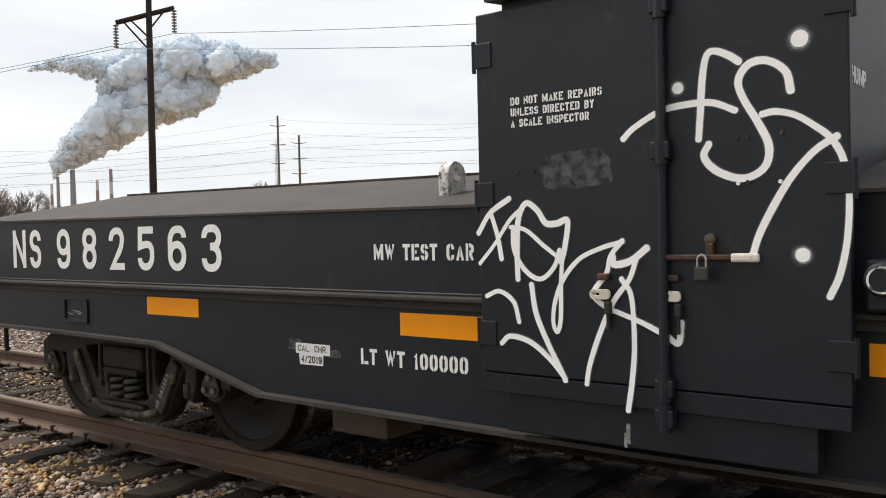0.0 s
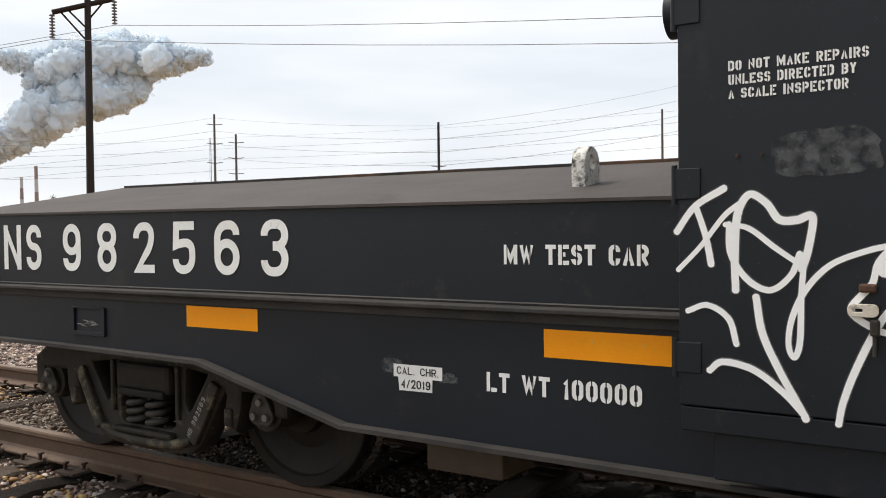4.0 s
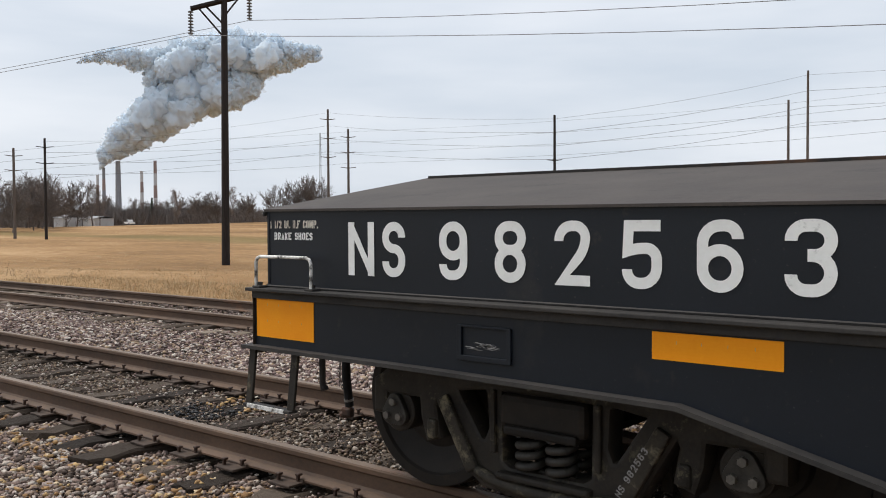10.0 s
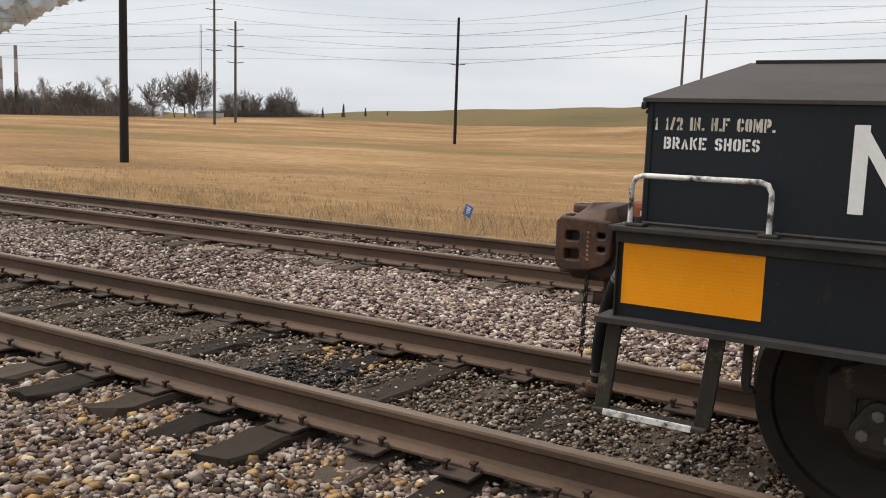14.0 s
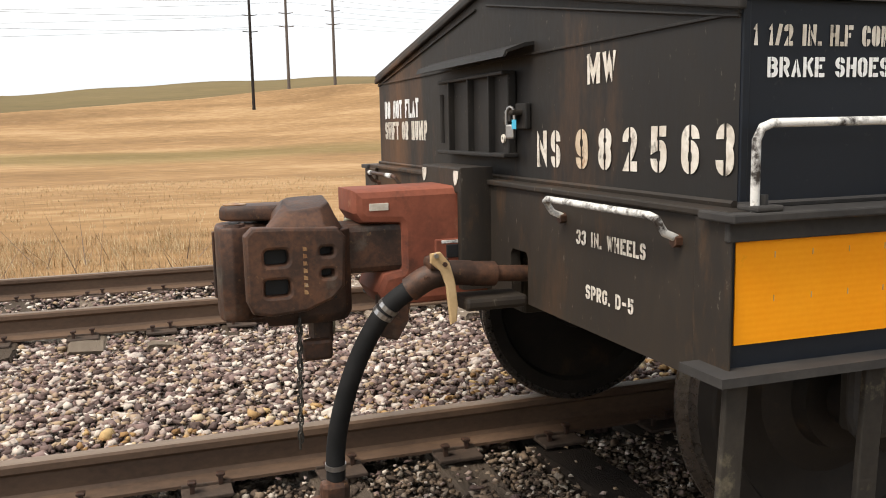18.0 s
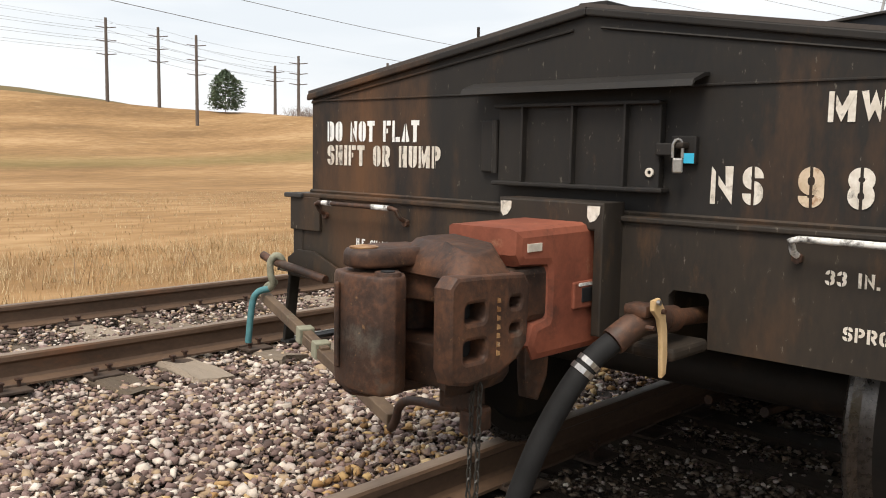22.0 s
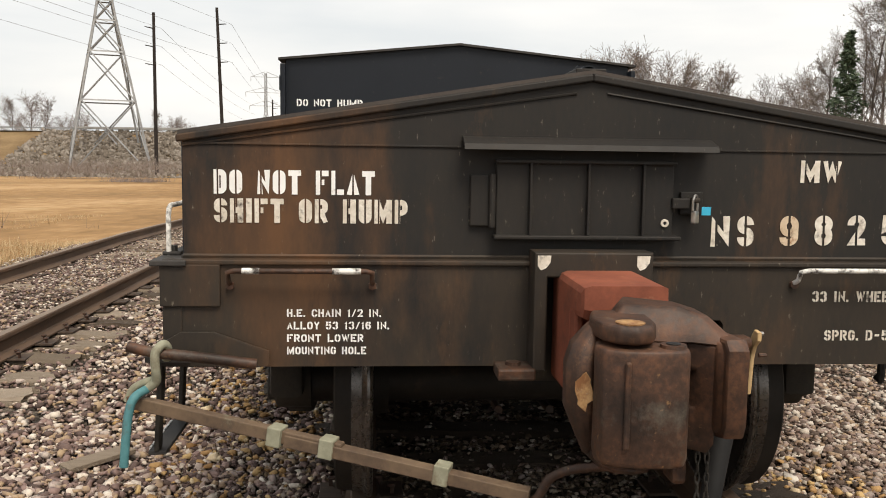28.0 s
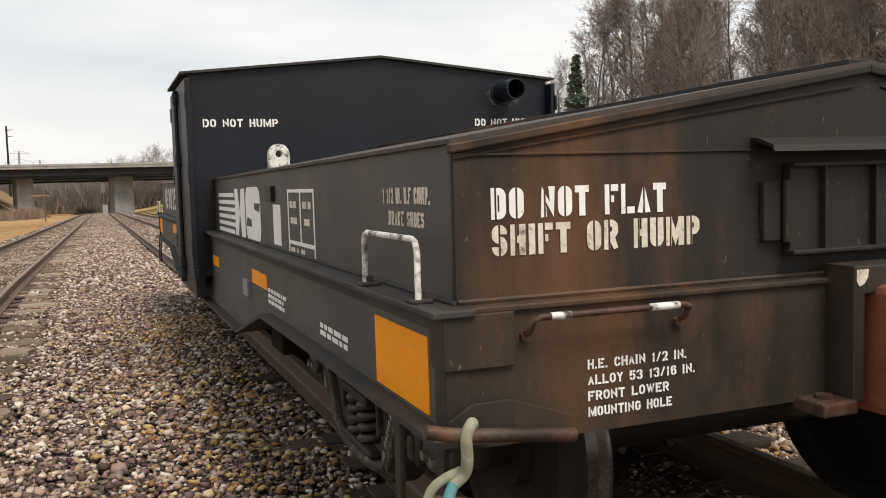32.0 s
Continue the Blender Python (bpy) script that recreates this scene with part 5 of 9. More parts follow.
def stroke_line(text, w, h, stroke):
    """Centre line of one stroke in metres, its rounded corners turned into arcs."""
    closed = text.endswith("z")
    pts = []
    for q in text.rstrip("z").split():
        u, v = q.rstrip("o").split(",")
        pts.append((Vector((stroke / 2 + float(u) * (w - stroke), stroke / 2 + float(v) * (h - stroke))), q.endswith("o")))
    out, n = [], len(pts)
    for i, (p, is_round) in enumerate(pts):
        if not is_round or (not closed and i in (0, n - 1)):
            out.append(p)
            continue
        a, b = pts[(i - 1) % n], pts[(i + 1) % n]
        da, db = a[0] - p, b[0] - p
        r = min(da.length * (0.5 if a[1] else 0.95), db.length * (0.5 if b[1] else 0.95), 0.5 * (w - stroke))
        c0, c1 = p + da.normalized() * r, p + db.normalized() * r
        for k in range(7):  # a quarter turn as a rational curve
            t = k / 6
            q = math.sqrt(0.5) * 2 * t * (1 - t)
            out.append(((1 - t) ** 2 * c0 + q * p + t * t * c1) / ((1 - t) ** 2 + q + t * t))
    keep = [out[0]]
    for p in out[1:]:
        if (p - keep[-1]).length > 1e-5:
            keep.append(p)
    if closed and (keep[0] - keep[-1]).length < 1e-5:
        keep.pop()
    return keep, closed


def glyph(ch, height, width, stroke, stencil):
    """Mesh of one painted character, height tall and width wide, its lower left at the origin."""
    bm = bmesh.new()
    if ch == ".":
        bm.faces.new([bm.verts.new(p) for p in ((0, 0, 0), (stroke, 0, 0), (stroke, stroke, 0), (0, stroke, 0))])
    if ch == "I":
        width = stroke
    for k, text in enumerate((STROKES.get(ch, "") if ch != "N" or not stencil else "0,0 0,1 1,0 1,1").split(";") if ch != "." else ()):
        pts, closed = stroke_line(text, width, height, stroke)
        n = len(pts)
        for i, j in ((0, 1), (-1, -2)) if not closed else ():  # ends on the base or top line run on to it
            if abs(pts[i].y - height / 2) > (height - stroke) / 2 - 1e-5:
                pts[i] = pts[i] + (pts[i] - pts[j]).normalized() * stroke / 2
        rows = []
        for i, p in enumerate(pts):
            d0 = (p - pts[i - 1]).normalized() if i or closed else (pts[1] - p).normalized()
            d1 = (pts[(i + 1) % n] - p).normalized() if i < n - 1 or closed else d0
            n0, n1 = Vector((-d0.y, d0.x)), Vector((-d1.y, d1.x))
            m = (n0 + n1).normalized() if (n0 + n1).length > 0.2 else n0
            m = m * min(stroke / 2 / max(m.dot(n0), 0.3), stroke * 1.6)
            rows.append([bm.verts.new((min(max(q.x, 0), width), min(max(q.y, 0), height), 0.0008 * k + 0.0003 * i / n)) for q in (p + m, p - m)])
        for i in range(n if closed else n - 1):
            (a, b), (c, d) = rows[i], rows[(i + 1) % n]
            bm.faces.new((a, b, d, c))
    if stencil and ch in CUTS:
        for c in CUTS[ch]:
            x, g = c * width, stencil * height
            for q in (x - g / 2, x + g / 2):
                bmesh.ops.bisect_plane(bm, geom=bm.verts[:] + bm.edges[:] + bm.faces[:], plane_co=(q, 0, 0), plane_no=(1, 0, 0))
            gone = [f for f in bm.faces if abs(f.calc_center_median().x - x) < g / 2]
            bmesh.ops.delete(bm, geom=gone, context="FACES")
    return bm


def line_of(chars, m, height, ma, stroke, stencil, label, odd=None):
    """Letters, each a piece of its own, under one line of writing: chars are (character, start, width)."""
    row = thing("lettering", m.translation, "")
    under(row, car)
    row["label"] = label
    for i, (ch, x, w) in enumerate(chars):
        bm = glyph(ch, height, w, stroke, stencil)
        geo = bmesh.ops.extrude_face_region(bm, geom=bm.faces[:])
        bmesh.ops.translate(bm, verts=[v for v in geo["geom"] if isinstance(v, bmesh.types.BMVert)], vec=(0, 0, 0.0010))
        part("letter", turned(bm, m @ Matrix.Translation((x, 0, 0))), odd[1] if odd and odd[0] == i else ma, row)
    return row


def write(text, m, height, x_end, bold=0.0, stencil=0.07, material_=None, gap=0.22, label=""):
    """A line of stencilled letters from the origin of m to x_end along its x; m faces out of the wall."""
    widths = [0.45 if ch == " " else 0.26 if ch == "I" else 0.36 if ch == "1" else 0.2 if ch == "." else 0.50 if ch == "/" else 0.84 if ch in "MW" else 0.62 for ch in text]
    k = x_end / (sum(widths) + gap * 0.62 * (len(text) - 1))
    chars, x = [], 0.0
    for ch, w in zip(text, widths):
        if ch != " ":
            chars.append((ch, x, w * k))
        x += (w + gap * 0.62) * k
    return line_of(chars, m, height, material_ or WHITE_M, height * (0.21 + bold), stencil, label or f'white stencilled "{text}"')


def wall(kind, u, z, off):
    """Frame on a wall: u along the wall's own running axis, z up, off the wall's coordinate."""
    if kind == "s":
        return Matrix.Translation((u, -off, z)) @ SOUTH
    if kind == "n":
        return Matrix.Translation((u, off, z)) @ NORTH
    if kind == "w":
        return Matrix.Translation((off, u, z)) @ WEST
    return Matrix.Translation((off, u, z)) @ EAST


OUT = 0.0012


def spaced(chars, spots, m, height, ma, stroke, stencil=0.0, label="", odd=None):
    """Characters at given (start, width) along the line; odd: one of them in a paint of its own."""
    return line_of([(ch, x, w) for ch, (x, w) in zip(chars, spots)], m, height, ma, stroke, stencil, label, odd)


NUM = [(0.0, 0.172), (0.224, 0.142), (0.568, 0.156), (0.868, 0.156), (1.160, 0.160), (1.456, 0.160), (1.748, 0.166), (2.050, 0.166)]
spaced("NS982563", NUM, wall("s", 0.607, 1.273, SIDE + OUT), 0.252, CREAM_M, 0.041, label="large off-white painted car number")
write("1 1/2 IN. H.F COMP.", wall("s", 0.026, 1.496, SIDE + OUT), 0.040, 0.365, material_=WORN_M)
write("BRAKE SHOES", wall("s", 0.060, 1.437, SIDE + OUT), 0.038, 0.292)
write("MW TEST CAR", wall("s", 3.902, 1.341, SIDE + OUT), 0.072, 0.556)
write("LT WT 100000", wall("s", 3.848, 0.872, SIDE_LOW + OUT), 0.072, 0.60)
write("DO NOT MAKE REPAIRS", wall("s", 4.776, 1.930, 1.493), 0.030, 0.378)
write("UNLESS DIRECTED BY", wall("s", 4.776, 1.889, 1.493), 0.030, 0.347)
write("A SCALE INSPECTOR", wall("s", 4.776, 1.848, 1.493), 0.030, 0.327)
# end wall
write("DO NOT FLAT", wall("w", 1.207, 1.397, -OUT), 0.077, 0.508, bold=0.02)
write("SHIFT OR HUMP", wall("w", 1.207, 1.306, -OUT), 0.077, 0.614, bold=0.02, material_=WORN_M)
write("MW", wall("w", -0.711, 1.454, -OUT), 0.074, 0.140, bold=0.03, material_=WORN_M)
spaced("NS982563", [(0.0, 0.064), (0.09, 0.056), (0.236, 0.064), (0.356, 0.062), (0.470, 0.063), (0.590, 0.062), (0.708, 0.061), (0.825, 0.056)], wall("w", -0.414, 1.239, -OUT) @ Matrix.Rotation(radians(0.85), 4, "Z"), 0.101, WORN_M, 0.023, 0.08, label="worn white stencilled car number on the end", odd=(2, RUSTY_M))
write("33 IN. WHEELS", wall("w", -0.748, 1.062, -0.0512), 0.036, 0.319, material_=WORN_M)
write("SPRG. D-5", wall("w", -0.797, 0.932, -0.0512), 0.035, 0.222, material_=WORN_M)
for k, (line, w) in enumerate((("H.E. CHAIN 1/2 IN.", 0.298), ("ALLOY 53 13/16 IN.", 0.324), ("FRONT LOWER", 0.242), ("MOUNTING HOLE", 0.251))):
    write(line, wall("w", 0.974, 1.011 - 0.0405 * k, -0.0512), 0.025, w)
# housing end walls
for kind, off, u in (("w", BOX_W - OUT, (1.365, -0.80)), ("e", BOX_E + OUT, (-1.345, 0.80))):
    for q in u:
        write("DO NOT HUMP", wall(kind, q, 1.948, off), 0.06, 0.55)
# north side
write("1 1/2 IN. H.F COMP.", wall("n", 0.565, 1.435, SIDE + OUT), 0.046, 0.40, material_=WORN_M)
write("BRAKE SHOES", wall("n", 0.515, 1.372, SIDE + OUT), 0.042, 0.305, material_=WORN_M)
spaced("NS982563", NUM, wall("n", END - 0.599, 1.272, SIDE + OUT), 0.252, CREAM_M, 0.041, label="large off-white painted car number")


def bars(kind, u, off, rows, ma, label):
    """Small print that cannot be read, as plain bars: (start, width, z, height) each."""
    bm = bmesh.new()
    for a, w, z, h in rows:
        box(bm, a, a + w, z, z + h, 0, 0.0012)
    turned(bm, wall(kind, u, 0, off))
    return part("small_print", bm, ma, car, label)


r9 = random.Random(9)
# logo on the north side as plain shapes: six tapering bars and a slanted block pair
for k in range(6):
    z = 1.205 + k * 0.047
    part("logo_bar", turned(boxed(0.0, 0.86 - 0.04 * abs(k - 2.5), z, z + 0.026, 0, 0.0012), wall("n", 4.50, 0, SIDE + OUT)), WHITE_M, car, "white horizontal bar of the railway mark")
plate("logo_block", [[(0.80, 1.20), (0.92, 1.20), (1.00, 1.36), (1.06, 1.20), (1.20, 1.20), (1.20, 1.492), (1.07, 1.492), (1.00, 1.35), (0.92, 1.492), (0.80, 1.492)]], 0.0012, wall("n", 4.50, 0, SIDE + OUT), WHITE_M, car, "white angular block of the railway mark")
notched = [q for q in rounded(1.24, 1.19, 1.74, 1.50, 0.09, 5)]
cut = max(range(len(notched)), key=lambda k: notched[k][0] + 0.2 * notched[k][1])
low_cut = min(range(len(notched)), key=lambda k: notched[k][0] + 0.2 * notched[k][1])
notched = [p for k, p in enumerate(notched) for p in ([p] if k not in (cut, low_cut) else [(1.74, 1.41), (1.54, 1.41), (1.54, 1.375), (1.70, 1.36)][::-1] if k == cut else [(1.24, 1.275), (1.44, 1.275), (1.44, 1.315), (1.28, 1.33)][::-1])]
plate("logo_block", [notched], 0.0012, wall("n", 4.50, 0, SIDE + OUT), WHITE_M, car, "white rounded block of the railway mark")
part("side_latch", boxed(2.33, 2.50, SIDE + 0.001, SIDE + 0.022, 1.425, 1.50, 0.004), BLACK, car, "small black latch under the eave")
plate("data_strip", [[(0, 1.215), (0.19, 1.215), (0.19, 1.41), (0, 1.41)]], 0.0012, wall("n", 2.39, 0, SIDE + OUT), WHITE_M, car, "narrow white data strip")
outer = [(0, 1.18), (0.53, 1.18), (0.53, 1.482), (0, 1.482)]
cells = [[(0.02, 1.255), (0.255, 1.255), (0.255, 1.468), (0.02, 1.468)], [(0.275, 1.255), (0.51, 1.255), (0.51, 1.468), (0.275, 1.468)], [(0.02, 1.193), (0.51, 1.193), (0.51, 1.238), (0.02, 1.238)]]
plate("data_panel", [outer, *cells], 0.0012, wall("n", 2.02, 0, SIDE + OUT), WHITE_M, car, "white outlined data panel")
bars("n", 2.02, SIDE + OUT, [(0.05, 0.06, 1.40, 0.03), (0.13, 0.05, 1.40, 0.03), (0.06, 0.13, 1.33, 0.028), (0.31, 0.08, 1.40, 0.03), (0.42, 0.05, 1.40, 0.03), (0.34, 0.10, 1.33, 0.028), (0.05, 0.08, 1.205, 0.02), (0.17, 0.04, 1.205, 0.02), (0.26, 0.07, 1.205, 0.02)], WORN_M, "small white data figures")
for base, (a0, z0), rows, lab in ((2.37, (0, 0.985), 3, "small white notice lines"), (1.27, (0, 0.965), 2, "small white owner notice")):
    rr = []
    for k in range(rows):
        x = 0.0
        while x < 0.40:
            w = r9.uniform(0.03, 0.10)
            rr.append((x, w, z0 - 0.028 * k, 0.018))
            x += w + 0.02
    bars("n", base, SIDE_LOW + OUT, rr, WHITE_M, lab)
part("data_plate", boxed(2.93, 3.10, 1.347, 1.366, 0.895, 0.985, 0.003), PYLON_M, car, "small metal data plate")

# placards and stickers on the south sill
plate("calibration_sticker", [[(3.420, 0.893), (3.442, 0.893), (3.447, 0.840), (3.603, 0.842), (3.605, 0.892), (3.651, 0.892), (3.651, 0.943), (3.420, 0.943)]], 0.002, Matrix.Translation((0, -SIDE_LOW - 0.0015, 0)) @ SOUTH, LABEL_M, car, 'white sticker reading "CAL. CHR. 4/2019"')
write("CAL. CHR.", wall("s", 3.436, 0.904, SIDE_LOW + 0.0026), 0.030, 0.20, bold=-0.07, stencil=0, material_=INKSHADE_M, label="thin black sticker lettering")
write("4/2019", wall("s", 3.456, 0.851, SIDE_LOW + 0.0026), 0.034, 0.14, bold=-0.05, stencil=0, material_=INKSHADE_M, label="black sticker date")
plate("placard_holder", [rounded(1.315, 0.945, 1.59, 1.09, 0.006), rounded(1.335, 0.962, 1.572, 1.085, 0.004)], 0.012, Matrix.Translation((0, -SIDE_LOW - 0.006, 0)) @ SOUTH, BLACK, car, "black placard holder frame", bevel=0.002)
bm = bmesh.new()
for k in range(26):  # scratches left where the placard was
    u, z, w = r9.uniform(0.0, 0.14), 1.006 + r9.gauss(0, 0.012), r9.uniform(0.02, 0.075)
    tilt, hgt = r9.uniform(-0.10, 0.05), r9.uniform(0.0008, 0.0026)
    vs = [bm.verts.new(p) for p in ((u, z, 0.0006), (u + w * 0.5, z + w * 0.5 * tilt - hgt, 0.0006), (u + w, z + w * tilt, 0.0006), (u + w * 0.4, z + w * 0.4 * tilt + hgt, 0.0006))]
    bm.faces.new(vs)
turned(bm, wall("s", 1.345, 0, SIDE_LOW + OUT))
part("placard_scratches", bm, SCRATCH_M, car, "pale scratches where a placard was")
part("stray_tag", boxed(3.90, 4.02, -1.3485, -1.3455, 1.142, 1.150, 0.001), WHITE_M, car, "scrap of white paint under the ledge")


# spray haze and overpainted patches
def blotch(name, u0, u1, z0, z1, off, ma, label, seed):
    """An uneven painted-over patch with a ragged rim."""
    rr = random.Random(seed)
    pts = []
    cu, cz, a, b = (u0 + u1) / 2, (z0 + z1) / 2, (u1 - u0) / 2, (z1 - z0) / 2
    for k in range(36):
        t = k / 36 * math.tau
        c, s = math.cos(t), math.sin(t)
        g = (abs(c) ** 4 + abs(s) ** 4) ** -0.25 * (1 + rr.uniform(-0.10, 0.06))
        pts.append((cu + a * c * g, cz + b * s * g))
    return plate(name, [pts], 0.001, Matrix.Translation((0, -off, 0)) @ SOUTH, ma, car, label)


blotch("painted_over_patch", 4.90, 5.19, 1.61, 1.745, 1.4928, HAZE_M, "grey painted-over patch on the door", 4)
blotch("painted_over_patch", 3.36, 3.46, 0.905, 0.965, SIDE_LOW + 0.0006, HAZE_M, "grey overspray beside the sticker", 5)
blotch("painted_over_patch", 3.60, 3.72, 0.885, 0.925, SIDE_LOW + 0.0006, HAZE_M, "grey overspray beside the sticker", 6)


# sprayed scrawls on the housing doors: (width, points as distance along the car and height)
def scrawl(width, pts, name="spray_stroke", ma=SPRAY_M):
    line = smooth_line([(x, -1.4935, z) for x, z in pts], 14)
    line = [p + Vector((0, -0.0004 * i / len(line) if ma is SPRAY_M else 0.0, 0)) for i, p in enumerate(line)]
    width *= 0.72 if ma is SPRAY_M else 1.0
    bm = bmesh.new()
    n = len(line)
    left, right = [], []
    for i, p in enumerate(line):
        d = (line[min(i + 1, n - 1)] - line[max(i - 1, 0)]).normalized()
        side = Vector((-d.z, 0, d.x)) * width / 2 * (0.97 + 0.05 * math.sin(i * 0.11 + pts[0][0] * 9))
        left.append(p + side)
        right.append(p - side)

    def cap(c, d0):
        return [c + width / 2 * (math.cos(a) * d0 + math.sin(a) * Vector((-d0.z, 0, d0.x))) for a in [radians(q) for q in range(75, -76, -15)]]

    d1, d0 = (line[-1] - line[-2]).normalized(), (line[0] - line[1]).normalized()
    vl, vr = [bm.verts.new(p) for p in left], [bm.verts.new(p) for p in right]
    for i in range(n - 1):
        bm.faces.new((vl[i], vl[i + 1], vr[i + 1], vr[i]))
    bm.faces.new([vl[-1], *[bm.verts.new(p) for p in cap(line[-1], d1)], vr[-1]])
    bm.faces.new([vr[0], *[bm.verts.new(p) for p in cap(line[0], d0)], vl[0]])
    scrawl.k += 1
    bmesh.ops.translate(bm, verts=bm.verts, vec=(0, -0.00010 * scrawl.k if ma is SPRAY_M else 0.0006 - 0.000012 * scrawl.k, 0))
    if ma is SPRAY_M:
        scrawl(width * 1.20, pts, "spray_mist", MIST_M)
        scrawl(width * 1.50, pts, "spray_mist", FINEMIST_M)
    return part(name, bm, ma, car, "white sprayed stroke on the door" if ma is SPRAY_M else "thin grey mist beside a sprayed stroke")


def spray_dot(x, z, r):
    for name, ma, rr, y in (("spray_mist", FINEMIST_M, r * 1.6, -1.4933), ("spray_mist", MIST_M, r * 1.25, -1.4937), ("spray_dot", SPRAY_M, r, -1.4942)):
        bm = bmesh.new()
        bm.faces.new([bm.verts.new((x + rr * math.cos(a * 0.2618), y, z + rr * math.sin(a * 0.2618))) for a in range(24)])
        part(name, bm, ma, car, "round white sprayed dot" if ma is SPRAY_M else "thin grey mist round a sprayed dot")


scrawl.k = 0
scrawl(0.03, [(5.232, 1.771), (5.275, 1.807), (5.368, 1.852), (5.458, 1.865), (5.544, 1.862), (5.617, 1.831)])
scrawl(0.032, [(5.498, 1.75), (5.505, 1.833), (5.513, 1.943), (5.528, 2.014), (5.556, 2.025), (5.602, 2.004), (5.631, 1.982)])
scrawl(0.034, [(5.788, 1.875), (5.777, 1.928), (5.743, 1.962), (5.7, 1.977), (5.655, 1.965), (5.629, 1.92), (5.645, 1.864), (5.688, 1.788), (5.721, 1.714), (5.712, 1.653), (5.667, 1.62), (5.613, 1.619), (5.548, 1.649), (5.515, 1.693), (5.531, 1.729)])
scrawl(0.028, [(5.702, 1.81), (5.741, 1.815), (5.8, 1.799), (5.857, 1.761), (5.902, 1.721), (5.936, 1.656), (5.951, 1.553), (5.944, 1.418), (5.923, 1.316), (5.895, 1.25)])
scrawl(0.032, [(5.918, 1.725), (5.856, 1.687), (5.788, 1.613), (5.735, 1.528), (5.69, 1.44), (5.666, 1.368)])
spray_dot(5.43, 1.921, 0.019)
spray_dot(5.816, 2.027, 0.026)
spray_dot(5.818, 1.374, 0.022)
scrawl(0.03, [(4.619, 1.458), (4.675, 1.533), (4.761, 1.584)])
scrawl(0.028, [(4.677, 1.533), (4.706, 1.446), (4.723, 1.359)])
scrawl(0.022, [(4.623, 1.341), (4.692, 1.413), (4.759, 1.499), (4.803, 1.536)])
scrawl(0.032, [(4.795, 1.284), (4.793, 1.391), (4.802, 1.508), (4.836, 1.564), (4.884, 1.537), (4.919, 1.49), (4.966, 1.487), (5.009, 1.496), (4.999, 1.41), (4.981, 1.348)])
scrawl(0.022, [(4.766, 1.477), (4.833, 1.465), (4.904, 1.411), (4.963, 1.369)])
scrawl(0.026, [(4.776, 1.477), (4.781, 1.391), (4.828, 1.316), (4.893, 1.285), (4.95, 1.328), (4.975, 1.39)])
scrawl(0.024, [(5.223, 1.418), (5.146, 1.399), (5.055, 1.359), (4.989, 1.286), (4.953, 1.203), (4.944, 1.129), (4.96, 1.094), (4.975, 1.141), (4.979, 1.266), (4.986, 1.369)])
scrawl(0.025, [(4.653, 1.216), (4.712, 1.235), (4.774, 1.197), (4.797, 1.123)])
scrawl(0.03, [(4.854, 1.263), (4.872, 1.158), (4.918, 1.054), (4.974, 0.953), (4.99, 0.921)])
scrawl(0.028, [(4.718, 1.039), (4.757, 1.067), (4.845, 1.05), (4.928, 0.992), (4.988, 0.929)])
scrawl(0.026, [(5.223, 1.422), (5.178, 1.369), (5.161, 1.309), (5.109, 1.237), (5.163, 1.189), (5.206, 1.174), (5.29, 1.144), (5.357, 1.114)])
scrawl(0.036, [(5.312, 1.396), (5.253, 1.353), (5.193, 1.341), (5.185, 1.369)])
scrawl(0.027, [(5.274, 1.359), (5.247, 1.29), (5.185, 1.209), (5.127, 1.086), (5.09, 0.982), (5.077, 0.916)])
scrawl(0.027, [(5.219, 1.29), (5.254, 1.231), (5.263, 1.074), (5.254, 0.954), (5.236, 0.838)])
scrawl(0.03, [(5.385, 1.1), (5.421, 1.082), (5.432, 1.15)])
# paint that ran down on to the bottom flange
for x0, x1, z0, z1 in ((5.214, 5.228, 0.715, 0.785), (5.205, 5.216, 0.70, 0.75)):
    part("paint_drip", boxed(x0, x1, -1.4715, -1.470, z0, z1, 0.0), MIST_M, car, "thin run of white paint below the door")


# ---- trucks ----
def coil(bm, x, y, z0, z1, radius, wire, turns_, seg=6):
    n = int(turns_ * 14)
    pts = [(x + radius * math.cos(k / 14 * math.tau), y + radius * math.sin(k / 14 * math.tau), z0 + (z1 - z0) * k / n) for k in range(n + 1)]
    return tube(bm, pts, wire, seg)


WHEEL_R, AXLE_Z = 0.435, 0.606


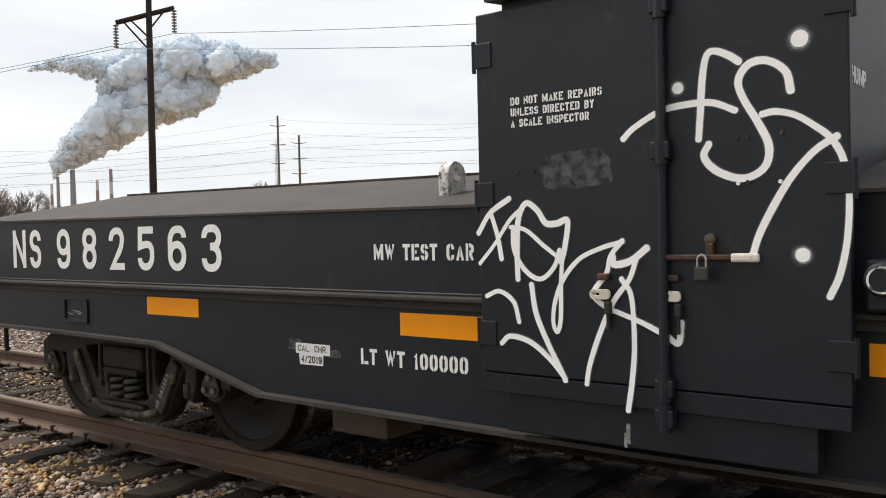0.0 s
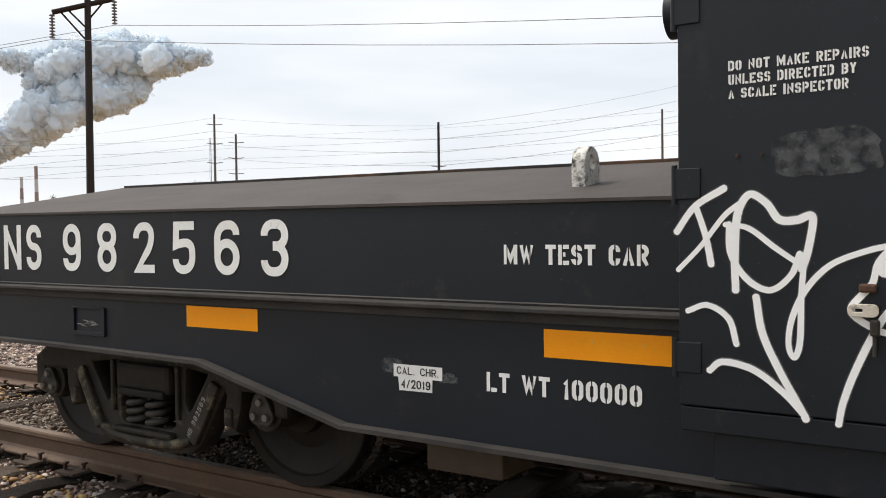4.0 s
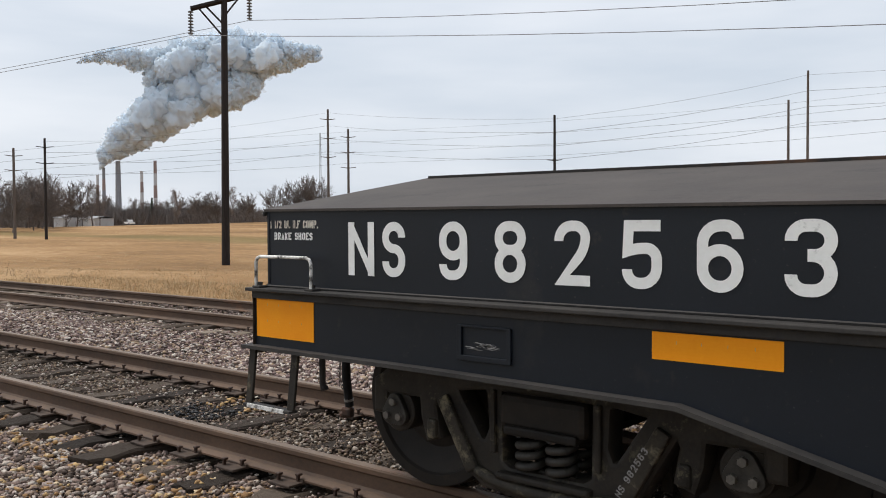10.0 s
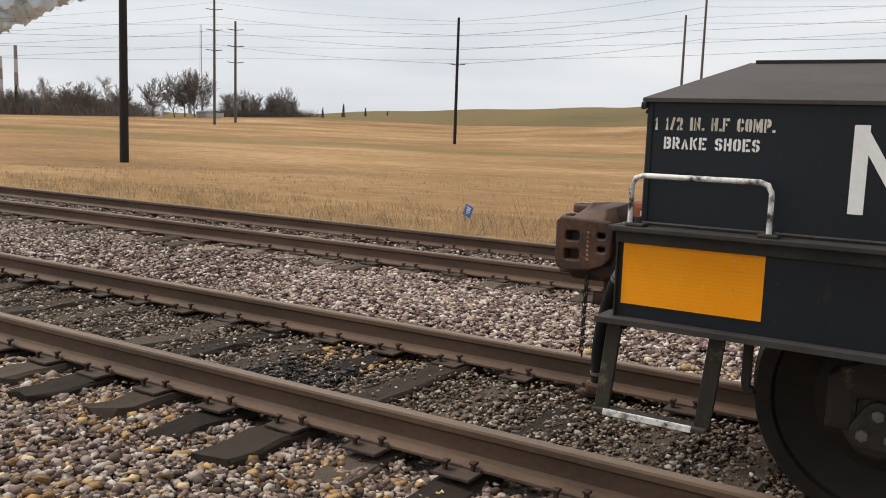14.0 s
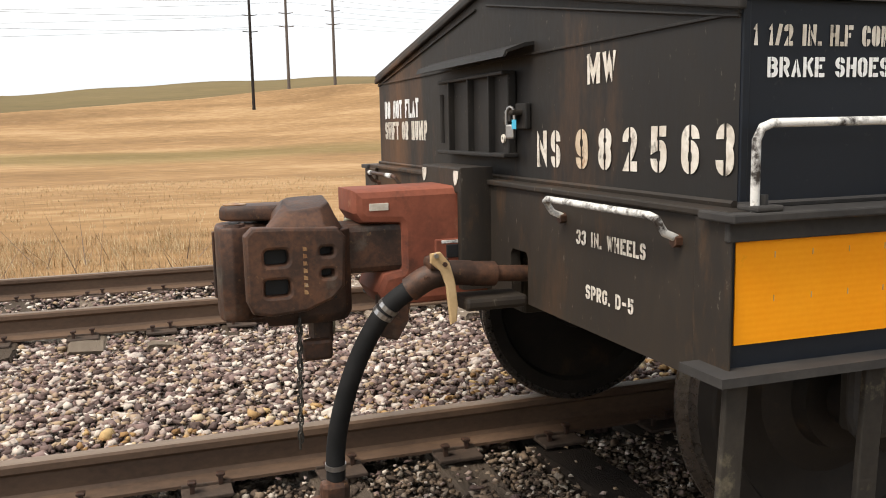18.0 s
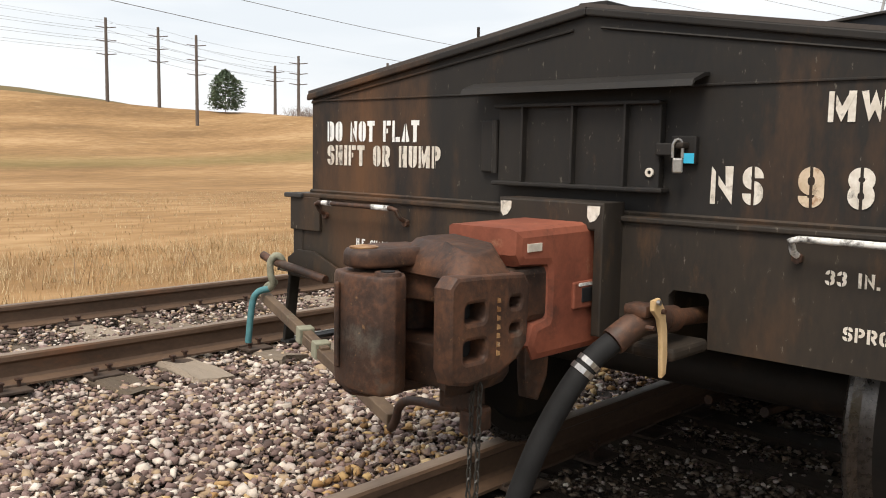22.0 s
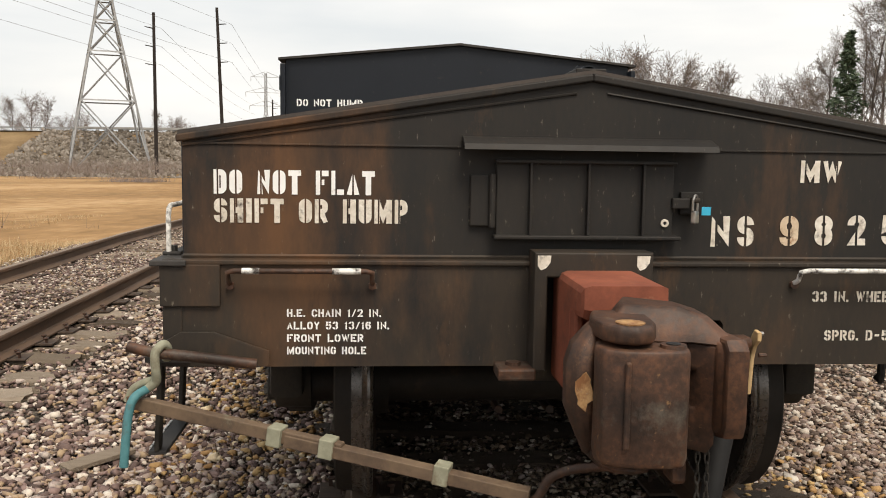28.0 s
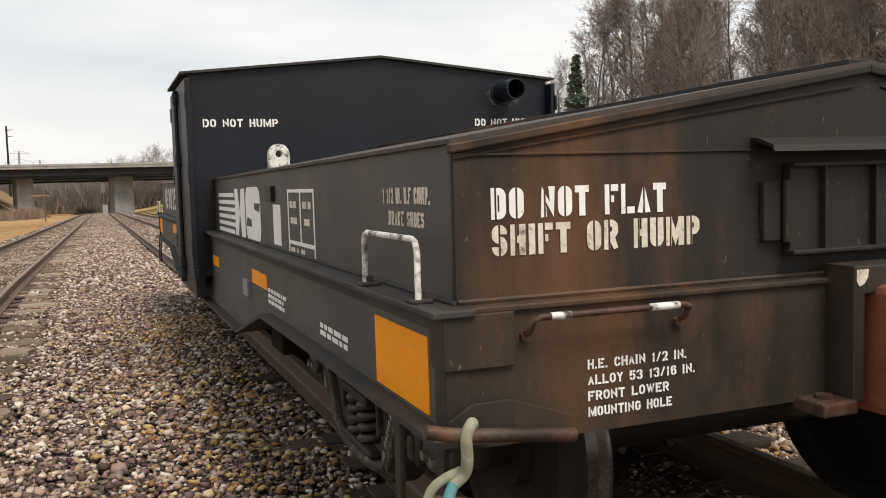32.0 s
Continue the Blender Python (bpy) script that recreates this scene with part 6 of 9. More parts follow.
def wheelset(truck, xc):
    bm = bmesh.new()
    rod(bm, (xc, -1.02, AXLE_Z), (xc, 1.02, AXLE_Z), 0.082, seg=20)
    axle = part("axle", bm, WHEEL_M, truck, "dark round axle", smooth=30)
    for s in (-1, 1):
        bm = bmesh.new()
        prof = [(0.09, 0.64), (0.13, 0.64), (0.14, 0.72), (0.26, 0.755), (0.385, 0.735), (0.40, 0.705), (0.455, 0.700), (0.474, 0.703), (0.484, 0.712), (0.483, 0.722), (0.470, 0.733), (0.459, 0.742), (0.456, 0.78), (0.452, 0.838), (0.446, 0.844), (0.395, 0.846), (0.385, 0.83), (0.26, 0.79), (0.16, 0.815), (0.15, 0.86), (0.09, 0.86)]
        prof = [(r if r < 0.2 else r - 0.457 + WHEEL_R, h) for r, h in prof]
        lathe(bm, [(r, s * h) for r, h in prof], (xc, 0, AXLE_Z), "y", 56)
        me = bpy.data.meshes.new("wheel")
        bmesh.ops.recalc_face_normals(bm, faces=bm.faces)
        for f in bm.faces:
            c = f.calc_center_median()
            r = math.hypot(c.x - xc, c.z - AXLE_Z)
            f.material_index = 1 if r > WHEEL_R - 0.002 else 0
        bm.to_mesh(me)
        bm.free()
        me.materials.append(WHEEL_M)
        me.materials.append(TREAD_M)
        shade(me, 30)
        put("wheel", me, None, truck, "dark brown steel wheel with a worn tread")
        bm = bmesh.new()
        lathe(bm, [(0.08, s * 0.945), (0.104, s * 0.95), (0.104, s * 1.085), (0.094, s * 1.092), (0.08, s * 1.092)], (xc, 0, AXLE_Z), "y", 28)
        bearing = part("bearing", bm, TRUCK_M, truck, "greasy roller bearing", smooth=30)
        bm = bmesh.new()
        cap = [(0.070 * math.cos(radians(a)) * (1.0 + 0.14 * math.cos(3 * radians(a - 90))), 0.070 * math.sin(radians(a)) * (1.0 + 0.14 * math.cos(3 * radians(a - 90)))) for a in range(0, 360, 10)]
        bm.free()
        plate("bearing_cap", [cap], 0.03, Matrix.Translation((xc, s * 1.108, AXLE_Z)) @ SOUTH, CAP_M, bearing, "three-lobed bearing end cap", bevel=0.006)
        for a in (90, 210, 330):
            bm = bmesh.new()
            cx, cz = xc + 0.046 * math.cos(radians(a)), AXLE_Z + 0.046 * math.sin(radians(a))
            rod(bm, (cx, s * 1.118, cz), (cx, s * 1.140, cz), 0.022, 0.019, 6)
            part("cap_bolt", bm, BOLT_M, bearing, "pale greasy cap bolt")


def truck_under(xc):
    truck = thing("truck", (xc, 0, 0.17), "")
    truck.parent = car
    truck.matrix_parent_inverse = Matrix.Translation(-BASE[car.name])
    BASE[truck.name] = Vector((xc, 0, 0.17))
    truck["label"] = "dark oily cast steel four-wheel truck"
    for dx in (-0.864, 0.864):
        wheelset(truck, xc + dx)
    left = [(-1.00, 0.60), (-1.00, 0.74), (-0.84, 0.835), (-0.30, 0.868)]
    under_ = [(-0.20, 0.330), (-0.335, 0.348), (-0.405, 0.395), (-0.585, 0.690), (-0.605, 0.700), (-0.625, 0.660), (-0.600, 0.525), (-0.660, 0.505), (-0.690, 0.60), (-0.700, 0.705), (-0.945, 0.705), (-0.945, 0.60)]
    rim = left + [(-x, z) for x, z in left[::-1]] + [(-x, z) for x, z in under_[::-1]] + under_
    hole_l = [(-0.49, 0.765), (-0.32, 0.790), (-0.295, 0.77), (-0.285, 0.60), (-0.315, 0.530), (-0.350, 0.535), (-0.485, 0.735)]
    hole_r = [(-x, z) for x, z in hole_l][::-1]
    mid = [(-0.19, 0.425), (0.19, 0.425), (0.240, 0.455), (0.245, 0.79), (-0.245, 0.79), (-0.240, 0.455)]
    for s in (-1, 1):
        frame_ = plate("side_frame", [rim, hole_l, mid, hole_r], 0.13, Matrix.Translation((xc, s * 1.040, 0)) @ SOUTH, TRUCK_M, truck, "oily cast steel side frame", bevel=0.020)
        for k in (-1, 1):  # raised, mud-caked flanges along the slanting legs
            a, b = Vector((xc + k * 0.555, 0, 0.715)), Vector((xc + k * 0.375, 0, 0.400))
            d = (b - a).normalized()
            turn = Matrix.Translation((a.x, s * 1.118, a.z)) @ Matrix(((d.x, 0, -d.z, 0), (0, 1, 0, 0), (d.z, 0, d.x, 0), (0, 0, 0, 1)))
            part("leg_flange", turned(boxed(0, (b - a).length, -0.018, 0.018, -0.034, 0.034, 0.010), turn), FRAME_M, frame_, "slanting leg caked with pale mud")
            part("pedestal_foot", boxed(xc + k * 0.63 - 0.03, xc + k * 0.63 + 0.03, s * 0.99, s * 1.12, 0.505, 0.60, 0.015), FRAME_M, frame_)
            part("bearing_adapter", boxed(xc + k * 0.864 - 0.10, xc + k * 0.864 + 0.10, s * 0.97, s * 1.09, 0.695, 0.745, 0.01), TRUCK_M, frame_)
            part("column_lip", boxed(xc + k * 0.265 - 0.014, xc + k * 0.265 + 0.014, s * 1.10, s * 1.128, 0.50, 0.78, 0.008), TRUCK_M, frame_)
        bm = bmesh.new()
        tube(bm, smooth_line([(xc - 0.36, s * 1.112, 0.405), (xc - 0.22, s * 1.125, 0.372), (xc, s * 1.128, 0.362), (xc + 0.22, s * 1.125, 0.372), (xc + 0.36, s * 1.112, 0.405)], 5), 0.026, 8)
        part("bottom_flange", bm, FRAME_M, frame_, "rounded lower lip of the side frame", smooth=60)
        part("spring_seat", boxed(xc - 0.235, xc + 0.235, s * 0.92, s * 1.15, 0.395, 0.428, 0.012), TRUCK_M, frame_)
        for dx in (-0.078 * s - 0.006, 0.078 * s - 0.006):
            for y in (1.085, 0.935):
                bm = bmesh.new()
                coil(bm, xc + dx, s * y, 0.436, 0.600, 0.054, 0.0185, 3.6, 8)
                part("spring", bm, CAP_M, truck, "dark greasy coil spring", smooth=60)
        base = Matrix.Translation((xc - s * 0.375, s * 1.1372, 0.425)) @ (SOUTH if s < 0 else NORTH) @ Matrix.Rotation(radians(59), 4, "Z")
        line_of([(ch, x, 0.021) for ch, x in zip("NS982563", (0.0, 0.027, 0.075, 0.104, 0.133, 0.162, 0.191, 0.220))], base, 0.030, SCRATCH_M, 0.006, 0.06, "worn pale stencilled number on the side frame")
    bm = boxed(xc - 0.225, xc + 0.215, -1.135, 1.135, 0.62, 0.775, 0.03)
    box(bm, xc - 0.19, xc + 0.18, -1.15, 1.15, 0.598, 0.64, 0.012)
    box(bm, xc - 0.26, xc + 0.26, -0.30, 0.30, 0.62, 0.84, 0.03)
    part("bolster", bm, WHEEL_M, truck, "heavy cast bolster across the truck")
    for dx in (-0.40, 0.40):
        part("brake_beam", boxed(xc + dx - 0.045, xc + dx + 0.045, -0.80, 0.80, 0.40, 0.47, 0.012), TRUCK_M, truck)
        for s in (-1, 1):
            part("brake_shoe", boxed(xc + dx * 1.06 - 0.03, xc + dx * 1.06 + 0.03, s * 0.72, s * 0.83, 0.38, 0.62, 0.015), TRUCK_M, truck)
    bm = bmesh.new()
    for k in (-1, 1):
        tube(bm, [(xc - 0.45, 0.12 * k, 0.36), (xc, 0.12 * k, 0.33), (xc + 0.45, 0.12 * k, 0.36)], 0.02, 8)
    part("brake_rod", bm, RUST_M, truck)


truck_under(1.588)
truck_under(END - 1.588)
for s in (-1, 1):
    for x in (3.35, 3.55):
        part("timber_block", boxed(x + 0.05, x + 0.42, s * 0.82, s * 1.10, 0.46, 0.64, 0.012), TIE_M, car, "old timber block under the sill")
        break


# ---- steps and grab irons ----
def sill_step(x, side, m):
    """Two flat hangers that flare outwards to a tread with a worn white edge."""
    y = side * 1.366
    flare = Matrix(((1, 0, 0.09, -0.080), (0, 1, -side * 0.04, side * 0.0355), (0, 0, 1, 0), (0, 0, 0, 1)))
    for xx in (x - 0.165, x + 0.165):
        hang = boxed(xx - 0.025, xx + 0.025, y - 0.008, y + 0.008, 0.588, 0.888, 0.004)
        part("step_hanger", turned(hang, m @ flare), TRUCK_M, car, "black steel step hanger")
    part("step_tread", turned(boxed(x - 0.184, x + 0.184, y - 0.030, y + 0.026, 0.576, 0.590, 0.003), m @ flare), SILL_M, car, "dark step tread")
    part("tread_edge", turned(boxed(x - 0.15, x + 0.14, y + side * 0.027 - 0.004, y + side * 0.027 + 0.004, 0.572, 0.593, 0.002), m @ flare), CHIP_M, car, "worn white edge of the step")


for side in (-1, 1):
    both(lambda m, side=side: sill_step(0.125, side, m))


def grab(points, name, ma, label, feet, r=0.0085):
    bar = put(name, bpy.data.meshes.new(name), ma, car, label)
    bm = bmesh.new()
    tube(bm, points, r, 10)
    bmesh.ops.recalc_face_normals(bm, faces=bm.faces)
    bm.to_mesh(bar.data)
    bm.free()
    shade(bar.data, 60)
    for f in feet:
        bm = boxed(f[0] - 0.03, f[0] + 0.03, f[1] - 0.03, f[1] + 0.03, f[2], f[2] + 0.012, 0.004)
        rod(bm, (f[0], f[1], f[2]), (f[0], f[1], f[2] + 0.03), 0.014, seg=6)
        part("grab_foot", bm, SILL_M, bar)


def corner_grab(x0, x1, side, m):
    y, z0, z1 = side * 1.37, LEDGE - 0.004, 1.352
    raw_pts = [(x0, y, z0), (x0, y, z1 - 0.03), (x0 + 0.012, y, z1 - 0.008), (x0 + 0.035, y, z1), (x1 - 0.035, y, z1), (x1 - 0.012, y, z1 - 0.008), (x1, y, z1 - 0.03), (x1, y, z0)]
    grab([m @ Vector(p) for p in raw_pts], "grab_iron", CHIP_M, "bent grab iron with chipped white paint", [m @ Vector((x0 + 0.02, y - side * 0.01, z0)), m @ Vector((x1, y - side * 0.01, z0))])


both(lambda m: corner_grab(-0.012, 0.412, -1, m))
both(lambda m: corner_grab(0.09, 0.56, 1, m))


def end_grab(y0, y1, z, m, white):
    pts = [(-0.05, y0, z - 0.05), (-0.085, y0, z - 0.035), (-0.105, y0, z - 0.005), (-0.108, y0 + 0.02 * (1 if y1 > y0 else -1), z), (-0.108, y1 - 0.02 * (1 if y1 > y0 else -1), z), (-0.105, y1, z - 0.005), (-0.085, y1, z - 0.035), (-0.05, y1, z - 0.05)]
    grab([m @ Vector(p) for p in pts], "end_grab_iron", CHIP_M if white else RUST_M, "chipped white grab bar on the end sill" if white else "rusty grab bar with white paint left", [], 0.0085)
    if not white:
        for a, b in ((0.72, 0.92), (0.10, 0.22)):
            bm = bmesh.new()
            rod(bm, (-0.108, y0 + (y1 - y0) * a, z), (-0.108, y0 + (y1 - y0) * b, z), 0.0098)
            part("paint_band", turned(bm, m), CHIP_M, car, "chipped white paint on the bar")
    for y in (y0, y1):
        bm = bmesh.new()
        rod(bm, (-0.05, y, z - 0.052), (-0.066, y, z - 0.052), 0.014, seg=6)
        part("grab_bolt", turned(bm, m), RUST_M, car)


both(lambda m: end_grab(-0.68, -1.19, 1.172, m, True))
both(lambda m: end_grab(1.15, 0.704, 1.164, m, False))
# hanging hook behind the step
bm = bmesh.new()
tube(bm, [(0.355, -1.25, 0.86), (0.355, -1.25, 0.72), (0.362, -1.25, 0.69), (0.38, -1.25, 0.70)], 0.016, 8)
part("pipe_stub", bm, SILL_M, car, "short hanging pipe end")


# ---- coupler, hose and uncoupling gear, alike at both ends ----
def coupler(m):
    c = thing("coupler", m @ Vector((-0.5, 0, 0.97)), "")
    c.parent = car
    c.matrix_parent_inverse = Matrix.Translation(-BASE[car.name])
    c["label"] = "rusty brown cast knuckle coupler"
    part("shank", turned(boxed(-0.56, 0.0, -0.115, 0.06, 0.918, 1.068, 0.02), m), RUST_M, c)

    def loft(rows, bevel=0.012):
        bm = bmesh.new()
        rings = [[bm.verts.new(p) for p in row] for row in rows]
        n = len(rings[0])
        for a, b in zip(rings, rings[1:]):
            for k in range(n):
                bm.faces.new((a[k], a[(k + 1) % n], b[(k + 1) % n], b[k]))
        bm.faces.new(rings[0])
        bm.faces.new(rings[-1][::-1])
        bmesh.ops.recalc_face_normals(bm, faces=bm.faces)
        hard = [e for e in bm.edges if len(e.link_faces) == 2 and e.calc_face_angle() > radians(28)]
        bmesh.ops.bevel(bm, geom=hard, offset=bevel, segments=3, affect="EDGES", profile=0.6)
        return turned(bm, m)

    # head: two jaws with a deep throat between them, closed behind by the neck
    jaw = [(-0.49, 0.052), (-0.545, 0.085), (-0.60, 0.135), (-0.665, 0.158), (-0.70, 0.150), (-0.705, 0.085), (-0.69, 0.00), (-0.69, -0.07), (-0.715, -0.115), (-0.755, -0.152), (-0.70, -0.158), (-0.57, -0.158), (-0.51, -0.145), (-0.485, -0.118)]
    throat = [(x + (0.115 if -0.10 < y < 0.09 and x < -0.68 else 0.0), y) for x, y in jaw]

    def level(plan, z, q=1.0, lift=0.0):
        return [(-0.62 + (x + 0.62) * q, -0.02 + (y + 0.02) * q, z + lift * (x + 0.62) + 4 * lift * min(0.0, y + 0.06)) for x, y in plan]

    part("coupler_head", loft([level(jaw, 0.785, 0.90), level(jaw, 0.812), level(jaw, 0.892), level(throat, 0.904), level(throat, 0.986), level(jaw, 0.998), level(jaw, 1.062)], 0.006), RUST_M, c, "rusty brown cast coupler head with an open throat", smooth=34)
    # crown over the head, its rim falling away to the guard arm
    foot = [(-0.495, 0.050), (-0.60, 0.125), (-0.70, 0.125), (-0.708, 0.02), (-0.722, -0.10), (-0.775, -0.178), (-0.770, -0.212), (-0.70, -0.212), (-0.57, -0.205), (-0.51, -0.14)]
    mid_ = [(-0.515, 0.042), (-0.60, 0.090), (-0.672, 0.095), (-0.698, 0.01), (-0.712, -0.10), (-0.742, -0.165), (-0.735, -0.198), (-0.69, -0.198), (-0.575, -0.178), (-0.53, -0.125)]
    peak = [(-0.535, 0.030), (-0.60, 0.060), (-0.645, 0.060), (-0.668, 0.0), (-0.680, -0.075), (-0.692, -0.130), (-0.680, -0.156), (-0.645, -0.160), (-0.580, -0.148), (-0.545, -0.105)]
    part("crown", loft([level(foot, 1.064), level(mid_, 1.112, lift=0.05), level(peak, 1.150, lift=0.06)], 0.008), RUST_M, c, "worn sloping crown of the coupler head", smooth=34)
    rim = [(-0.797, 0.875), (-0.785, 0.848), (-0.74, 0.838), (-0.64, 0.846), (-0.565, 0.876), (-0.535, 0.908), (-0.528, 1.045), (-0.545, 1.066), (-0.70, 1.074), (-0.780, 1.076), (-0.798, 1.058)]
    holes = [rounded(-0.764, 0.966, -0.676, 1.030, 0.022), rounded(-0.768, 0.876, -0.674, 0.944, 0.022), rounded(-0.604, 0.986, -0.546, 1.030, 0.018), rounded(-0.602, 0.922, -0.546, 0.966, 0.018)]
    plate("guard_arm", [rim, *holes], 0.056, m @ Matrix.Translation((0, -0.186, 0)) @ SOUTH, RUST_M, c, "pierced guard arm of the coupler", bevel=0.010)
    # flat black sheet in place of the shade seen through the windows
    part("window_back", turned(boxed(-0.775, -0.54, -0.1625, -0.1595, 0.86, 1.04), m), INKSHADE_M, c, "black sheet for the shade behind the pierced arm")
    # the arm curls in towards the mouth
    nose = [(-0.760, -0.215), (-0.792, -0.209), (-0.806, -0.190), (-0.800, -0.170), (-0.770, -0.150), (-0.745, -0.145)]
    rows = [[(x, y, z) for x, y in nose] for z in (0.842, 0.868, 1.045, 1.074)]
    rows[0] = [(x + 0.02, y, z) for x, y, z in rows[0]]
    rows[-1] = [(x + 0.02, y, z) for x, y, z in rows[-1]]
    part("guard_nose", loft(rows, 0.008), RUST_M, c, "rounded end of the guard arm", smooth=50)
    for k in range(7):
        plate("cast_mark", [[(-0.645, 0.888 + 0.021 * k), (-0.633, 0.888 + 0.021 * k), (-0.635, 0.898 + 0.021 * k), (-0.645, 0.901 + 0.021 * k)]], 0.002, m @ Matrix.Translation((0, -0.2148, 0)) @ SOUTH, RUBBED_M, c, "worn casting mark")
    # the lock shows as a block deep in the throat
    part("lock_block", turned(boxed(-0.62, -0.56, -0.055, 0.02, 0.908, 0.962, 0.012), m), RUST_M, c, "rusty lock block in the throat")
    plan = [(-0.70, 0.148), (-0.79, 0.166), (-0.835, 0.156), (-0.858, 0.122), (-0.868, 0.055), (-0.868, -0.010), (-0.858, -0.044), (-0.826, -0.058), (-0.785, -0.050), (-0.755, -0.018), (-0.745, 0.03), (-0.71, 0.05)]
    rows = [[(-0.80 + (x + 0.80) * q, 0.055 + (y - 0.055) * q, z) for x, y in plan] for z, q in ((0.790, 0.94), (0.808, 1.0), (1.060, 1.0), (1.074, 0.96))]
    part("knuckle", loft(rows, 0.006), RUST_M, c, "heavy rusty brown knuckle", smooth=34)
    part("knuckle_rib", turned(boxed(-0.8725, -0.862, 0.098, 0.112, 0.84, 1.05, 0.004), m), RUST_M, c)
    bm = bmesh.new()
    rod(bm, (-0.815, -0.018, 1.066), (-0.815, -0.018, 1.082), 0.034, 0.031, seg=18)
    part("knuckle_pin", turned(bm, m), RUST_M, c)
    # a black disc on the pin paints the shade of its hole
    bm = bmesh.new()
    lathe(bm, [(0.004, 0), (0.017, 0), (0.017, 0.002), (0.004, 0.002)], (-0.815, -0.018, 1.0825), "z", 14)
    part("pin_hole", turned(bm, m), INKSHADE_M, c)
    lug_plan = [(-0.60, 0.135), (-0.70, 0.160), (-0.79, 0.150), (-0.836, 0.122), (-0.850, 0.078), (-0.832, 0.036), (-0.78, 0.014), (-0.70, 0.005), (-0.60, 0.0)]
    for zs in ((1.084, 1.092, 1.118, 1.130), (0.772, 0.776, 0.786, 0.790)):
        rows = [[(-0.74 + (x + 0.74) * q, 0.085 + (y - 0.085) * q, z) for x, y in lug_plan] for z, q in zip(zs, (0.96, 1, 1, 0.92))]
        part("pivot_lug", loft(rows, 0.007), RUST_M, c, "thick cast pivot lug", smooth=50)
    horn = [(-0.735, 0.12), (-0.765, 0.168), (-0.760, 0.200), (-0.72, 0.222), (-0.655, 0.214), (-0.60, 0.165), (-0.575, 0.10)]
    rows = [[(-0.68 + (x + 0.68) * q, y if y < 0.13 else 0.12 + (y - 0.12) * q, z) for x, y in horn] for z, q in ((0.775, 0.45), (0.83, 0.70), (0.90, 1.0), (1.01, 1.0), (1.06, 0.85), (1.10, 0.50), (1.118, 0.30))]
    part("side_horn", loft(rows, 0.008), RUST_M, c, "bulging side of the coupler head in rusty steel", smooth=50)
    plate("rubbed_patch", [[(0.022 * math.cos(q * 0.4488) * (1.0, 0.72, 1.12, 0.8, 0.95, 0.66, 1.1)[q % 7], 0.050 * math.sin(q * 0.4488) * (0.9, 1.05, 0.78, 1.0, 0.85)[q % 5]) for q in range(14)]], 0.003, m @ Matrix.Translation((-0.7655, 0.184, 0.955)) @ Matrix.Rotation(radians(-12), 4, "Z") @ WEST, RUBBED_M, c, "patch rubbed to bright rust")
    bm = bmesh.new()
    lathe(bm, [(0.004, 0), (0.035, 0), (0.036, 0.005), (0.004, 0.010)], (-0.80, 0.085, 1.128), "z", 16)
    part("worn_spot", turned(bm, m), RUBBED_M, c, "pale worn spot on the lug")
    # yoke casting
    y_rim = [(-0.445, 1.148), (-0.06, 1.152), (-0.06, 0.835), (-0.37, 0.835), (-0.385, 0.86), (-0.37, 0.895), (-0.315, 0.905), (-0.305, 0.925), (-0.305, 1.070), (-0.32, 1.088), (-0.435, 1.095), (-0.445, 1.11)]
    plate("yoke_casting", [y_rim], 0.25, m @ Matrix.Translation((0, -0.002, 0)) @ SOUTH, RED_M, c, "red oxide painted yoke casting", bevel=0.024)
    part("yoke_cheek", turned(boxed(-0.37, -0.07, 0.094, 0.1205, 0.85, 1.10, 0.008), m), RED_M, c, "red oxide painted side of the yoke")
    # the yoke's inner shade is a black sheet set across it
    part("yoke_hollow", turned(boxed(-0.302, -0.292, -0.12, 0.118, 0.92, 1.07), m), INKSHADE_M, c, "black sheet for the shade inside the yoke")
    part("pipe_bracket", turned(boxed(-0.24, -0.05, -0.455, -0.33, 0.845, 0.882, 0.012), m), END_BLACK, c, "dark bracket under the brake pipe")
    part("maker_plate", turned(boxed(-0.425, -0.365, -0.1305, -0.126, 1.110, 1.132, 0.001), m), WORN_M, c, "small pale maker's plate")
    part("key_boss", turned(boxed(-0.22, -0.075, -0.136, -0.12, 0.935, 1.012, 0.005), m), RED_M, c, "raised boss round the draft key")
    # raised black block whose colour stands for the slot's inner shade
    part("draft_key", turned(boxed(-0.185, -0.085, -0.1385, -0.12, 0.952, 0.995, 0.003), m), INKSHADE_M, c, "black block for the shade in the key slot")
    part("worn_edge", turned(boxed(-0.20, -0.10, -0.1378, -0.13, 0.998, 1.008, 0.002), m), CHIP_M, c, "scuffed pale edge over the slot")
    # lock lifter below the head
    bm = boxed(-0.60, -0.54, -0.10, 0.02, 0.70, 0.80, 0.015)
    box(bm, -0.64, -0.55, -0.13, -0.09, 0.665, 0.73, 0.012)
    part("lock_lifter", turned(bm, m), RUST_M, c, "rusty lock lifter under the head")
    plate("lifter_arm", [[(-0.40, 0.86), (-0.30, 0.86), (-0.31, 0.76), (-0.345, 0.705), (-0.39, 0.72), (-0.40, 0.78)]], 0.03, m @ Matrix.Translation((0, -0.10, 0)) @ SOUTH, RUST_M, c, bevel=0.005)
    # hanging chain, two strands
    for dy, low in ((-0.15, 0.40), (-0.175, 0.44)):
        bm = bmesh.new()
        z, k = 0.80, 0
        while z > low:
            ring = [(0.006 * math.cos(radians(a)), 0.017 * math.sin(radians(a))) for a in range(0, 360, 45)]
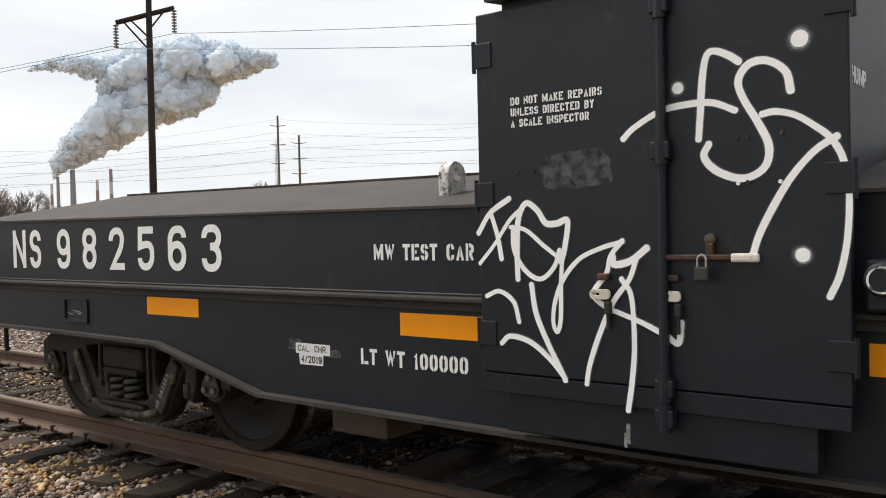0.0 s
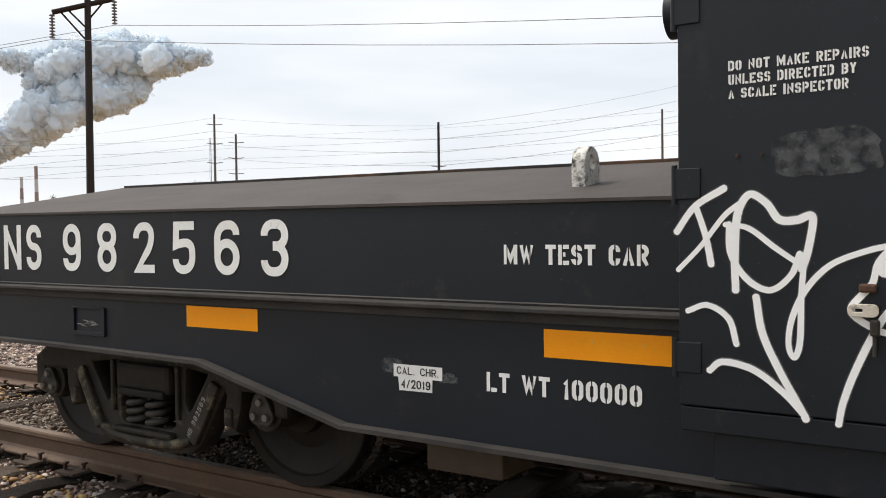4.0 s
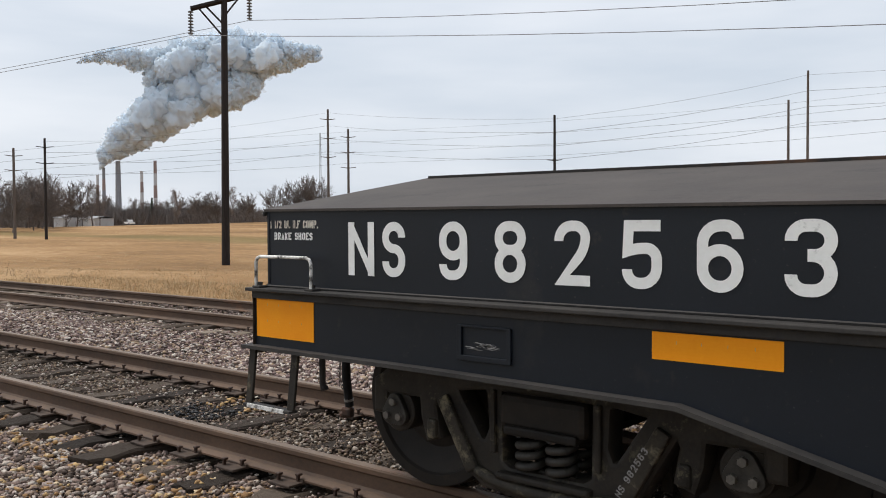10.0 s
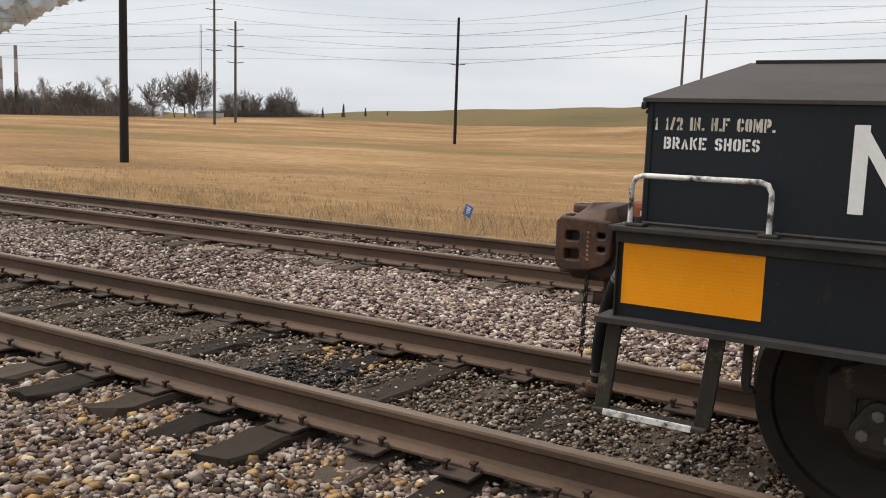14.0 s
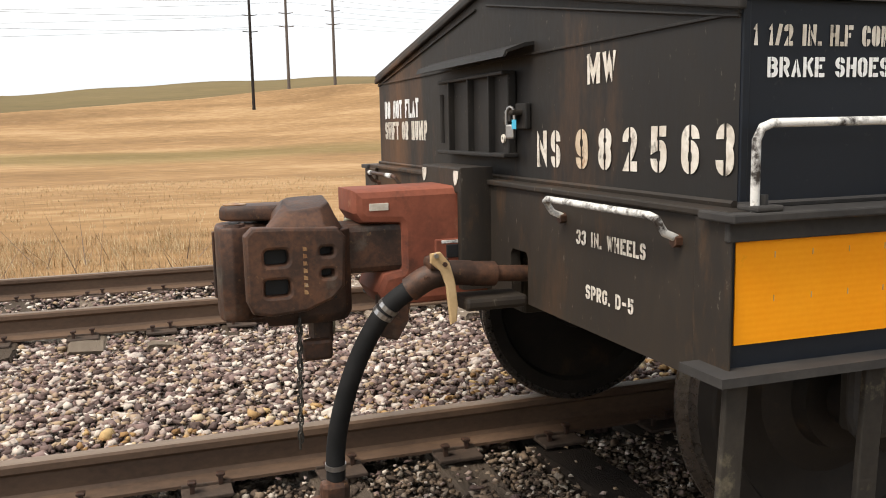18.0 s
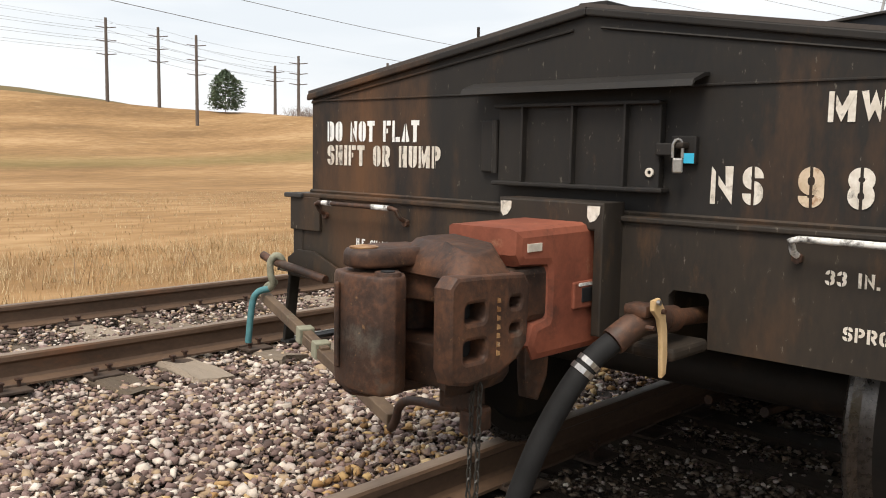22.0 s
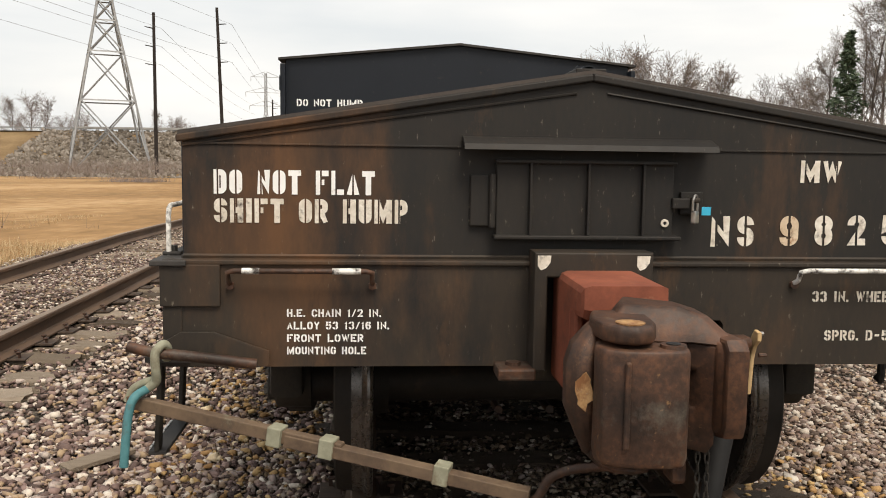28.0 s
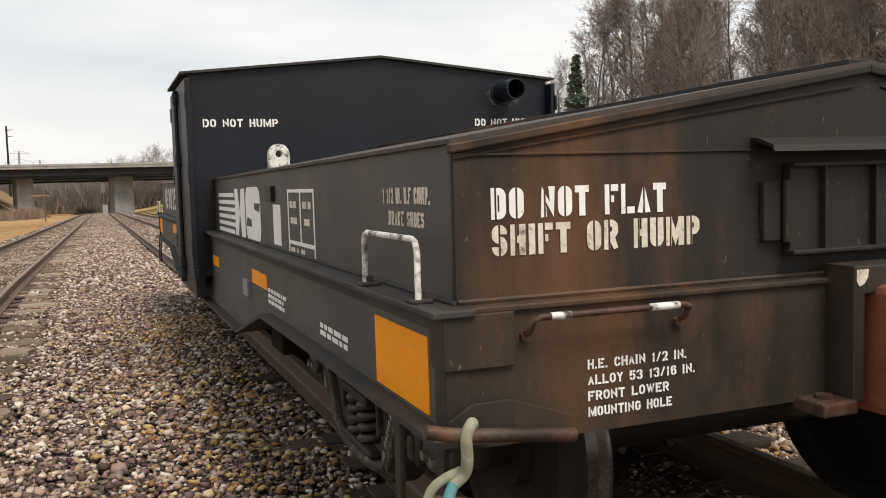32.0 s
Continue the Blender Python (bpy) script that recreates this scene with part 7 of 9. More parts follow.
            pts = [(-0.655 + (q if k % 2 else 0) - 0.03 * (0.8 - z), dy + (0 if k % 2 else q), z + w) for q, w in ring]
            tube(bm, pts + pts[:1], 0.0028, 5, False)
            z -= 0.027
            k += 1
        part("chain", turned(bm, m), CAP_M, c, "thin hanging steel chain")


both(coupler)


def air_hose(m):
    h = thing("air_hose", m @ Vector((-0.35, -0.40, 0.95)), "")
    h.parent = car
    h.matrix_parent_inverse = Matrix.Translation(-BASE[car.name])
    h["label"] = "black rubber air hose on a rusty angle cock"
    bm = bmesh.new()
    rod(bm, (0.12, -0.385, 0.92), (-0.22, -0.392, 0.945), 0.024, seg=14)
    rod(bm, (-0.13, -0.39, 0.938), (-0.20, -0.392, 0.943), 0.036, seg=14)
    part("brake_pipe", turned(bm, m), RUST_M, h, smooth=40)
    bm = bmesh.new()
    tube(bm, smooth_line([(-0.20, -0.392, 0.945), (-0.27, -0.395, 0.95), (-0.325, -0.385, 0.94), (-0.375, -0.362, 0.905)], 5), 0.036, 12)
    box(bm, -0.335, -0.275, -0.43, -0.36, 0.965, 1.0, 0.012)
    part("angle_cock", turned(bm, m), RUST_M, h, "rusty cast angle cock", smooth=40)
    rim = [(-0.335, 1.012), (-0.312, 1.015), (-0.287, 0.985), (-0.272, 0.93), (-0.266, 0.87), (-0.270, 0.825), (-0.281, 0.82), (-0.286, 0.87), (-0.291, 0.925), (-0.307, 0.968), (-0.335, 0.992)]
    plate("cock_handle", [rim], 0.014, m @ Matrix.Translation((0, -0.446, 0)) @ SOUTH, BRASS_M, h, "tan painted cock handle", bevel=0.004)
    for x, z in ((-0.325, 1.01), (-0.30, 0.985), (-0.35, 0.95)):
        bm = bmesh.new()
        rod(bm, (x, -0.44, z), (x, -0.462, z), 0.0065, seg=8)
        part("cock_bolt", turned(bm, m), STEEL_M if z > 1.0 else RUST_M, h)
    line = smooth_line([(-0.375, -0.362, 0.905), (-0.424, -0.333, 0.86), (-0.470, -0.30, 0.785), (-0.52, -0.255, 0.655), (-0.555, -0.217, 0.51), (-0.568, -0.192, 0.40), (-0.568, -0.18, 0.31)], 7)
    bm = bmesh.new()
    tube(bm, line, 0.029, 14)
    part("hose", turned(bm, m), RUBBER_M, h, "thick black rubber hose", smooth=50)
    for i in (7, 9, 38):
        bm = bmesh.new()
        tube(bm, [line[i], line[i] + (line[i + 1] - line[i]) * 1.2], 0.0325, 14)
        part("hose_band", turned(bm, m), STEEL_M, h, "bright hose clamp")
    bm = boxed(-0.62, -0.53, -0.215, -0.16, 0.235, 0.31, 0.02)
    box(bm, -0.65, -0.58, -0.20, -0.17, 0.225, 0.265, 0.012)
    part("glad_hand", turned(bm, m), RUST_M, h, "rusty cast hose coupling")


both(air_hose)


def uncoupling(m):
    u = thing("uncoupling_lever", m @ Vector((-0.14, 1.35, 0.93)), "")
    u.parent = car
    u.matrix_parent_inverse = Matrix.Translation(-BASE[car.name])
    u["label"] = "jointed uncoupling lever, brown, teal and pale green"
    plate("lever_bracket", [[(-1.36, 0.86), (-1.36, 0.93), (-1.30, 0.965), (-1.20, 0.965), (-1.03, 0.905), (-1.03, 0.86)]], 0.012, m @ Matrix.Translation((-0.075, 0, 0)) @ WEST, END_BLACK, u, bevel=0.002)
    bm = bmesh.new()
    tube(bm, smooth_line([(-0.14, 1.445, 0.935), (-0.145, 1.36, 0.917), (-0.14, 1.20, 0.897), (-0.13, 1.06, 0.876)], 5), 0.017, 10)
    part("pivot_bar", turned(bm, m), RUST_M, u, "brown round pivot bar", smooth=60)
    bm = bmesh.new()
    tube(bm, smooth_line([(-0.12, 1.335, 0.89), (-0.135, 1.328, 0.93), (-0.155, 1.338, 0.944), (-0.168, 1.357, 0.918), (-0.168, 1.356, 0.868), (-0.155, 1.359, 0.83), (-0.15, 1.386, 0.806)], 5), 0.014, 10)
    part("hook_eye", turned(bm, m), VERDIGRIS_M, u, "pale painted hook of the lever", smooth=60)
    bm = bmesh.new()
    tube(bm, smooth_line([(-0.15, 1.386, 0.806), (-0.192, 1.414, 0.790), (-0.207, 1.430, 0.735), (-0.217, 1.443, 0.585)], 5), 0.0135, 10)
    part("handle", turned(bm, m), TEAL_M, u, "teal painted handle", smooth=60)
    bm = bmesh.new()
    tube(bm, smooth_line([(-0.14, 1.362, 0.834), (-0.14, 1.400, 0.822), (-0.14, 1.432, 0.802), (-0.14, 1.450, 0.765)], 5), 0.012, 10)
    part("end_link", turned(bm, m), VERDIGRIS_M, u, "pale bent link", smooth=60)
    a, b = Vector((-0.135, 1.447, 0.766)), Vector((-0.52, 0.267, 0.605))
    d = (b - a).normalized()
    turn = Matrix.Translation(a) @ d.to_track_quat("X", "Z").to_matrix().to_4x4()
    n = (b - a).length
    part("outer_slide", turned(boxed(0, n * 0.56, -0.017, 0.017, -0.020, 0.020, 0.004), m @ turn), SLIDE_M, u, "worn brown sliding bar with green paint left")
    part("inner_slide", turned(boxed(n * 0.42, n, -0.022, 0.022, -0.026, 0.010, 0.003), m @ turn), SLIDE_M, u, "worn brown channel bar")
    for k in (0.395, 0.525, 0.80):
        part("slide_clamp", turned(boxed(n * k - 0.022, n * k + 0.022, -0.029, 0.029, -0.031, 0.027, 0.004), m @ turn), VERDIGRIS_M, u, "pale green clamp")
    bm = bmesh.new()
    tube(bm, smooth_line([(-0.525, 0.275, 0.57), (-0.535, 0.245, 0.60), (-0.545, 0.215, 0.655), (-0.56, 0.15, 0.685), (-0.58, 0.03, 0.70), (-0.59, -0.05, 0.715)], 5), 0.013, 10)
    part("bent_rod", turned(bm, m), RUST_M, u, "bent rusty rod under the coupler", smooth=60)


both(uncoupling)


# padlock and tag on the end door
lock2 = put("end_padlock", bpy.data.meshes.new("end_padlock"), STEEL_M, car, "silver padlock hanging on the end door hasp")
TWIST = Matrix.Translation((-0.051, -0.338, 0)) @ Matrix.Rotation(radians(38), 4, "Z") @ Matrix.Translation((0.051, 0.365, 0))
bm = turned(boxed(-0.060, -0.042, -0.380, -0.352, 1.318, 1.360, 0.005), TWIST)
bm.to_mesh(lock2.data)
bm.free()
bm = bmesh.new()
tube(bm, [(-0.051, -0.378, 1.36), (-0.051, -0.378, 1.395), (-0.051, -0.372, 1.407), (-0.051, -0.365, 1.41), (-0.051, -0.358, 1.407), (-0.051, -0.352, 1.395), (-0.051, -0.352, 1.36)], 0.0045, 8)
turned(bm, TWIST)
part("shackle", bm, STEEL_M, lock2)
part("lock_tag", boxed(-0.056, -0.054, -0.389, -0.359, 1.346, 1.373, 0.0005), BLUETAG_M, lock2, "bright blue tag on the padlock")
part("lock_post", boxed(-0.055, -0.004, -0.355, -0.325, 1.386, 1.402, 0.005), END_BLACK, car)
bm = bmesh.new()
lathe(bm, [(0.005, -1.545), (0.042, -1.545), (0.05, -1.535), (0.05, -1.40), (0.02, -1.395)], (6.045, 0, 1.305), "y", 24)
valve = part("valve_bonnet", bm, BLACK, car, "black round valve bonnet beside the housing")
plate("worn_ring", [[(q * math.cos(a * 0.2618), q * math.sin(a * 0.2618)) for a in range(24)] for q in (0.040, 0.034)], 0.002, Matrix.Translation((6.045, -1.5465, 1.305)) @ SOUTH, CHIP_M, valve, "thin chipped white ring")
part("valve_box", boxed(5.985, 6.20, -1.46, -1.32, 1.205, 1.36, 0.01), BLACK, car, "black valve box on the ledge")


# ---- poles and overhead lines ----
EYE_W = Vector((1.64, -4.14, 1.48))
EYE_N = Vector((-1.35, -2.3, 1.29))
EYE_NE = Vector((-2.457, -1.18, 1.41))
EYE_E = Vector((-2.84, 0.71, 1.5))
EYE_E2 = Vector((-2.12, 1.75, 1.515))


def far_at(eye, az, d, el=None):
    """A ground point seen from eye at an azimuth and distance; with el, the height there instead."""
    x, y = eye.x + d * math.cos(radians(az)), eye.y + d * math.sin(radians(az))
    z = float(ground_z(x, y)) if el is None else eye.z + d * math.tan(radians(el))
    return Vector((x, y, z))


def pole(foot, top, r, arms, ma, label, lean=(0, 0), group="utility poles", ins=True):
    """A tapering wooden pole with crossarms (height, half length, azimuth, insulators on both sides)."""
    p = thing("utility_pole", foot, label, "utility pole", group)
    bm = bmesh.new()
    head = Vector((foot.x + lean[0], foot.y + lean[1], top))
    rod(bm, foot - Vector((0, 0, 0.5)), head, r, r * 0.72, 12)
    part("shaft", bm, ma, p, smooth=40)
    for z, half, az, sides in arms:
        c = foot.lerp(head, (z - foot.z) / (top - foot.z))
        d = Vector((math.cos(radians(az)), math.sin(radians(az)), 0))
        for s in sides:
            bm = bmesh.new()
            rod(bm, c + d * 0.02 * s, c + d * half * s + Vector((0, 0, 0.12 * half)), r * 0.30, r * 0.22, 8)
            part("crossarm", bm, ma, p)
            if ins:
                bm = bmesh.new()
                e = c + d * half * s + Vector((0, 0, 0.12 * half))
                rod(bm, e, e - Vector((0, 0, 0.55)), 0.05, 0.05, 8)
                part("insulator", bm, CABLE_M, p)
    return head


def line(a, b, sag, r, p=None, n=14):
    a, b = Vector(a), Vector(b)
    pts = [a.lerp(b, k / n) - Vector((0, 0, 4 * sag * (k / n) * (1 - k / n))) for k in range(n + 1)]
    bm = bmesh.new()
    tube(bm, pts, r, 5)
    return tagged(part("overhead_wire", bm, CABLE_M, None), "thin dark overhead wire strung between poles", "wire", "overhead wires")


# the near pole out in the field, with a braced arm and two strings of insulators
P0 = Vector((-37.4, 25.7, -0.85))
ACROSS = Vector((0.563, 0.826, 0))
near = thing("utility_pole", P0, "dark tarred wooden pole with a braced arm at the field's edge", "utility pole", "utility poles")
bm = bmesh.new()
rod(bm, P0 - Vector((0, 0, 0.8)), P0 + Vector((0.15, 0.0, 16.4)), 0.235, 0.16, 18)
part("shaft", bm, POLE_M, near, smooth=40)
LOW, HIGH = P0 + ACROSS * -1.72 + Vector((0, 0, 14.25)), P0 + ACROSS * 1.45 + Vector((0, 0, 15.25))
for off in (-0.17, 0.17):
    bm = bmesh.new()
    side = Vector((-0.826, 0.563, 0)) * off
    tube(bm, [LOW + side, HIGH + side], 0.11, 6)
    part("crossarm", bm, POLE_M, near)
for e, t in ((LOW, 0.12), (LOW, 0.24), (HIGH, 0.84)):
    bm = bmesh.new()
    mid = P0 + Vector((0.1, 0, 12.75 if e == LOW else 13.9)) + Vector((0, 0, 0.7 if t == 0.24 else 0))
    tube(bm, [mid, LOW.lerp(HIGH, t)], 0.05, 6)
    part("arm_brace", bm, POLE_M, near)
for e in (LOW, HIGH):
    string = put("insulator_string", bpy.data.meshes.new("insulator_string"), CABLE_M, near, "string of dark disc insulators")
    bm = bmesh.new()
    prof = []
    for k in range(8):
        prof += [(0.04, -0.17 * k), (0.15, -0.17 * k - 0.05), (0.15, -0.17 * k - 0.09), (0.04, -0.17 * k - 0.12)]
    lathe(bm, prof, e - Vector((0, 0, 0.10)), "z", 12)
    bmesh.ops.recalc_face_normals(bm, faces=bm.faces)
    bm.to_mesh(string.data)
    bm.free()
E0 = far_at(EYE_NE, 41.0, 66)
pole(E0, E0.z + 11.0, 0.15, [(8.97, 0.9, 114, (-1, 1)), (7.05, 0.8, 114, (-1, 1))], POLE_M, "dark wooden pole with short arms on the rising field")
for e in (LOW, HIGH):
    foot = e - Vector((0, 0, 1.45))
    line(foot, foot + Vector((-147, -29, 1.0)), 1.8, 0.016)
    z = EYE_NE.z + 66 * math.tan(radians(4.92 if e == LOW else 6.5))
    line(foot, (E0.x - 0.3, E0.y + 0.7, z), 1.3, 0.016)
    line((E0.x - 0.3, E0.y + 0.7, z), (E0.x + 110, E0.y + 40, z - 1.5), 1.3, 0.016)

GREY_ARMS = (-1, 1)
WEST_POLES = []
FIELD_POLES = ((-130.5, 119.0, 25.0, 3, GREYPOLE_M), (-137.0, 130.9, 22.4, 3, GREYPOLE_M), (-57.7, 90.8, 15.2, 1, POLE_M), (-41.9, 130.1, 19.7, 0, GREYPOLE_M), (-36.9, 123.2, 22.6, 0, GREYPOLE_M), (-119.0, 54.9, 13.8, 2, POLE_M), (-128.5, 54.8, 13.0, 3, GREYPOLE_M))
for x, y, top, arms, ma in FIELD_POLES:
    f = Vector((x, y, float(ground_z(x, y))))
    d, az = (f - EYE_W).length, math.degrees(math.atan2(y - EYE_W.y, x - EYE_W.x))
    pole(f, top, 0.0016 * d if d > 140 else 0.21, [(top - (0.09 + 0.16 * k) * (top - f.z) - (0.28 * (top - f.z) if arms == 1 else 0), 0.0085 * d, az + 90, GREY_ARMS) for k in range(arms)], ma, "tall thin wooden pole with short arms out on the dry field" if arms else "tall plain wooden pole on the grassy rise", ins=False)
    WEST_POLES.append((f, top))
WEST_POLES = [WEST_POLES[k] for k in (6, 5, 0, 1, 2, 3, 4)]
NORTH_POLES, EAST_POLES, CREST_POLES = [], [], []
for az, d, el, arms, ma in ((82.8, 140, 8.95, 3, POLE_M), (80.6, 178, 8.75, 3, GREYPOLE_M), (77.7, 178, 8.85, 3, GREYPOLE_M)):
    f = far_at(EYE_N, az, d)
    top = EYE_N.z + d * math.tan(radians(el))
    pole(f, top, 0.0018 * d, [(top - (0.12 + 0.13 * k) * (top - f.z), 0.008 * d, az + 90, GREY_ARMS) for k in range(arms)], ma, "tall thin wooden pole standing on the hill", ins=False)
    NORTH_POLES.append((f, top))
for az, d, el, arms in ((54.05, 190, 5.1, 2), (52.58, 170, 5.73, 3), (46.95, 150, 5.46, 2), (63.97, 156, 7.47, 3), (61.0, 152, 7.1, 3), (58.75, 128, 6.75, 3)):
    f = far_at(EYE_NE, az, d)
    top = EYE_NE.z + d * math.tan(radians(el))
    pole(f, top, 0.0019 * d, [(top - (0.12 + 0.16 * k) * (top - f.z), 0.010 * d, az + 90, GREY_ARMS) for k in range(arms)], GREYPOLE_M, "tall thin grey pole behind the crest", ins=False)
    CREST_POLES.append((f, top))
for az, d, el in ((13.62, 158, 8.6), (9.56, 150, 9.1)):
    f = far_at(EYE_E, az, d)
    top = EYE_E.z + d * math.tan(radians(el))
    pole(f, top, 0.0021 * d, [(top - (0.095 + 0.11 * k) * (top - f.z), 0.0095 * d, az - 75, (1,) if az < 12 else (-1,)) for k in range(3)], POLE_M, "tall dark wooden pole with three side arms", ins=False, lean=(0.2, 1.0 if az < 12 else 0.1))
    EAST_POLES.append((f, top))
for az, d, el in ((4.93, 230, 4.02), (6.37, 260, 3.65)):
    f = far_at(EYE_E2, az, d)
    pole(f, EYE_E2.z + d * math.tan(radians(el)), 0.28, [(EYE_E2.z + d * math.tan(radians(el)) - 1.5 * k - 1, 1.4, az - 90, (1,)) for k in range(2)], POLE_M, "far wooden pole beyond the overpass", ins=False)
# wires of the far lines
W, N, C = WEST_POLES, NORTH_POLES, CREST_POLES
for (fa, ta), (fb, tb) in ((W[0], W[2]), (W[1], W[3]), (W[2], W[4]), (W[3], W[5]), (W[4], W[6]), (W[5], N[1]), (W[6], N[0]), (N[2], C[3]), (N[1], C[4]), (C[3], C[0]), (C[4], C[1])):
    for k in range(4):
        za, zb = ta - (0.03 + 0.11 * k) * (ta - fa.z), tb - (0.03 + 0.11 * k) * (tb - fb.z)
        line((fa.x, fa.y, za), (fb.x, fb.y, zb), 0.5, 0.022 if k else 0.016)
fa, ta = W[0]
for k in range(4):
    za = ta - (0.03 + 0.11 * k) * (ta - fa.z)
    line((fa.x, fa.y, za), (fa.x - 150, fa.y - 40, za), 2.0, 0.022)
for (f, top), reach in zip(EAST_POLES, (1.2, 1.4)):
    for k in range(3):
        z = top - (0.095 + 0.11 * k) * (top - f.z)
        line((f.x, f.y - reach, z), (f.x - 150, f.y + 62, z + 16), 1.5, 0.022)
        line((f.x, f.y - reach, z), (f.x + 170, f.y + 6, z - 3), 1.5, 0.022)


# ---- lattice pylons ----
def pylon(foot, height, spread, name_label, yaw=10, reach=1.0):
    p = thing("lattice_pylon", foot, name_label, "pylon", "pylons")
    c, s = math.cos(radians(yaw)), math.sin(radians(yaw))
    r = max(0.035, spread * 0.011)

    def at(u, v, z):
        return foot + Vector((u * c - v * s, u * s + v * c, z))

    def half(z):
        t = z / height
        return spread / 2 * (1 - t / 0.62 * 0.86) if t < 0.62 else spread / 2 * 0.14 * (1 - 0.25 * (t - 0.62) / 0.38)

    for a, b in ((-1, -1), (-1, 1), (1, -1), (1, 1)):
        bm = bmesh.new()
        tube(bm, [at(a * half(z), b * half(z), z - 0.3) for z in np.linspace(0, height, 12)], r * 1.4, 4)
        part("leg", bm, PYLON_M, p)
    levels, z = [0.0], 0.0
    while z < height * 0.97:
        z += max(2.0 * half(z) * 0.95, height * 0.03)
        levels.append(min(z, height))
    bm = bmesh.new()
    for z0, z1 in zip(levels, levels[1:]):
        for ax in range(4):
            q = [((-1, -1), (1, -1)), ((1, -1), (1, 1)), ((1, 1), (-1, 1)), ((-1, 1), (-1, -1))][ax]
            (a, b), (c2, d2) = q
            h0, h1 = half(z0), half(z1)
            tube(bm, [at(a * h0, b * h0, z0), at(c2 * h1, d2 * h1, z1)], r, 3, False)
            tube(bm, [at(c2 * h0, d2 * h0, z0), at(a * h1, b * h1, z1)], r, 3, False)
            tube(bm, [at(a * h1, b * h1, z1), at(c2 * h1, d2 * h1, z1)], r, 3, False)
    part("bracing", bm, PYLON_M, p)
    for k, (t, w) in enumerate(((0.67, 0.50), (0.80, 0.62), (0.95, 0.46))):
        z = t * height
        for sd in (-1, 1):
            bm = bmesh.new()
            w_ = w * spread * 0.72 * reach
            h = half(z)
            tip = at(0, sd * w_, z)
            for v in (-h, h):
                tube(bm, [at(v, sd * h, z), tip], r, 4)
                tube(bm, [at(v, sd * h, z + 0.05 * height), tip], r, 4)
            tube(bm, [tip, tip - Vector((0, 0, 0.045 * height))], r * 1.3, 5)
            part("arm", bm, PYLON_M, p)


pylon(far_at(EYE_E, 16.4, 172), 52, 14.2, "grey steel lattice pylon standing in the dry field", 20)
for az, d, h in ((6.85, 380, 41), (4.3, 640, 34), (3.2, 900, 36)):
    pylon(far_at(EYE_E2, az, d) - Vector((0, 0, 0)), h + d * 0.004, 8, "far grey steel lattice pylon beyond the overpass", 12, 2.3)


# ---- overpass and its embankment ----
BX = 183.0
over = thing("road_overpass", (BX, 0, -2.6), "grey concrete road overpass with blue-grey girders", "bridge")
part("deck", boxed(BX - 6, BX + 8, -70, 30, 6.25, 6.75, 0.05), CONCRETE_M, over, "pale concrete deck edge")
# soffit and girders carry the deck's shadow as a near-black colour
part("soffit", boxed(BX - 5.2, BX + 7.2, -70, 29.5, 4.95, 6.26, 0.02), SHADEDECK_M, over, "deck underside with its shade in the colour")
part("front_girder", boxed(BX - 4.9, BX - 4.6, -70, 28.5, 4.45, 4.96, 0.02), SHADEDECK_M, over, "steel girder with the deck's shade in its colour")
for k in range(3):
    part("girder", boxed(BX + 1.4 + 3.0 * k, BX + 1.8 + 3.0 * k, -70, 25.0, 3.75, 4.95, 0.02), SHADEDECK_M, over, "steel girder coloured near black for shade under the deck")
part("flange", boxed(BX + 0.9, BX + 2.3, -70, 25.0, 3.74, 3.80, 0.02), GIRDER_M, over, "blue-grey girder flange")
part("stiffener", boxed(BX + 1.2, BX + 1.39, -70, 25.0, 4.02, 4.32, 0.02), GIRDER_M, over, "blue-grey steel rail along the girder")
part("parapet", boxed(BX - 6.1, BX - 5.85, -70, 60, 6.72, 7.15, 0.03), CONCRETE_M, over)
for y, w in ((15.6, 1.55), (-1.9, 2.0), (-24.0, 2.0)):
    part("pier", boxed(-1.2, 1.2, -w, w, -3.4, 5.0, 0.12, m=pose(BX + 0.2, y, 0, rz=24)), CONCRETE_M, over, "concrete wall pier set askew")


def bank_face(y0, y1, cone):
    verts, faces = [], []
    n = 40
    for i in range(n + 1):
        y = y0 + (y1 - y0) * i / n
        top = 6.2 if i or not cone else 5.2
        for k in range(7):
            t = k / 6
            x = BX - 5 - 30 * (1 - t)
            yy = y - (cone * (1 - t) * 13 * (1 - i / n) if cone else 0)
            verts.append((x + 0.4 * math.sin(y * 0.8 + t * 7), yy, -2.7 + (top + 2.7) * t + 0.15 * math.sin(y * 1.7 + t * 5)))
    for i in range(n):
        for k in range(6):
            faces.append((i * 7 + k, i * 7 + k + 1, (i + 1) * 7 + k + 1, (i + 1) * 7 + k))
    return verts, faces


v, f = bank_face(29, 190, 1)
tagged(raw("embankment", v, f, BANK_M, smooth=True), "brown grassy road embankment", "embankment", kind="structure")
tagged(raw("road_top", [(BX - 6, 20, 6.15), (BX + 10, 20, 6.15), (BX + 10, 190, 6.15), (BX - 6, 190, 6.15)], [(0, 1, 2, 3)], ROADWAY_M), "road on top of the embankment", "road", kind="structure")
# the slope under the bridge
vs = [(BX - 6 + 14 * i, 29.5 - 15.5 * k / 8 + 0.25 * math.sin(i * 3 + k), 6.0 - 9.0 * k / 8 + 0.12 * math.sin(i * 5 + 2 * k)) for i in range(5) for k in range(9)]
tagged(raw("abutment_slope", vs, [(i * 9 + k, i * 9 + k + 1, i * 9 + k + 10, i * 9 + k + 9) for i in range(4) for k in range(8)], BANK_M, smooth=True), "brown earth slope under the overpass", "embankment", kind="structure")
n = 6500
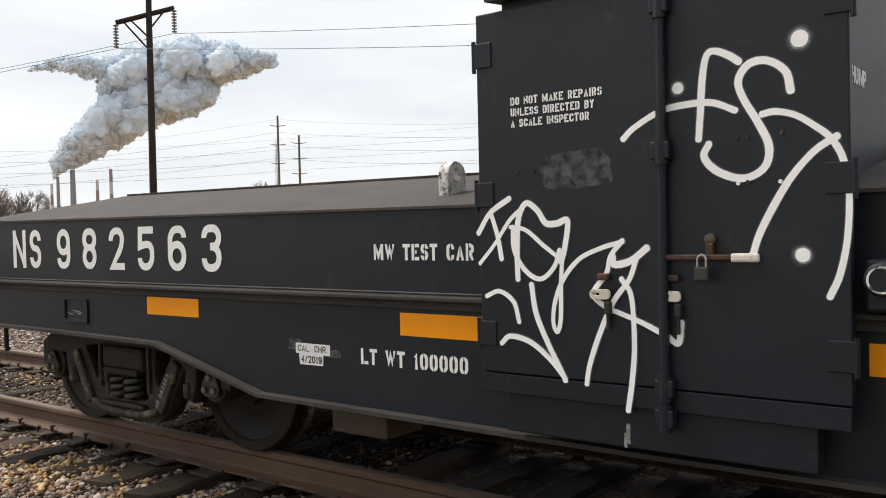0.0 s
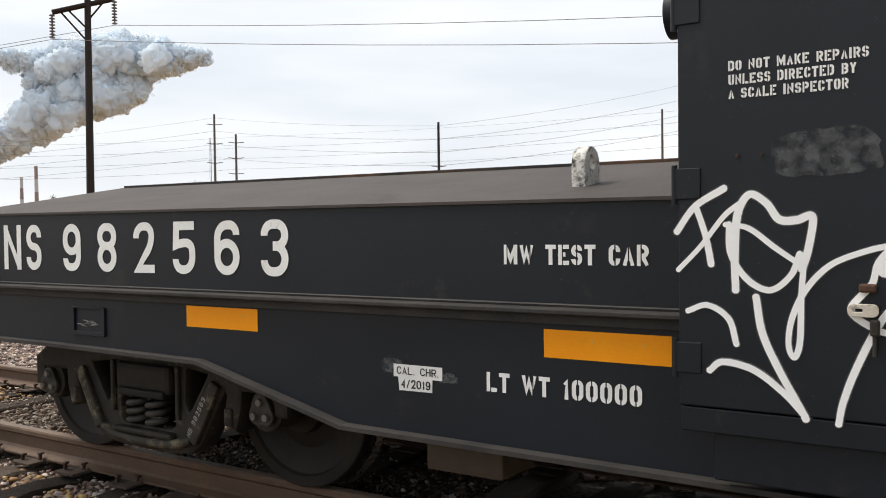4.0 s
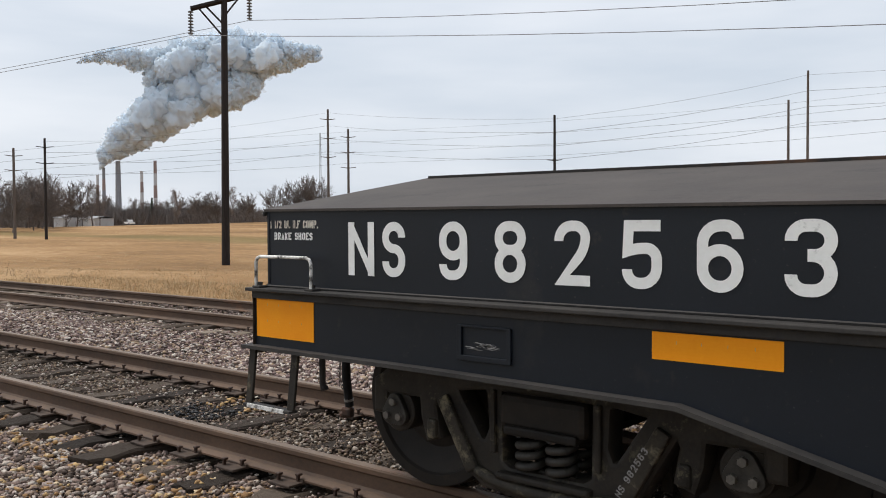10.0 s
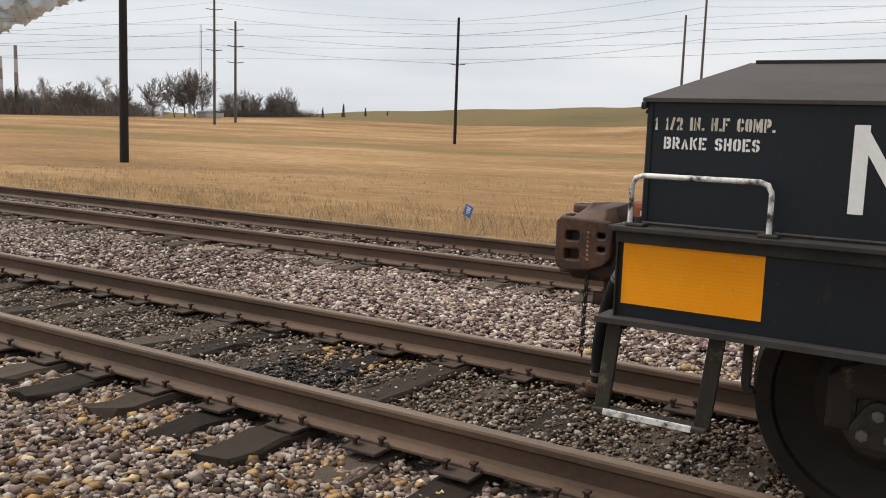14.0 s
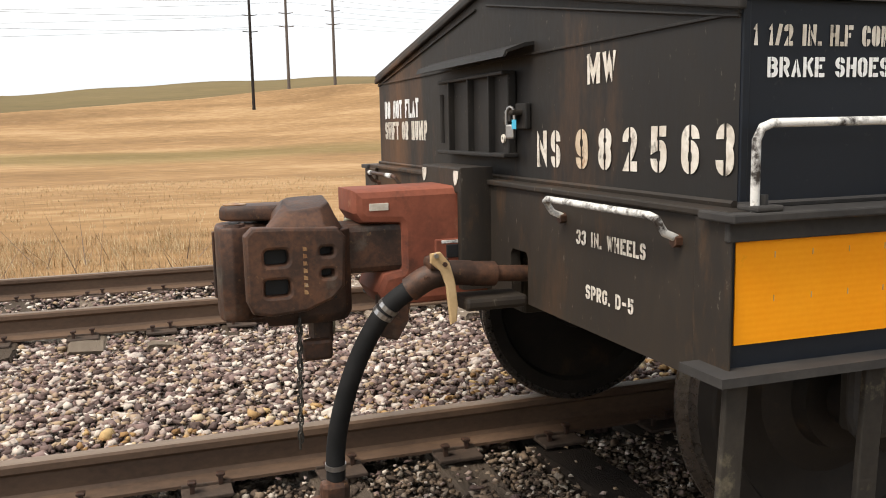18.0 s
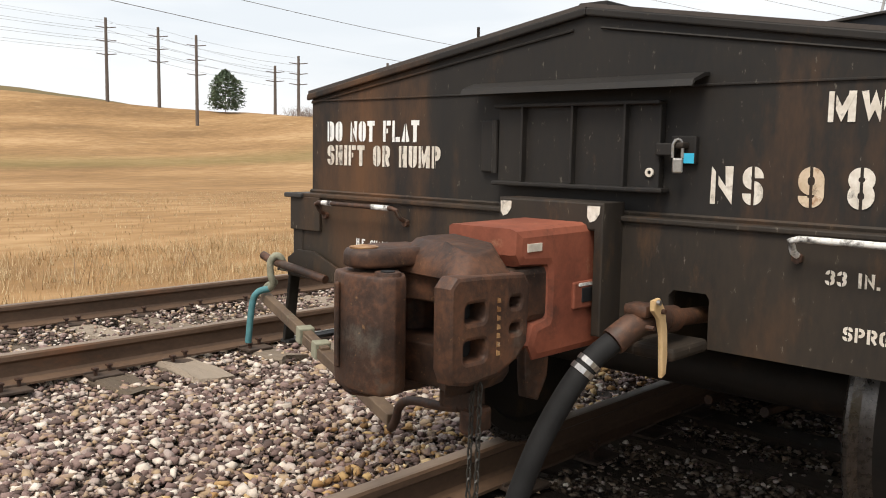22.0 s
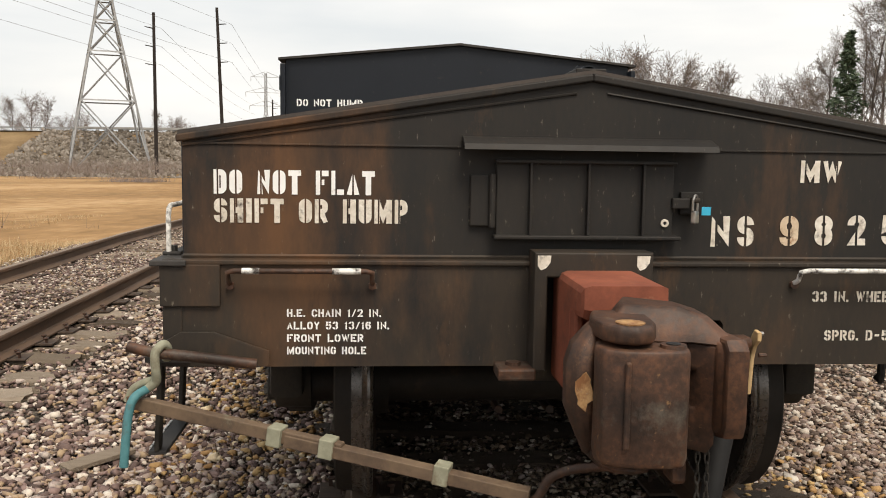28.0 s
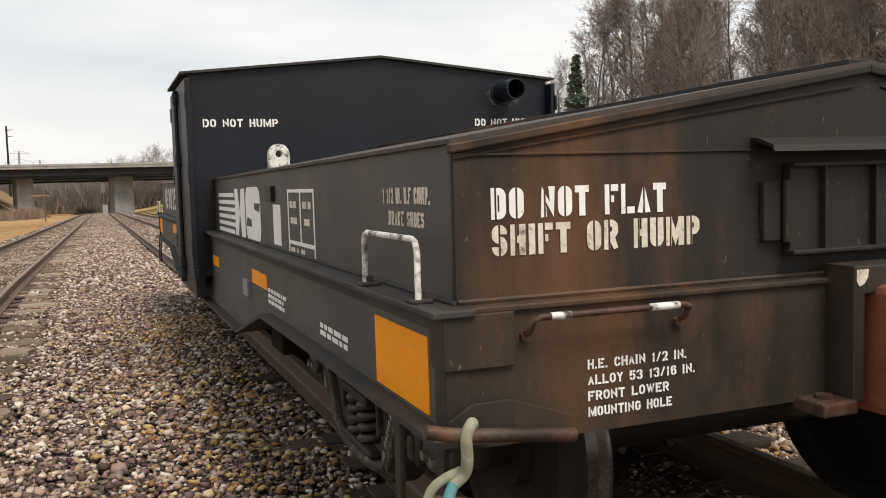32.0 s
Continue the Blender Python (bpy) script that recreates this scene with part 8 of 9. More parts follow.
t, yy = rng.uniform(0, 1, n), rng.uniform(15, 66, n)
pl = np.c_[BX - 5 - 30 * (1 - t), np.maximum(yy, 29 - 13 * (1 - t)), -2.7 + 8.8 * t + 0.15]
sv = np.einsum("nij,nkj->nki", turns(n), STONES[rng.integers(0, 40, n)] * rng.uniform(0.25, 0.6, n)[:, None, None]) + pl[:, None]
tri_mesh("riprap", sv.reshape(-1, 3), (STONE_F[None] + 8 * np.arange(n)[:, None, None]).reshape(-1, 3), RIPRAP_M, "loose grey riprap stones on the embankment", "stones")
bm = bmesh.new()
for k in range(40):
    box(bm, BX - 5.6, BX - 5.45, 30 + 4 * k, 30.15 + 4 * k, 6.1, 6.95)
box(bm, BX - 5.62, BX - 5.55, 26, 190, 6.65, 6.95, 0.01)
tagged(part("guard_rail", bm, PYLON_M), "galvanised guard rail along the road", "guard rail", kind="structure")

# ---- whistle post and small marker by the second track ----
post = thing("trackside_post", (28.2, 6.35, -0.4), "slim grey post with a round white marker", "sign post")
bm = bmesh.new()
rod(bm, (28.2, 6.35, -0.5), (28.2, 6.30, 1.45), 0.035, seg=8)
part("post", bm, GREYPOLE_M, post)
bm = bmesh.new()
lathe(bm, [(0.01, 0.0), (0.16, 0.0), (0.16, 0.01), (0.01, 0.01)], (28.15, 6.30, 1.40), "x", 20)
part("marker_disc", bm, LABEL_M, post, "round white marker")
signal = thing("railway_signal", (150, 1.6, -2.1), "dark railway signal on a grey mast before the overpass", "signal")
bm = bmesh.new()
rod(bm, (150, 1.6, -2.2), (150, 1.6, 3.3), 0.09, seg=10)
part("mast", bm, GREYPOLE_M, signal)
part("signal_head", boxed(149.8, 150.1, 1.3, 1.9, 1.5, 3.0, 0.06), CABLE_M, signal, "black signal head")
part("relay_box", boxed(149.7, 150.3, 1.0, 1.75, -2.1, -0.4, 0.04), CONCRETE_M, signal, "grey relay case")
board_post = thing("marker_post", (100, 7.6, -1.2), "weathered wooden post with a crossboard by the track", "post")
part("post", boxed(99.94, 100.06, 7.49, 7.61, -1.7, 2.15, 0.02), GREYPOLE_M, board_post)
part("crossboard", boxed(99.88, 99.93, 7.1, 8.8, 1.36, 1.46, 0.01), BROWNSTONE_M, board_post)
flag = thing("marker_sign", (-6.60, 8.80, -0.16), "small blue utility marker sign leaning in the grass", "sign")
bm = bmesh.new()
tube(bm, [(-6.56, 8.81, -0.22), (-6.58, 8.81, -0.06), (-6.62, 8.81, 0.04)], 0.005, 6)
part("wire_stake", bm, CABLE_M, flag)
part("sign_plate", boxed(-0.085, 0.085, -0.002, 0.002, -0.10, 0.10, 0.0008, m=pose(-6.65, 8.80, 0.12, 0, 22, -8)), SIGNBLUE_M, flag, "blue sign sheet")
bm = bmesh.new()
for k, w in enumerate((0.10, 0.07, 0.09, 0.05)):
    box(bm, -w / 2, w / 2, -0.0045, -0.0028, 0.05 - 0.035 * k, 0.065 - 0.035 * k, m=pose(-6.65, 8.80, 0.12, 0, 22, -8))
part("sign_marks", bm, LABEL_M, flag)

# ---- power station on the skyline with its steam ----
STACK_D = 1500.0
for az, el, w, ma_list, lab in ((150.18, 3.92, 9.0, (STACK_M,), "broad grey concrete power station chimney"), (151.35, 3.05, 5.0, (STACKRED_M, STACKPALE_M), "thin banded chimney"), (151.0, 3.5, 5.5, (STACKRED_M, STACK_M), "thin banded chimney"), (148.82, 3.33, 5.5, (STACKRED_M, STACKPALE_M), "red and pale banded chimney"), (148.03, 3.98, 6.0, (STACKPALE_M, STACKRED_M), "tall pale banded chimney"), (138.38, 1.55, 5.5, (STACK_M,), "short grey chimney")):
    base = far_at(EYE_W, az, STACK_D, -0.6)
    top = EYE_W.z + STACK_D * math.tan(radians(el))
    st = thing("chimney", base, lab + " on the skyline", "chimney", "power station chimneys")
    count = 1 if len(ma_list) == 1 else 6
    for k in range(count):
        z0, z1 = base.z + (top - base.z) * k / count, base.z + (top - base.z) * (k + 1) / count
        w0, w1 = w * (1.25 - 0.45 * k / count) / 2, w * (1.25 - 0.45 * (k + 1) / count) / 2
        bm = bmesh.new()
        rod(bm, (base.x, base.y, z0), (base.x, base.y, z1), w0, w1, 20)
        part("shaft" if count == 1 else "band", bm, ma_list[(count - k) % len(ma_list)], st, smooth=40)
for az, w, h in ((150.6, 40, 22), (149.3, 60, 16), (148.4, 30, 20)):
    p = far_at(EYE_W, az, STACK_D + 30, -0.6)
    tagged(part("plant_building", boxed(p.x - w / 2, p.x + w / 2, p.y - 10, p.y + 10, p.z, p.z + h + 16, 0.5), STACK_M), "grey power station block on the skyline", "building", "power station buildings")

plume = thing("steam_plume", far_at(EYE_W, 150.6, STACK_D, 3.7), "billowing white and grey steam plume from the chimneys", "steam")


def puff_mesh(seed):
    bm = bmesh.new()
    bmesh.ops.create_icosphere(bm, subdivisions=4, radius=1)
    off = Vector((seed * 7.1, seed * 3.3, seed))
    for v in bm.verts:
        p = v.co.copy()
        v.co *= 0.72 + 0.30 * noise.noise(p * 1.3 + off) + 0.62 * abs(noise.noise(p * 1.9 + off)) + 0.40 * abs(noise.noise(p * 4.0 + off)) + 0.20 * abs(noise.noise(p * 8.0 + off))
    vs = np.array([tuple(v.co) for v in bm.verts])
    fs = np.array([[w.index for w in f.verts] for f in bm.faces])
    bm.free()
    return vs, fs


PUFFS = []
for s in range(6):
    v, f = puff_mesh(s)
    ob = tri_mesh("puff", v, f, SMOKE_M, "", "", kind="", smooth=True)
    PUFFS.append(ob.data)
    bpy.data.objects.remove(ob)
bm = bmesh.new()
bmesh.ops.create_icosphere(bm, subdivisions=2, radius=1)
GRAIN_V, GRAIN_F = np.array([tuple(v.co) for v in bm.verts]), np.array([[w.index for w in f.verts] for f in bm.faces])
bm.free()
PLUME_PARTS = []


def plume_part(path, count, wisps, seed):
    """A run of puffs along (azimuth, elevation, half width in metres), with fine wisps round its edge."""
    g = np.random.default_rng(seed)
    steps = np.arange(len(path))
    az, el, half = np.array(path).T
    deg = math.degrees(1 / STACK_D)

    def spot(t, lo, hi):
        u = t * (len(path) - 1)
        r = float(np.interp(u, steps, half))
        turn, out = g.uniform(0, math.tau), r * g.uniform(lo, hi) ** 0.5
        side = g.normal(0, 0.35) * r
        return far_at(EYE_W, np.interp(u, steps, az) + math.cos(turn) * out * deg, STACK_D + side, np.interp(u, steps, el) + math.sin(turn) * out * deg), r

    for k in range(count):
        t = (k + g.uniform(0, 1)) / count
        big = k % 2 == 0
        p, r = spot(t, 0.0, 0.25) if big else spot(t, 0.20, 0.72)
        q = r * (g.uniform(0.42, 0.64) if big else g.uniform(0.22, 0.42))
        m = Matrix.LocRotScale(p, Euler(g.uniform(0, 6, 3)), Vector((q * 1.1, q * 1.1, q * 0.95)))
        ob = new("puff", PUFFS[g.integers(0, 6)])
        ob.parent = plume
        ob.matrix_basis = Matrix.Translation(-BASE[plume.name]) @ m
        PLUME_PARTS.append((ob, t))
    grains = []
    for k in range(wisps):
        p, r = spot(g.uniform(0, 1), 0.55, 1.20)
        grains.append(GRAIN_V * g.uniform(0.06, 0.17) * r * g.uniform(0.7, 1.4, (1, 3)) + np.array(p - BASE[plume.name]))
    ob = tri_mesh("wisp", np.concatenate(grains), (GRAIN_F[None] + len(GRAIN_V) * np.arange(wisps)[:, None, None]).reshape(-1, 3), WISP_M, "thin fraying steam at the edge of the plume", "", smooth=True)
    ob.parent = plume
    PLUME_PARTS.append((ob, 0.5))


plume_part([(151.2, 3.45, 3), (151.0, 3.95, 8), (150.74, 4.4, 15), (150.0, 5.1, 24), (149.0, 5.95, 31), (147.6, 6.95, 36)], 170, 420, 1)
plume_part([(148.0, 6.9, 32), (146.6, 7.6, 37), (145.2, 8.3, 38), (144.0, 8.9, 38)], 110, 300, 2)
plume_part([(144.8, 8.3, 34), (143.4, 8.5, 32), (142.2, 9.1, 28)], 70, 240, 3)
plume_part([(148.0, 8.9, 20), (146.6, 9.8, 32), (144.8, 10.4, 38), (143.0, 10.5, 38), (141.3, 10.5, 33), (139.6, 10.6, 22), (138.1, 10.75, 11)], 200, 620, 4)
plume_part([(152.4, 9.7, 4), (151.3, 10.0, 9), (150.1, 10.1, 14), (148.8, 9.9, 20), (147.4, 9.8, 25)], 90, 360, 5)


# ---- trees ----
def bare_tree(seed, height, spread=0.5, twigs=2, stout=0.014, twig_r=0.011, dome=False):
    """Trunk and limbs, and apart from them the fine twigs, as triangle lists."""
    r = random.Random(seed)
    wood, fine = ([], []), ([], [])

    def stick(store, a, b, ra, rb, seg):
        vs, fs = store
        d = (b - a).normalized()
        u = d.orthogonal().normalized()
        w = d.cross(u)
        n0 = len(vs)
        for p, rad in ((a, ra), (b, rb)):
            for k in range(seg):
                vs.append(p + rad * (math.cos(k * math.tau / seg) * u + math.sin(k * math.tau / seg) * w))
        for k in range(seg):
            k2 = (k + 1) % seg
            fs.append((n0 + k, n0 + k2, n0 + seg + k2))
            fs.append((n0 + k, n0 + seg + k2, n0 + seg + k))

    def shoot(a, d, length, rad, store, seg, steps, rise, wander):
        """A curving shoot; gives back its points and directions."""
        out, p = [], a
        for k in range(steps):
            d = (d + Vector((r.gauss(0, 1), r.gauss(0, 1), r.gauss(0, 0.6))) * wander + Vector((0, 0, rise))).normalized()
            q = p + d * length / steps
            stick(store, p, q, max(twig_r, rad * (1 - 0.75 * k / steps)), max(twig_r, rad * (1 - 0.75 * (k + 1) / steps)), seg)
            out.append((q, d, max(twig_r, rad * (1 - 0.75 * (k + 1) / steps))))
            p = q
        return out

    def off(d, angle):
        u = d.orthogonal().normalized()
        return (Matrix.Rotation(r.uniform(0, math.tau), 3, d) @ (d * math.cos(angle) + u * math.sin(angle))).normalized()

    if dome:  # a short trunk that fans out into a rounded crown
        stem = shoot(Vector((0, 0, -0.2)), Vector((0, 0, 1)), height * 0.40, height * stout * 1.5, wood, 7, 8, 0.05, 0.05)
        for i, (p, d, rad) in enumerate(stem[3:]):
            for _ in range(4 if i == 4 else 2):
                lean = r.uniform(20, 80) if i < 4 else r.uniform(6, 50)
                reach = height * (0.60 - 0.0022 * lean) * r.uniform(0.85, 1.05) * (1.0 if i > 1 else 0.8)
                limb = shoot(p, off(Vector((0, 0, 1)), radians(lean)), reach, rad * 0.6, wood, 5, 7, 0.05, 0.09)
                for j, (p1, d1, r1) in enumerate(limb[1:]):
                    for _ in range(3):
                        side = shoot(p1, off(d1, radians(r.uniform(22, 50))), reach * r.uniform(0.25, 0.42), r1 * 0.55, fine, 4, 4, 0.04, 0.12)
                        for p2, d2, r2 in side[1:]:
                            for _ in range(twigs):
                                shoot(p2, off(d2, radians(r.uniform(20, 50))), reach * r.uniform(0.10, 0.2), twig_r, fine, 3, 2, 0.04, 0.12)
        return wood, fine
    stem = shoot(Vector((0, 0, -0.2)), Vector((0, 0, 1)), height * (0.92 - 0.28 * spread), height * stout, wood, 7, 12, 0.05, 0.05)
    for i, (p, d, rad) in enumerate(stem):
        share = (i + 1) / len(stem)
        if share < 0.22:
            continue
        for _ in range(2 if share < 0.9 else 4):
            reach = height * (0.16 + 0.24 * spread) * r.uniform(0.7, 1.15) * (1.15 - 0.45 * share)
            limb = shoot(p, off(d, radians(r.uniform(22 + 18 * spread, 44 + 30 * spread))), reach, rad * 0.55, wood, 5, 6, 0.05, 0.10)
            for j, (p1, d1, r1) in enumerate(limb):
                for _ in range(2 if j else 1):
                    side = shoot(p1, off(d1, radians(r.uniform(28, 60))), reach * r.uniform(0.28, 0.5), r1 * 0.5, fine, 4, 4, 0.08, 0.14)
                    for p2, d2, r2 in side:
                        for _ in range(twigs):
                            shoot(p2, off(d2, radians(r.uniform(25, 60))), reach * r.uniform(0.12, 0.24), twig_r, fine, 3, 2, 0.08, 0.12)
    return wood, fine


def tri_part(name, store, ma, parent):
    vs, fs = store
    me = bpy.data.meshes.new(name)
    me.from_pydata([tuple(v) for v in vs], [], fs)
    me.materials.append(ma)
    ob = new(name, me)
    ob.parent = parent
    return ob


KIND_H = []


def tree_kind(seed, height, label, spread=0.5, leaves=0, stout=0.014, twig_r=0.011, dome=False):
    t = tagged(new("bare_tree"), label, "tree", "bare trees")
    wood, fine = bare_tree(seed, height, spread, stout=stout, twig_r=twig_r, dome=dome)
    KIND_H.append(max(v.z for v in fine[0]))
    tri_part("trunk", wood, BARK_M, t)
    crown = tri_part("crown", fine, BARK_M if dome else TWIG_M, t)
    if leaves:
        g = np.random.default_rng(seed)
        pts = np.array([tuple(v) for v in fine[0]])
        pick = pts[g.integers(0, len(pts), leaves)] + g.normal(0, 0.25, (leaves, 3))
        tri = pick[:, None] + g.normal(0, 0.045, (leaves, 3, 3))
        me = bpy.data.meshes.new("dead_leaves")
        me.from_pydata(tri.reshape(-1, 3).tolist(), [], np.arange(3 * leaves).reshape(-1, 3).tolist())
        me.materials.append(LEAF_M)
        lv = new("dead_leaves", me)
        lv.parent = crown
    return t


KINDS = [tree_kind(11, 12, "bare grey-brown winter tree in the far tree line", 0.7), tree_kind(12, 12, "bare spreading winter tree on the skyline", 0.92), tree_kind(13, 13, "slender bare winter tree", 0.35), tree_kind(14, 12, "winter tree holding brown dead leaves", 0.6, 2200), tree_kind(15, 11, "bare thorny winter tree", 1.0)]
KINDS += [tree_kind(16, 15, "slender bare tree of the dense wood", 0.10, 700, stout=0.009, twig_r=0.008), tree_kind(17, 15, "tall bare tree of the dense wood", 0.20, 700, stout=0.009, twig_r=0.008)]
KINDS += [tree_kind(18, 10, "bare dome-crowned tree on the skyline", twig_r=0.030, dome=True), tree_kind(23, 10, "bare broad-crowned tree on the skyline", twig_r=0.032, dome=True)]
USED = set()


def plant(kind, at, height, yaw, group=""):
    m = Matrix.Translation(at) @ Matrix.Rotation(radians(yaw), 4, "Z")
    src = KINDS[kind]
    base = KIND_H[kind]
    if kind in USED:
        ob = copy_thing(src, m)
    else:
        ob = src
        USED.add(kind)
        ob.matrix_basis = m
    ob.scale = (height / base,) * 3
    if group:
        ob["group"] = group
    return ob


rt = random.Random(21)
# western tree line
def plant_to(az, d, el, kind, group, wide=1.0):
    """A tree whose top stands at an elevation over the western view."""
    p = far_at(EYE_W, az, d) - Vector((0, 0, 0.3))
    ob = plant(kind, p, EYE_W.z + d * math.tan(radians(el)) - p.z, rt.uniform(0, 360), group)
    ob.scale = (ob.scale.x * wide, ob.scale.y * wide, ob.scale.z)


for az0, az1, d0, d1, e0, e1, n in ((153.6, 163, 190, 260, 2.4, 3.3, 34), (146, 153.6, 300, 400, 1.2, 1.9, 26), (142.2, 146, 300, 360, 1.3, 1.9, 14), (131.9, 136.3, 290, 340, 1.4, 1.95, 16)):
    for _ in range(n):
        plant_to(rt.uniform(az0, az1), rt.uniform(d0, d1), rt.uniform(e0, e1), rt.choice((0, 2, 3, 7, 8)), "western tree line", 1.1)
for az, d, el, k, wide in ((140.65, 230, 2.62, 7, 1.05), (139.35, 232, 3.0, 8, 1.1), (138.75, 236, 3.2, 7, 0.9), (138.2, 232, 3.28, 8, 1.0), (137.7, 238, 3.1, 7, 0.95), (143.05, 260, 2.6, 2, 1.2), (142.3, 262, 2.1, 7, 1.0), (145.1, 265, 2.15, 7, 1.25), (144.3, 262, 2.2, 8, 1.2), (146.57, 270, 2.4, 3, 0.9), (153.0, 262, 2.75, 7, 1.0), (152.4, 266, 2.8, 8, 1.0), (151.5, 268, 2.9, 2, 1.2), (151.1, 270, 2.6, 3, 0.8), (136.0, 300, 1.9, 7, 1.1), (135.3, 300, 2.15, 8, 1.0), (134.5, 300, 1.95, 7, 1.1), (133.6, 305, 2.0, 8, 1.0), (132.8, 300, 2.4, 7, 0.9), (132.2, 300, 1.8, 8, 1.0), (148.2, 300, 1.6, 7, 1.2)):
    plant_to(az, d, el, k, "skyline trees", wide)
# trees by the overpass and behind the embankment
for az, d, h, k in ((21.5, 230, 13, 3), (20.6, 235, 15, 0), (19.9, 240, 14, 2), (18.6, 240, 10, 4), (17.8, 235, 11, 1), (13.6, 250, 12, 2), (11.8, 240, 9, 4), (12.6, 240, 10, 0), (-1.2, 240, 14, 1), (-2.4, 235, 15, 4), (-3.4, 235, 17, 0), (0.2, 245, 13, 0), (-0.6, 245, 13, 1), (-4.2, 235, 17, 3), (12.2, 200, 8, 1)):
    p = far_at(EYE_E, az, d)
    plant(k, Vector((p.x, p.y, 2.5 if az > 5 else -2.5)), h, rt.uniform(0, 360), "trees by the overpass")
for k in range(10):
    plant(rt.choice((0, 2, 3, 7)), Vector((rt.uniform(250, 320), rt.uniform(-14, 16), -4)), rt.uniform(9, 13), rt.uniform(0, 360), "trees beyond the overpass")
# the wood to the south-east
for _ in range(125):
    az, d = rt.uniform(-66, -35.0), rt.uniform(56, 110)
    p = far_at(EYE_E2, az, d)
    plant(rt.choice((5, 6, 5, 5, 6, 2)), p - Vector((0, 0, 0.2)), rt.uniform(15, 21) * (0.8 + 0.2 * d / 70), rt.uniform(0, 360), "trees of the wood")
for az, d, h, k in ((-28.2, 84, 10.5, 2), (-27.7, 90, 9.0, 5), (-29.4, 90, 12.5, 5), (-30.2, 84, 14.5, 5), (-30.8, 80, 15.0, 6), (-31.4, 86, 17.0, 5), (-32.0, 82, 17.5, 6), (-32.6, 88, 18.5, 5), (-33.2, 80, 18.0, 3), (-33.8, 86, 19.0, 6), (-34.4, 78, 18.5, 5)):
    plant(k, far_at(EYE_E2, az, d), h, rt.uniform(0, 360), "trees of the wood")
for az, d, h, k in ((-14.4, 112, 13.5, 3), (-15.6, 108, 14.2, 0), (-16.9, 112, 14.4, 3), (-17.8, 116, 13.8, 1), (-19.2, 112, 13.0, 3), (-20.2, 118, 12.6, 0), (-21.6, 108, 12.0, 2), (-22.9, 125, 9.0, 2), (-24.4, 122, 10.6, 1), (-25.6, 120, 11.6, 0), (-26.6, 122, 10.4, 4), (-12.9, 118, 11.0, 2), (-11.4, 118, 9.5, 0)):
    plant(k, far_at(EYE_E, az, d) - Vector((0, 0, 0.2)), h + 2.4, rt.uniform(0, 360), "trees beyond the lawn")
for _ in range(14):
    plant(rt.choice((0, 2, 1)), far_at(EYE_E, rt.uniform(-30, -7), rt.uniform(160, 220)) - Vector((0, 0, 0.5)), rt.uniform(5, 8), rt.uniform(0, 360), "trees beyond the lawn")


def evergreen(at, height, seed, wide=0.20):
    t = thing("evergreen_tree", at, "dark green evergreen tree among bare trees", "tree", "evergreens")
    g = np.random.default_rng(seed)
    bm = bmesh.new()
    rod(bm, at - Vector((0, 0, 0.3)), at + Vector((0, 0, height)), 0.012 * height, 0.03, 8)
    part("trunk", bm, BARK_M, t)
    n = 3600 if wide > 0.3 else 2600
    h = g.uniform(0.08, 1, n) ** 0.8
    rad = (1 - h) ** (0.6 if wide > 0.3 else 1.0) * height * wide * g.uniform(0.25, 1, n) ** 0.5 * (0.8 + 0.2 * np.sin(h * 40))
    a = g.uniform(0, math.tau, n)
    if wide > 0.4:  # a rounded, lumpy crown
        rad = height * wide * np.sqrt(np.clip(1 - (2 * h - 0.95) ** 2, 0.02, 1)) * g.uniform(0.2, 1, n) ** 0.5 * (1 + 0.18 * np.sin(3 * a + 5 * h) + 0.12 * np.sin(7 * a - 9 * h))
    p = np.c_[at.x + rad * np.cos(a), at.y + rad * np.sin(a), at.z + h * height - rad * 0.25]
    tri = p[:, None] + g.normal(0, (0.030 if wide > 0.3 else 0.017) * height, (n, 3, 3)) * (1, 1, 0.6)
    me = bpy.data.meshes.new("needles")
    me.from_pydata(tri.reshape(-1, 3).tolist(), [], np.arange(3 * n).reshape(-1, 3).tolist())
    put("crown", me, NEEDLE_M, t, "dense dark green needles")


for az, d, h in ((-29.6, 70, 9.6), (-34.5, 72, 7.0)):
    evergreen(far_at(EYE_E2, az, d), h, int(d), 0.29)
for az, d, h in ((129.0, 300, 6), (127.6, 305, 5.2), (130.3, 300, 4.6), (126.2, 310, 4.6), (148.1, 300, 9)):
    evergreen(far_at(EYE_W, az, d) - Vector((0, 0, 0.3)), h, int(d + az))


evergreen(far_at(Vector((-2.23, -1.53, 1.37)), 57.2, 146), 6.6, 77, 0.42)


# ---- brush, weeds and undergrowth ----
def brush(name, spots, label, ma=TWIG_M, stem=0.006):
    """Tangles of thin stems: (centre, spread, height, count)."""
    vs = []
    for c, sp, h, n in spots:
        foot = np.c_[rng.normal(c.x, sp, n), rng.normal(c.y, sp, n), np.full(n, c.z)]
        lean = np.c_[rng.normal(0, 0.35, (n, 2)) * h, rng.uniform(0.4, 1, n) * h]
        w = np.c_[rng.normal(0, 1, (n, 2)), np.zeros(n)] * stem * (1 + h)
        vs.append(np.stack([foot - w, foot + w, foot + lean], 1).reshape(-1, 3))
    v = np.concatenate(vs)
    return tri_mesh(name, v, np.arange(len(v)).reshape(-1, 3), ma, label, "brush")


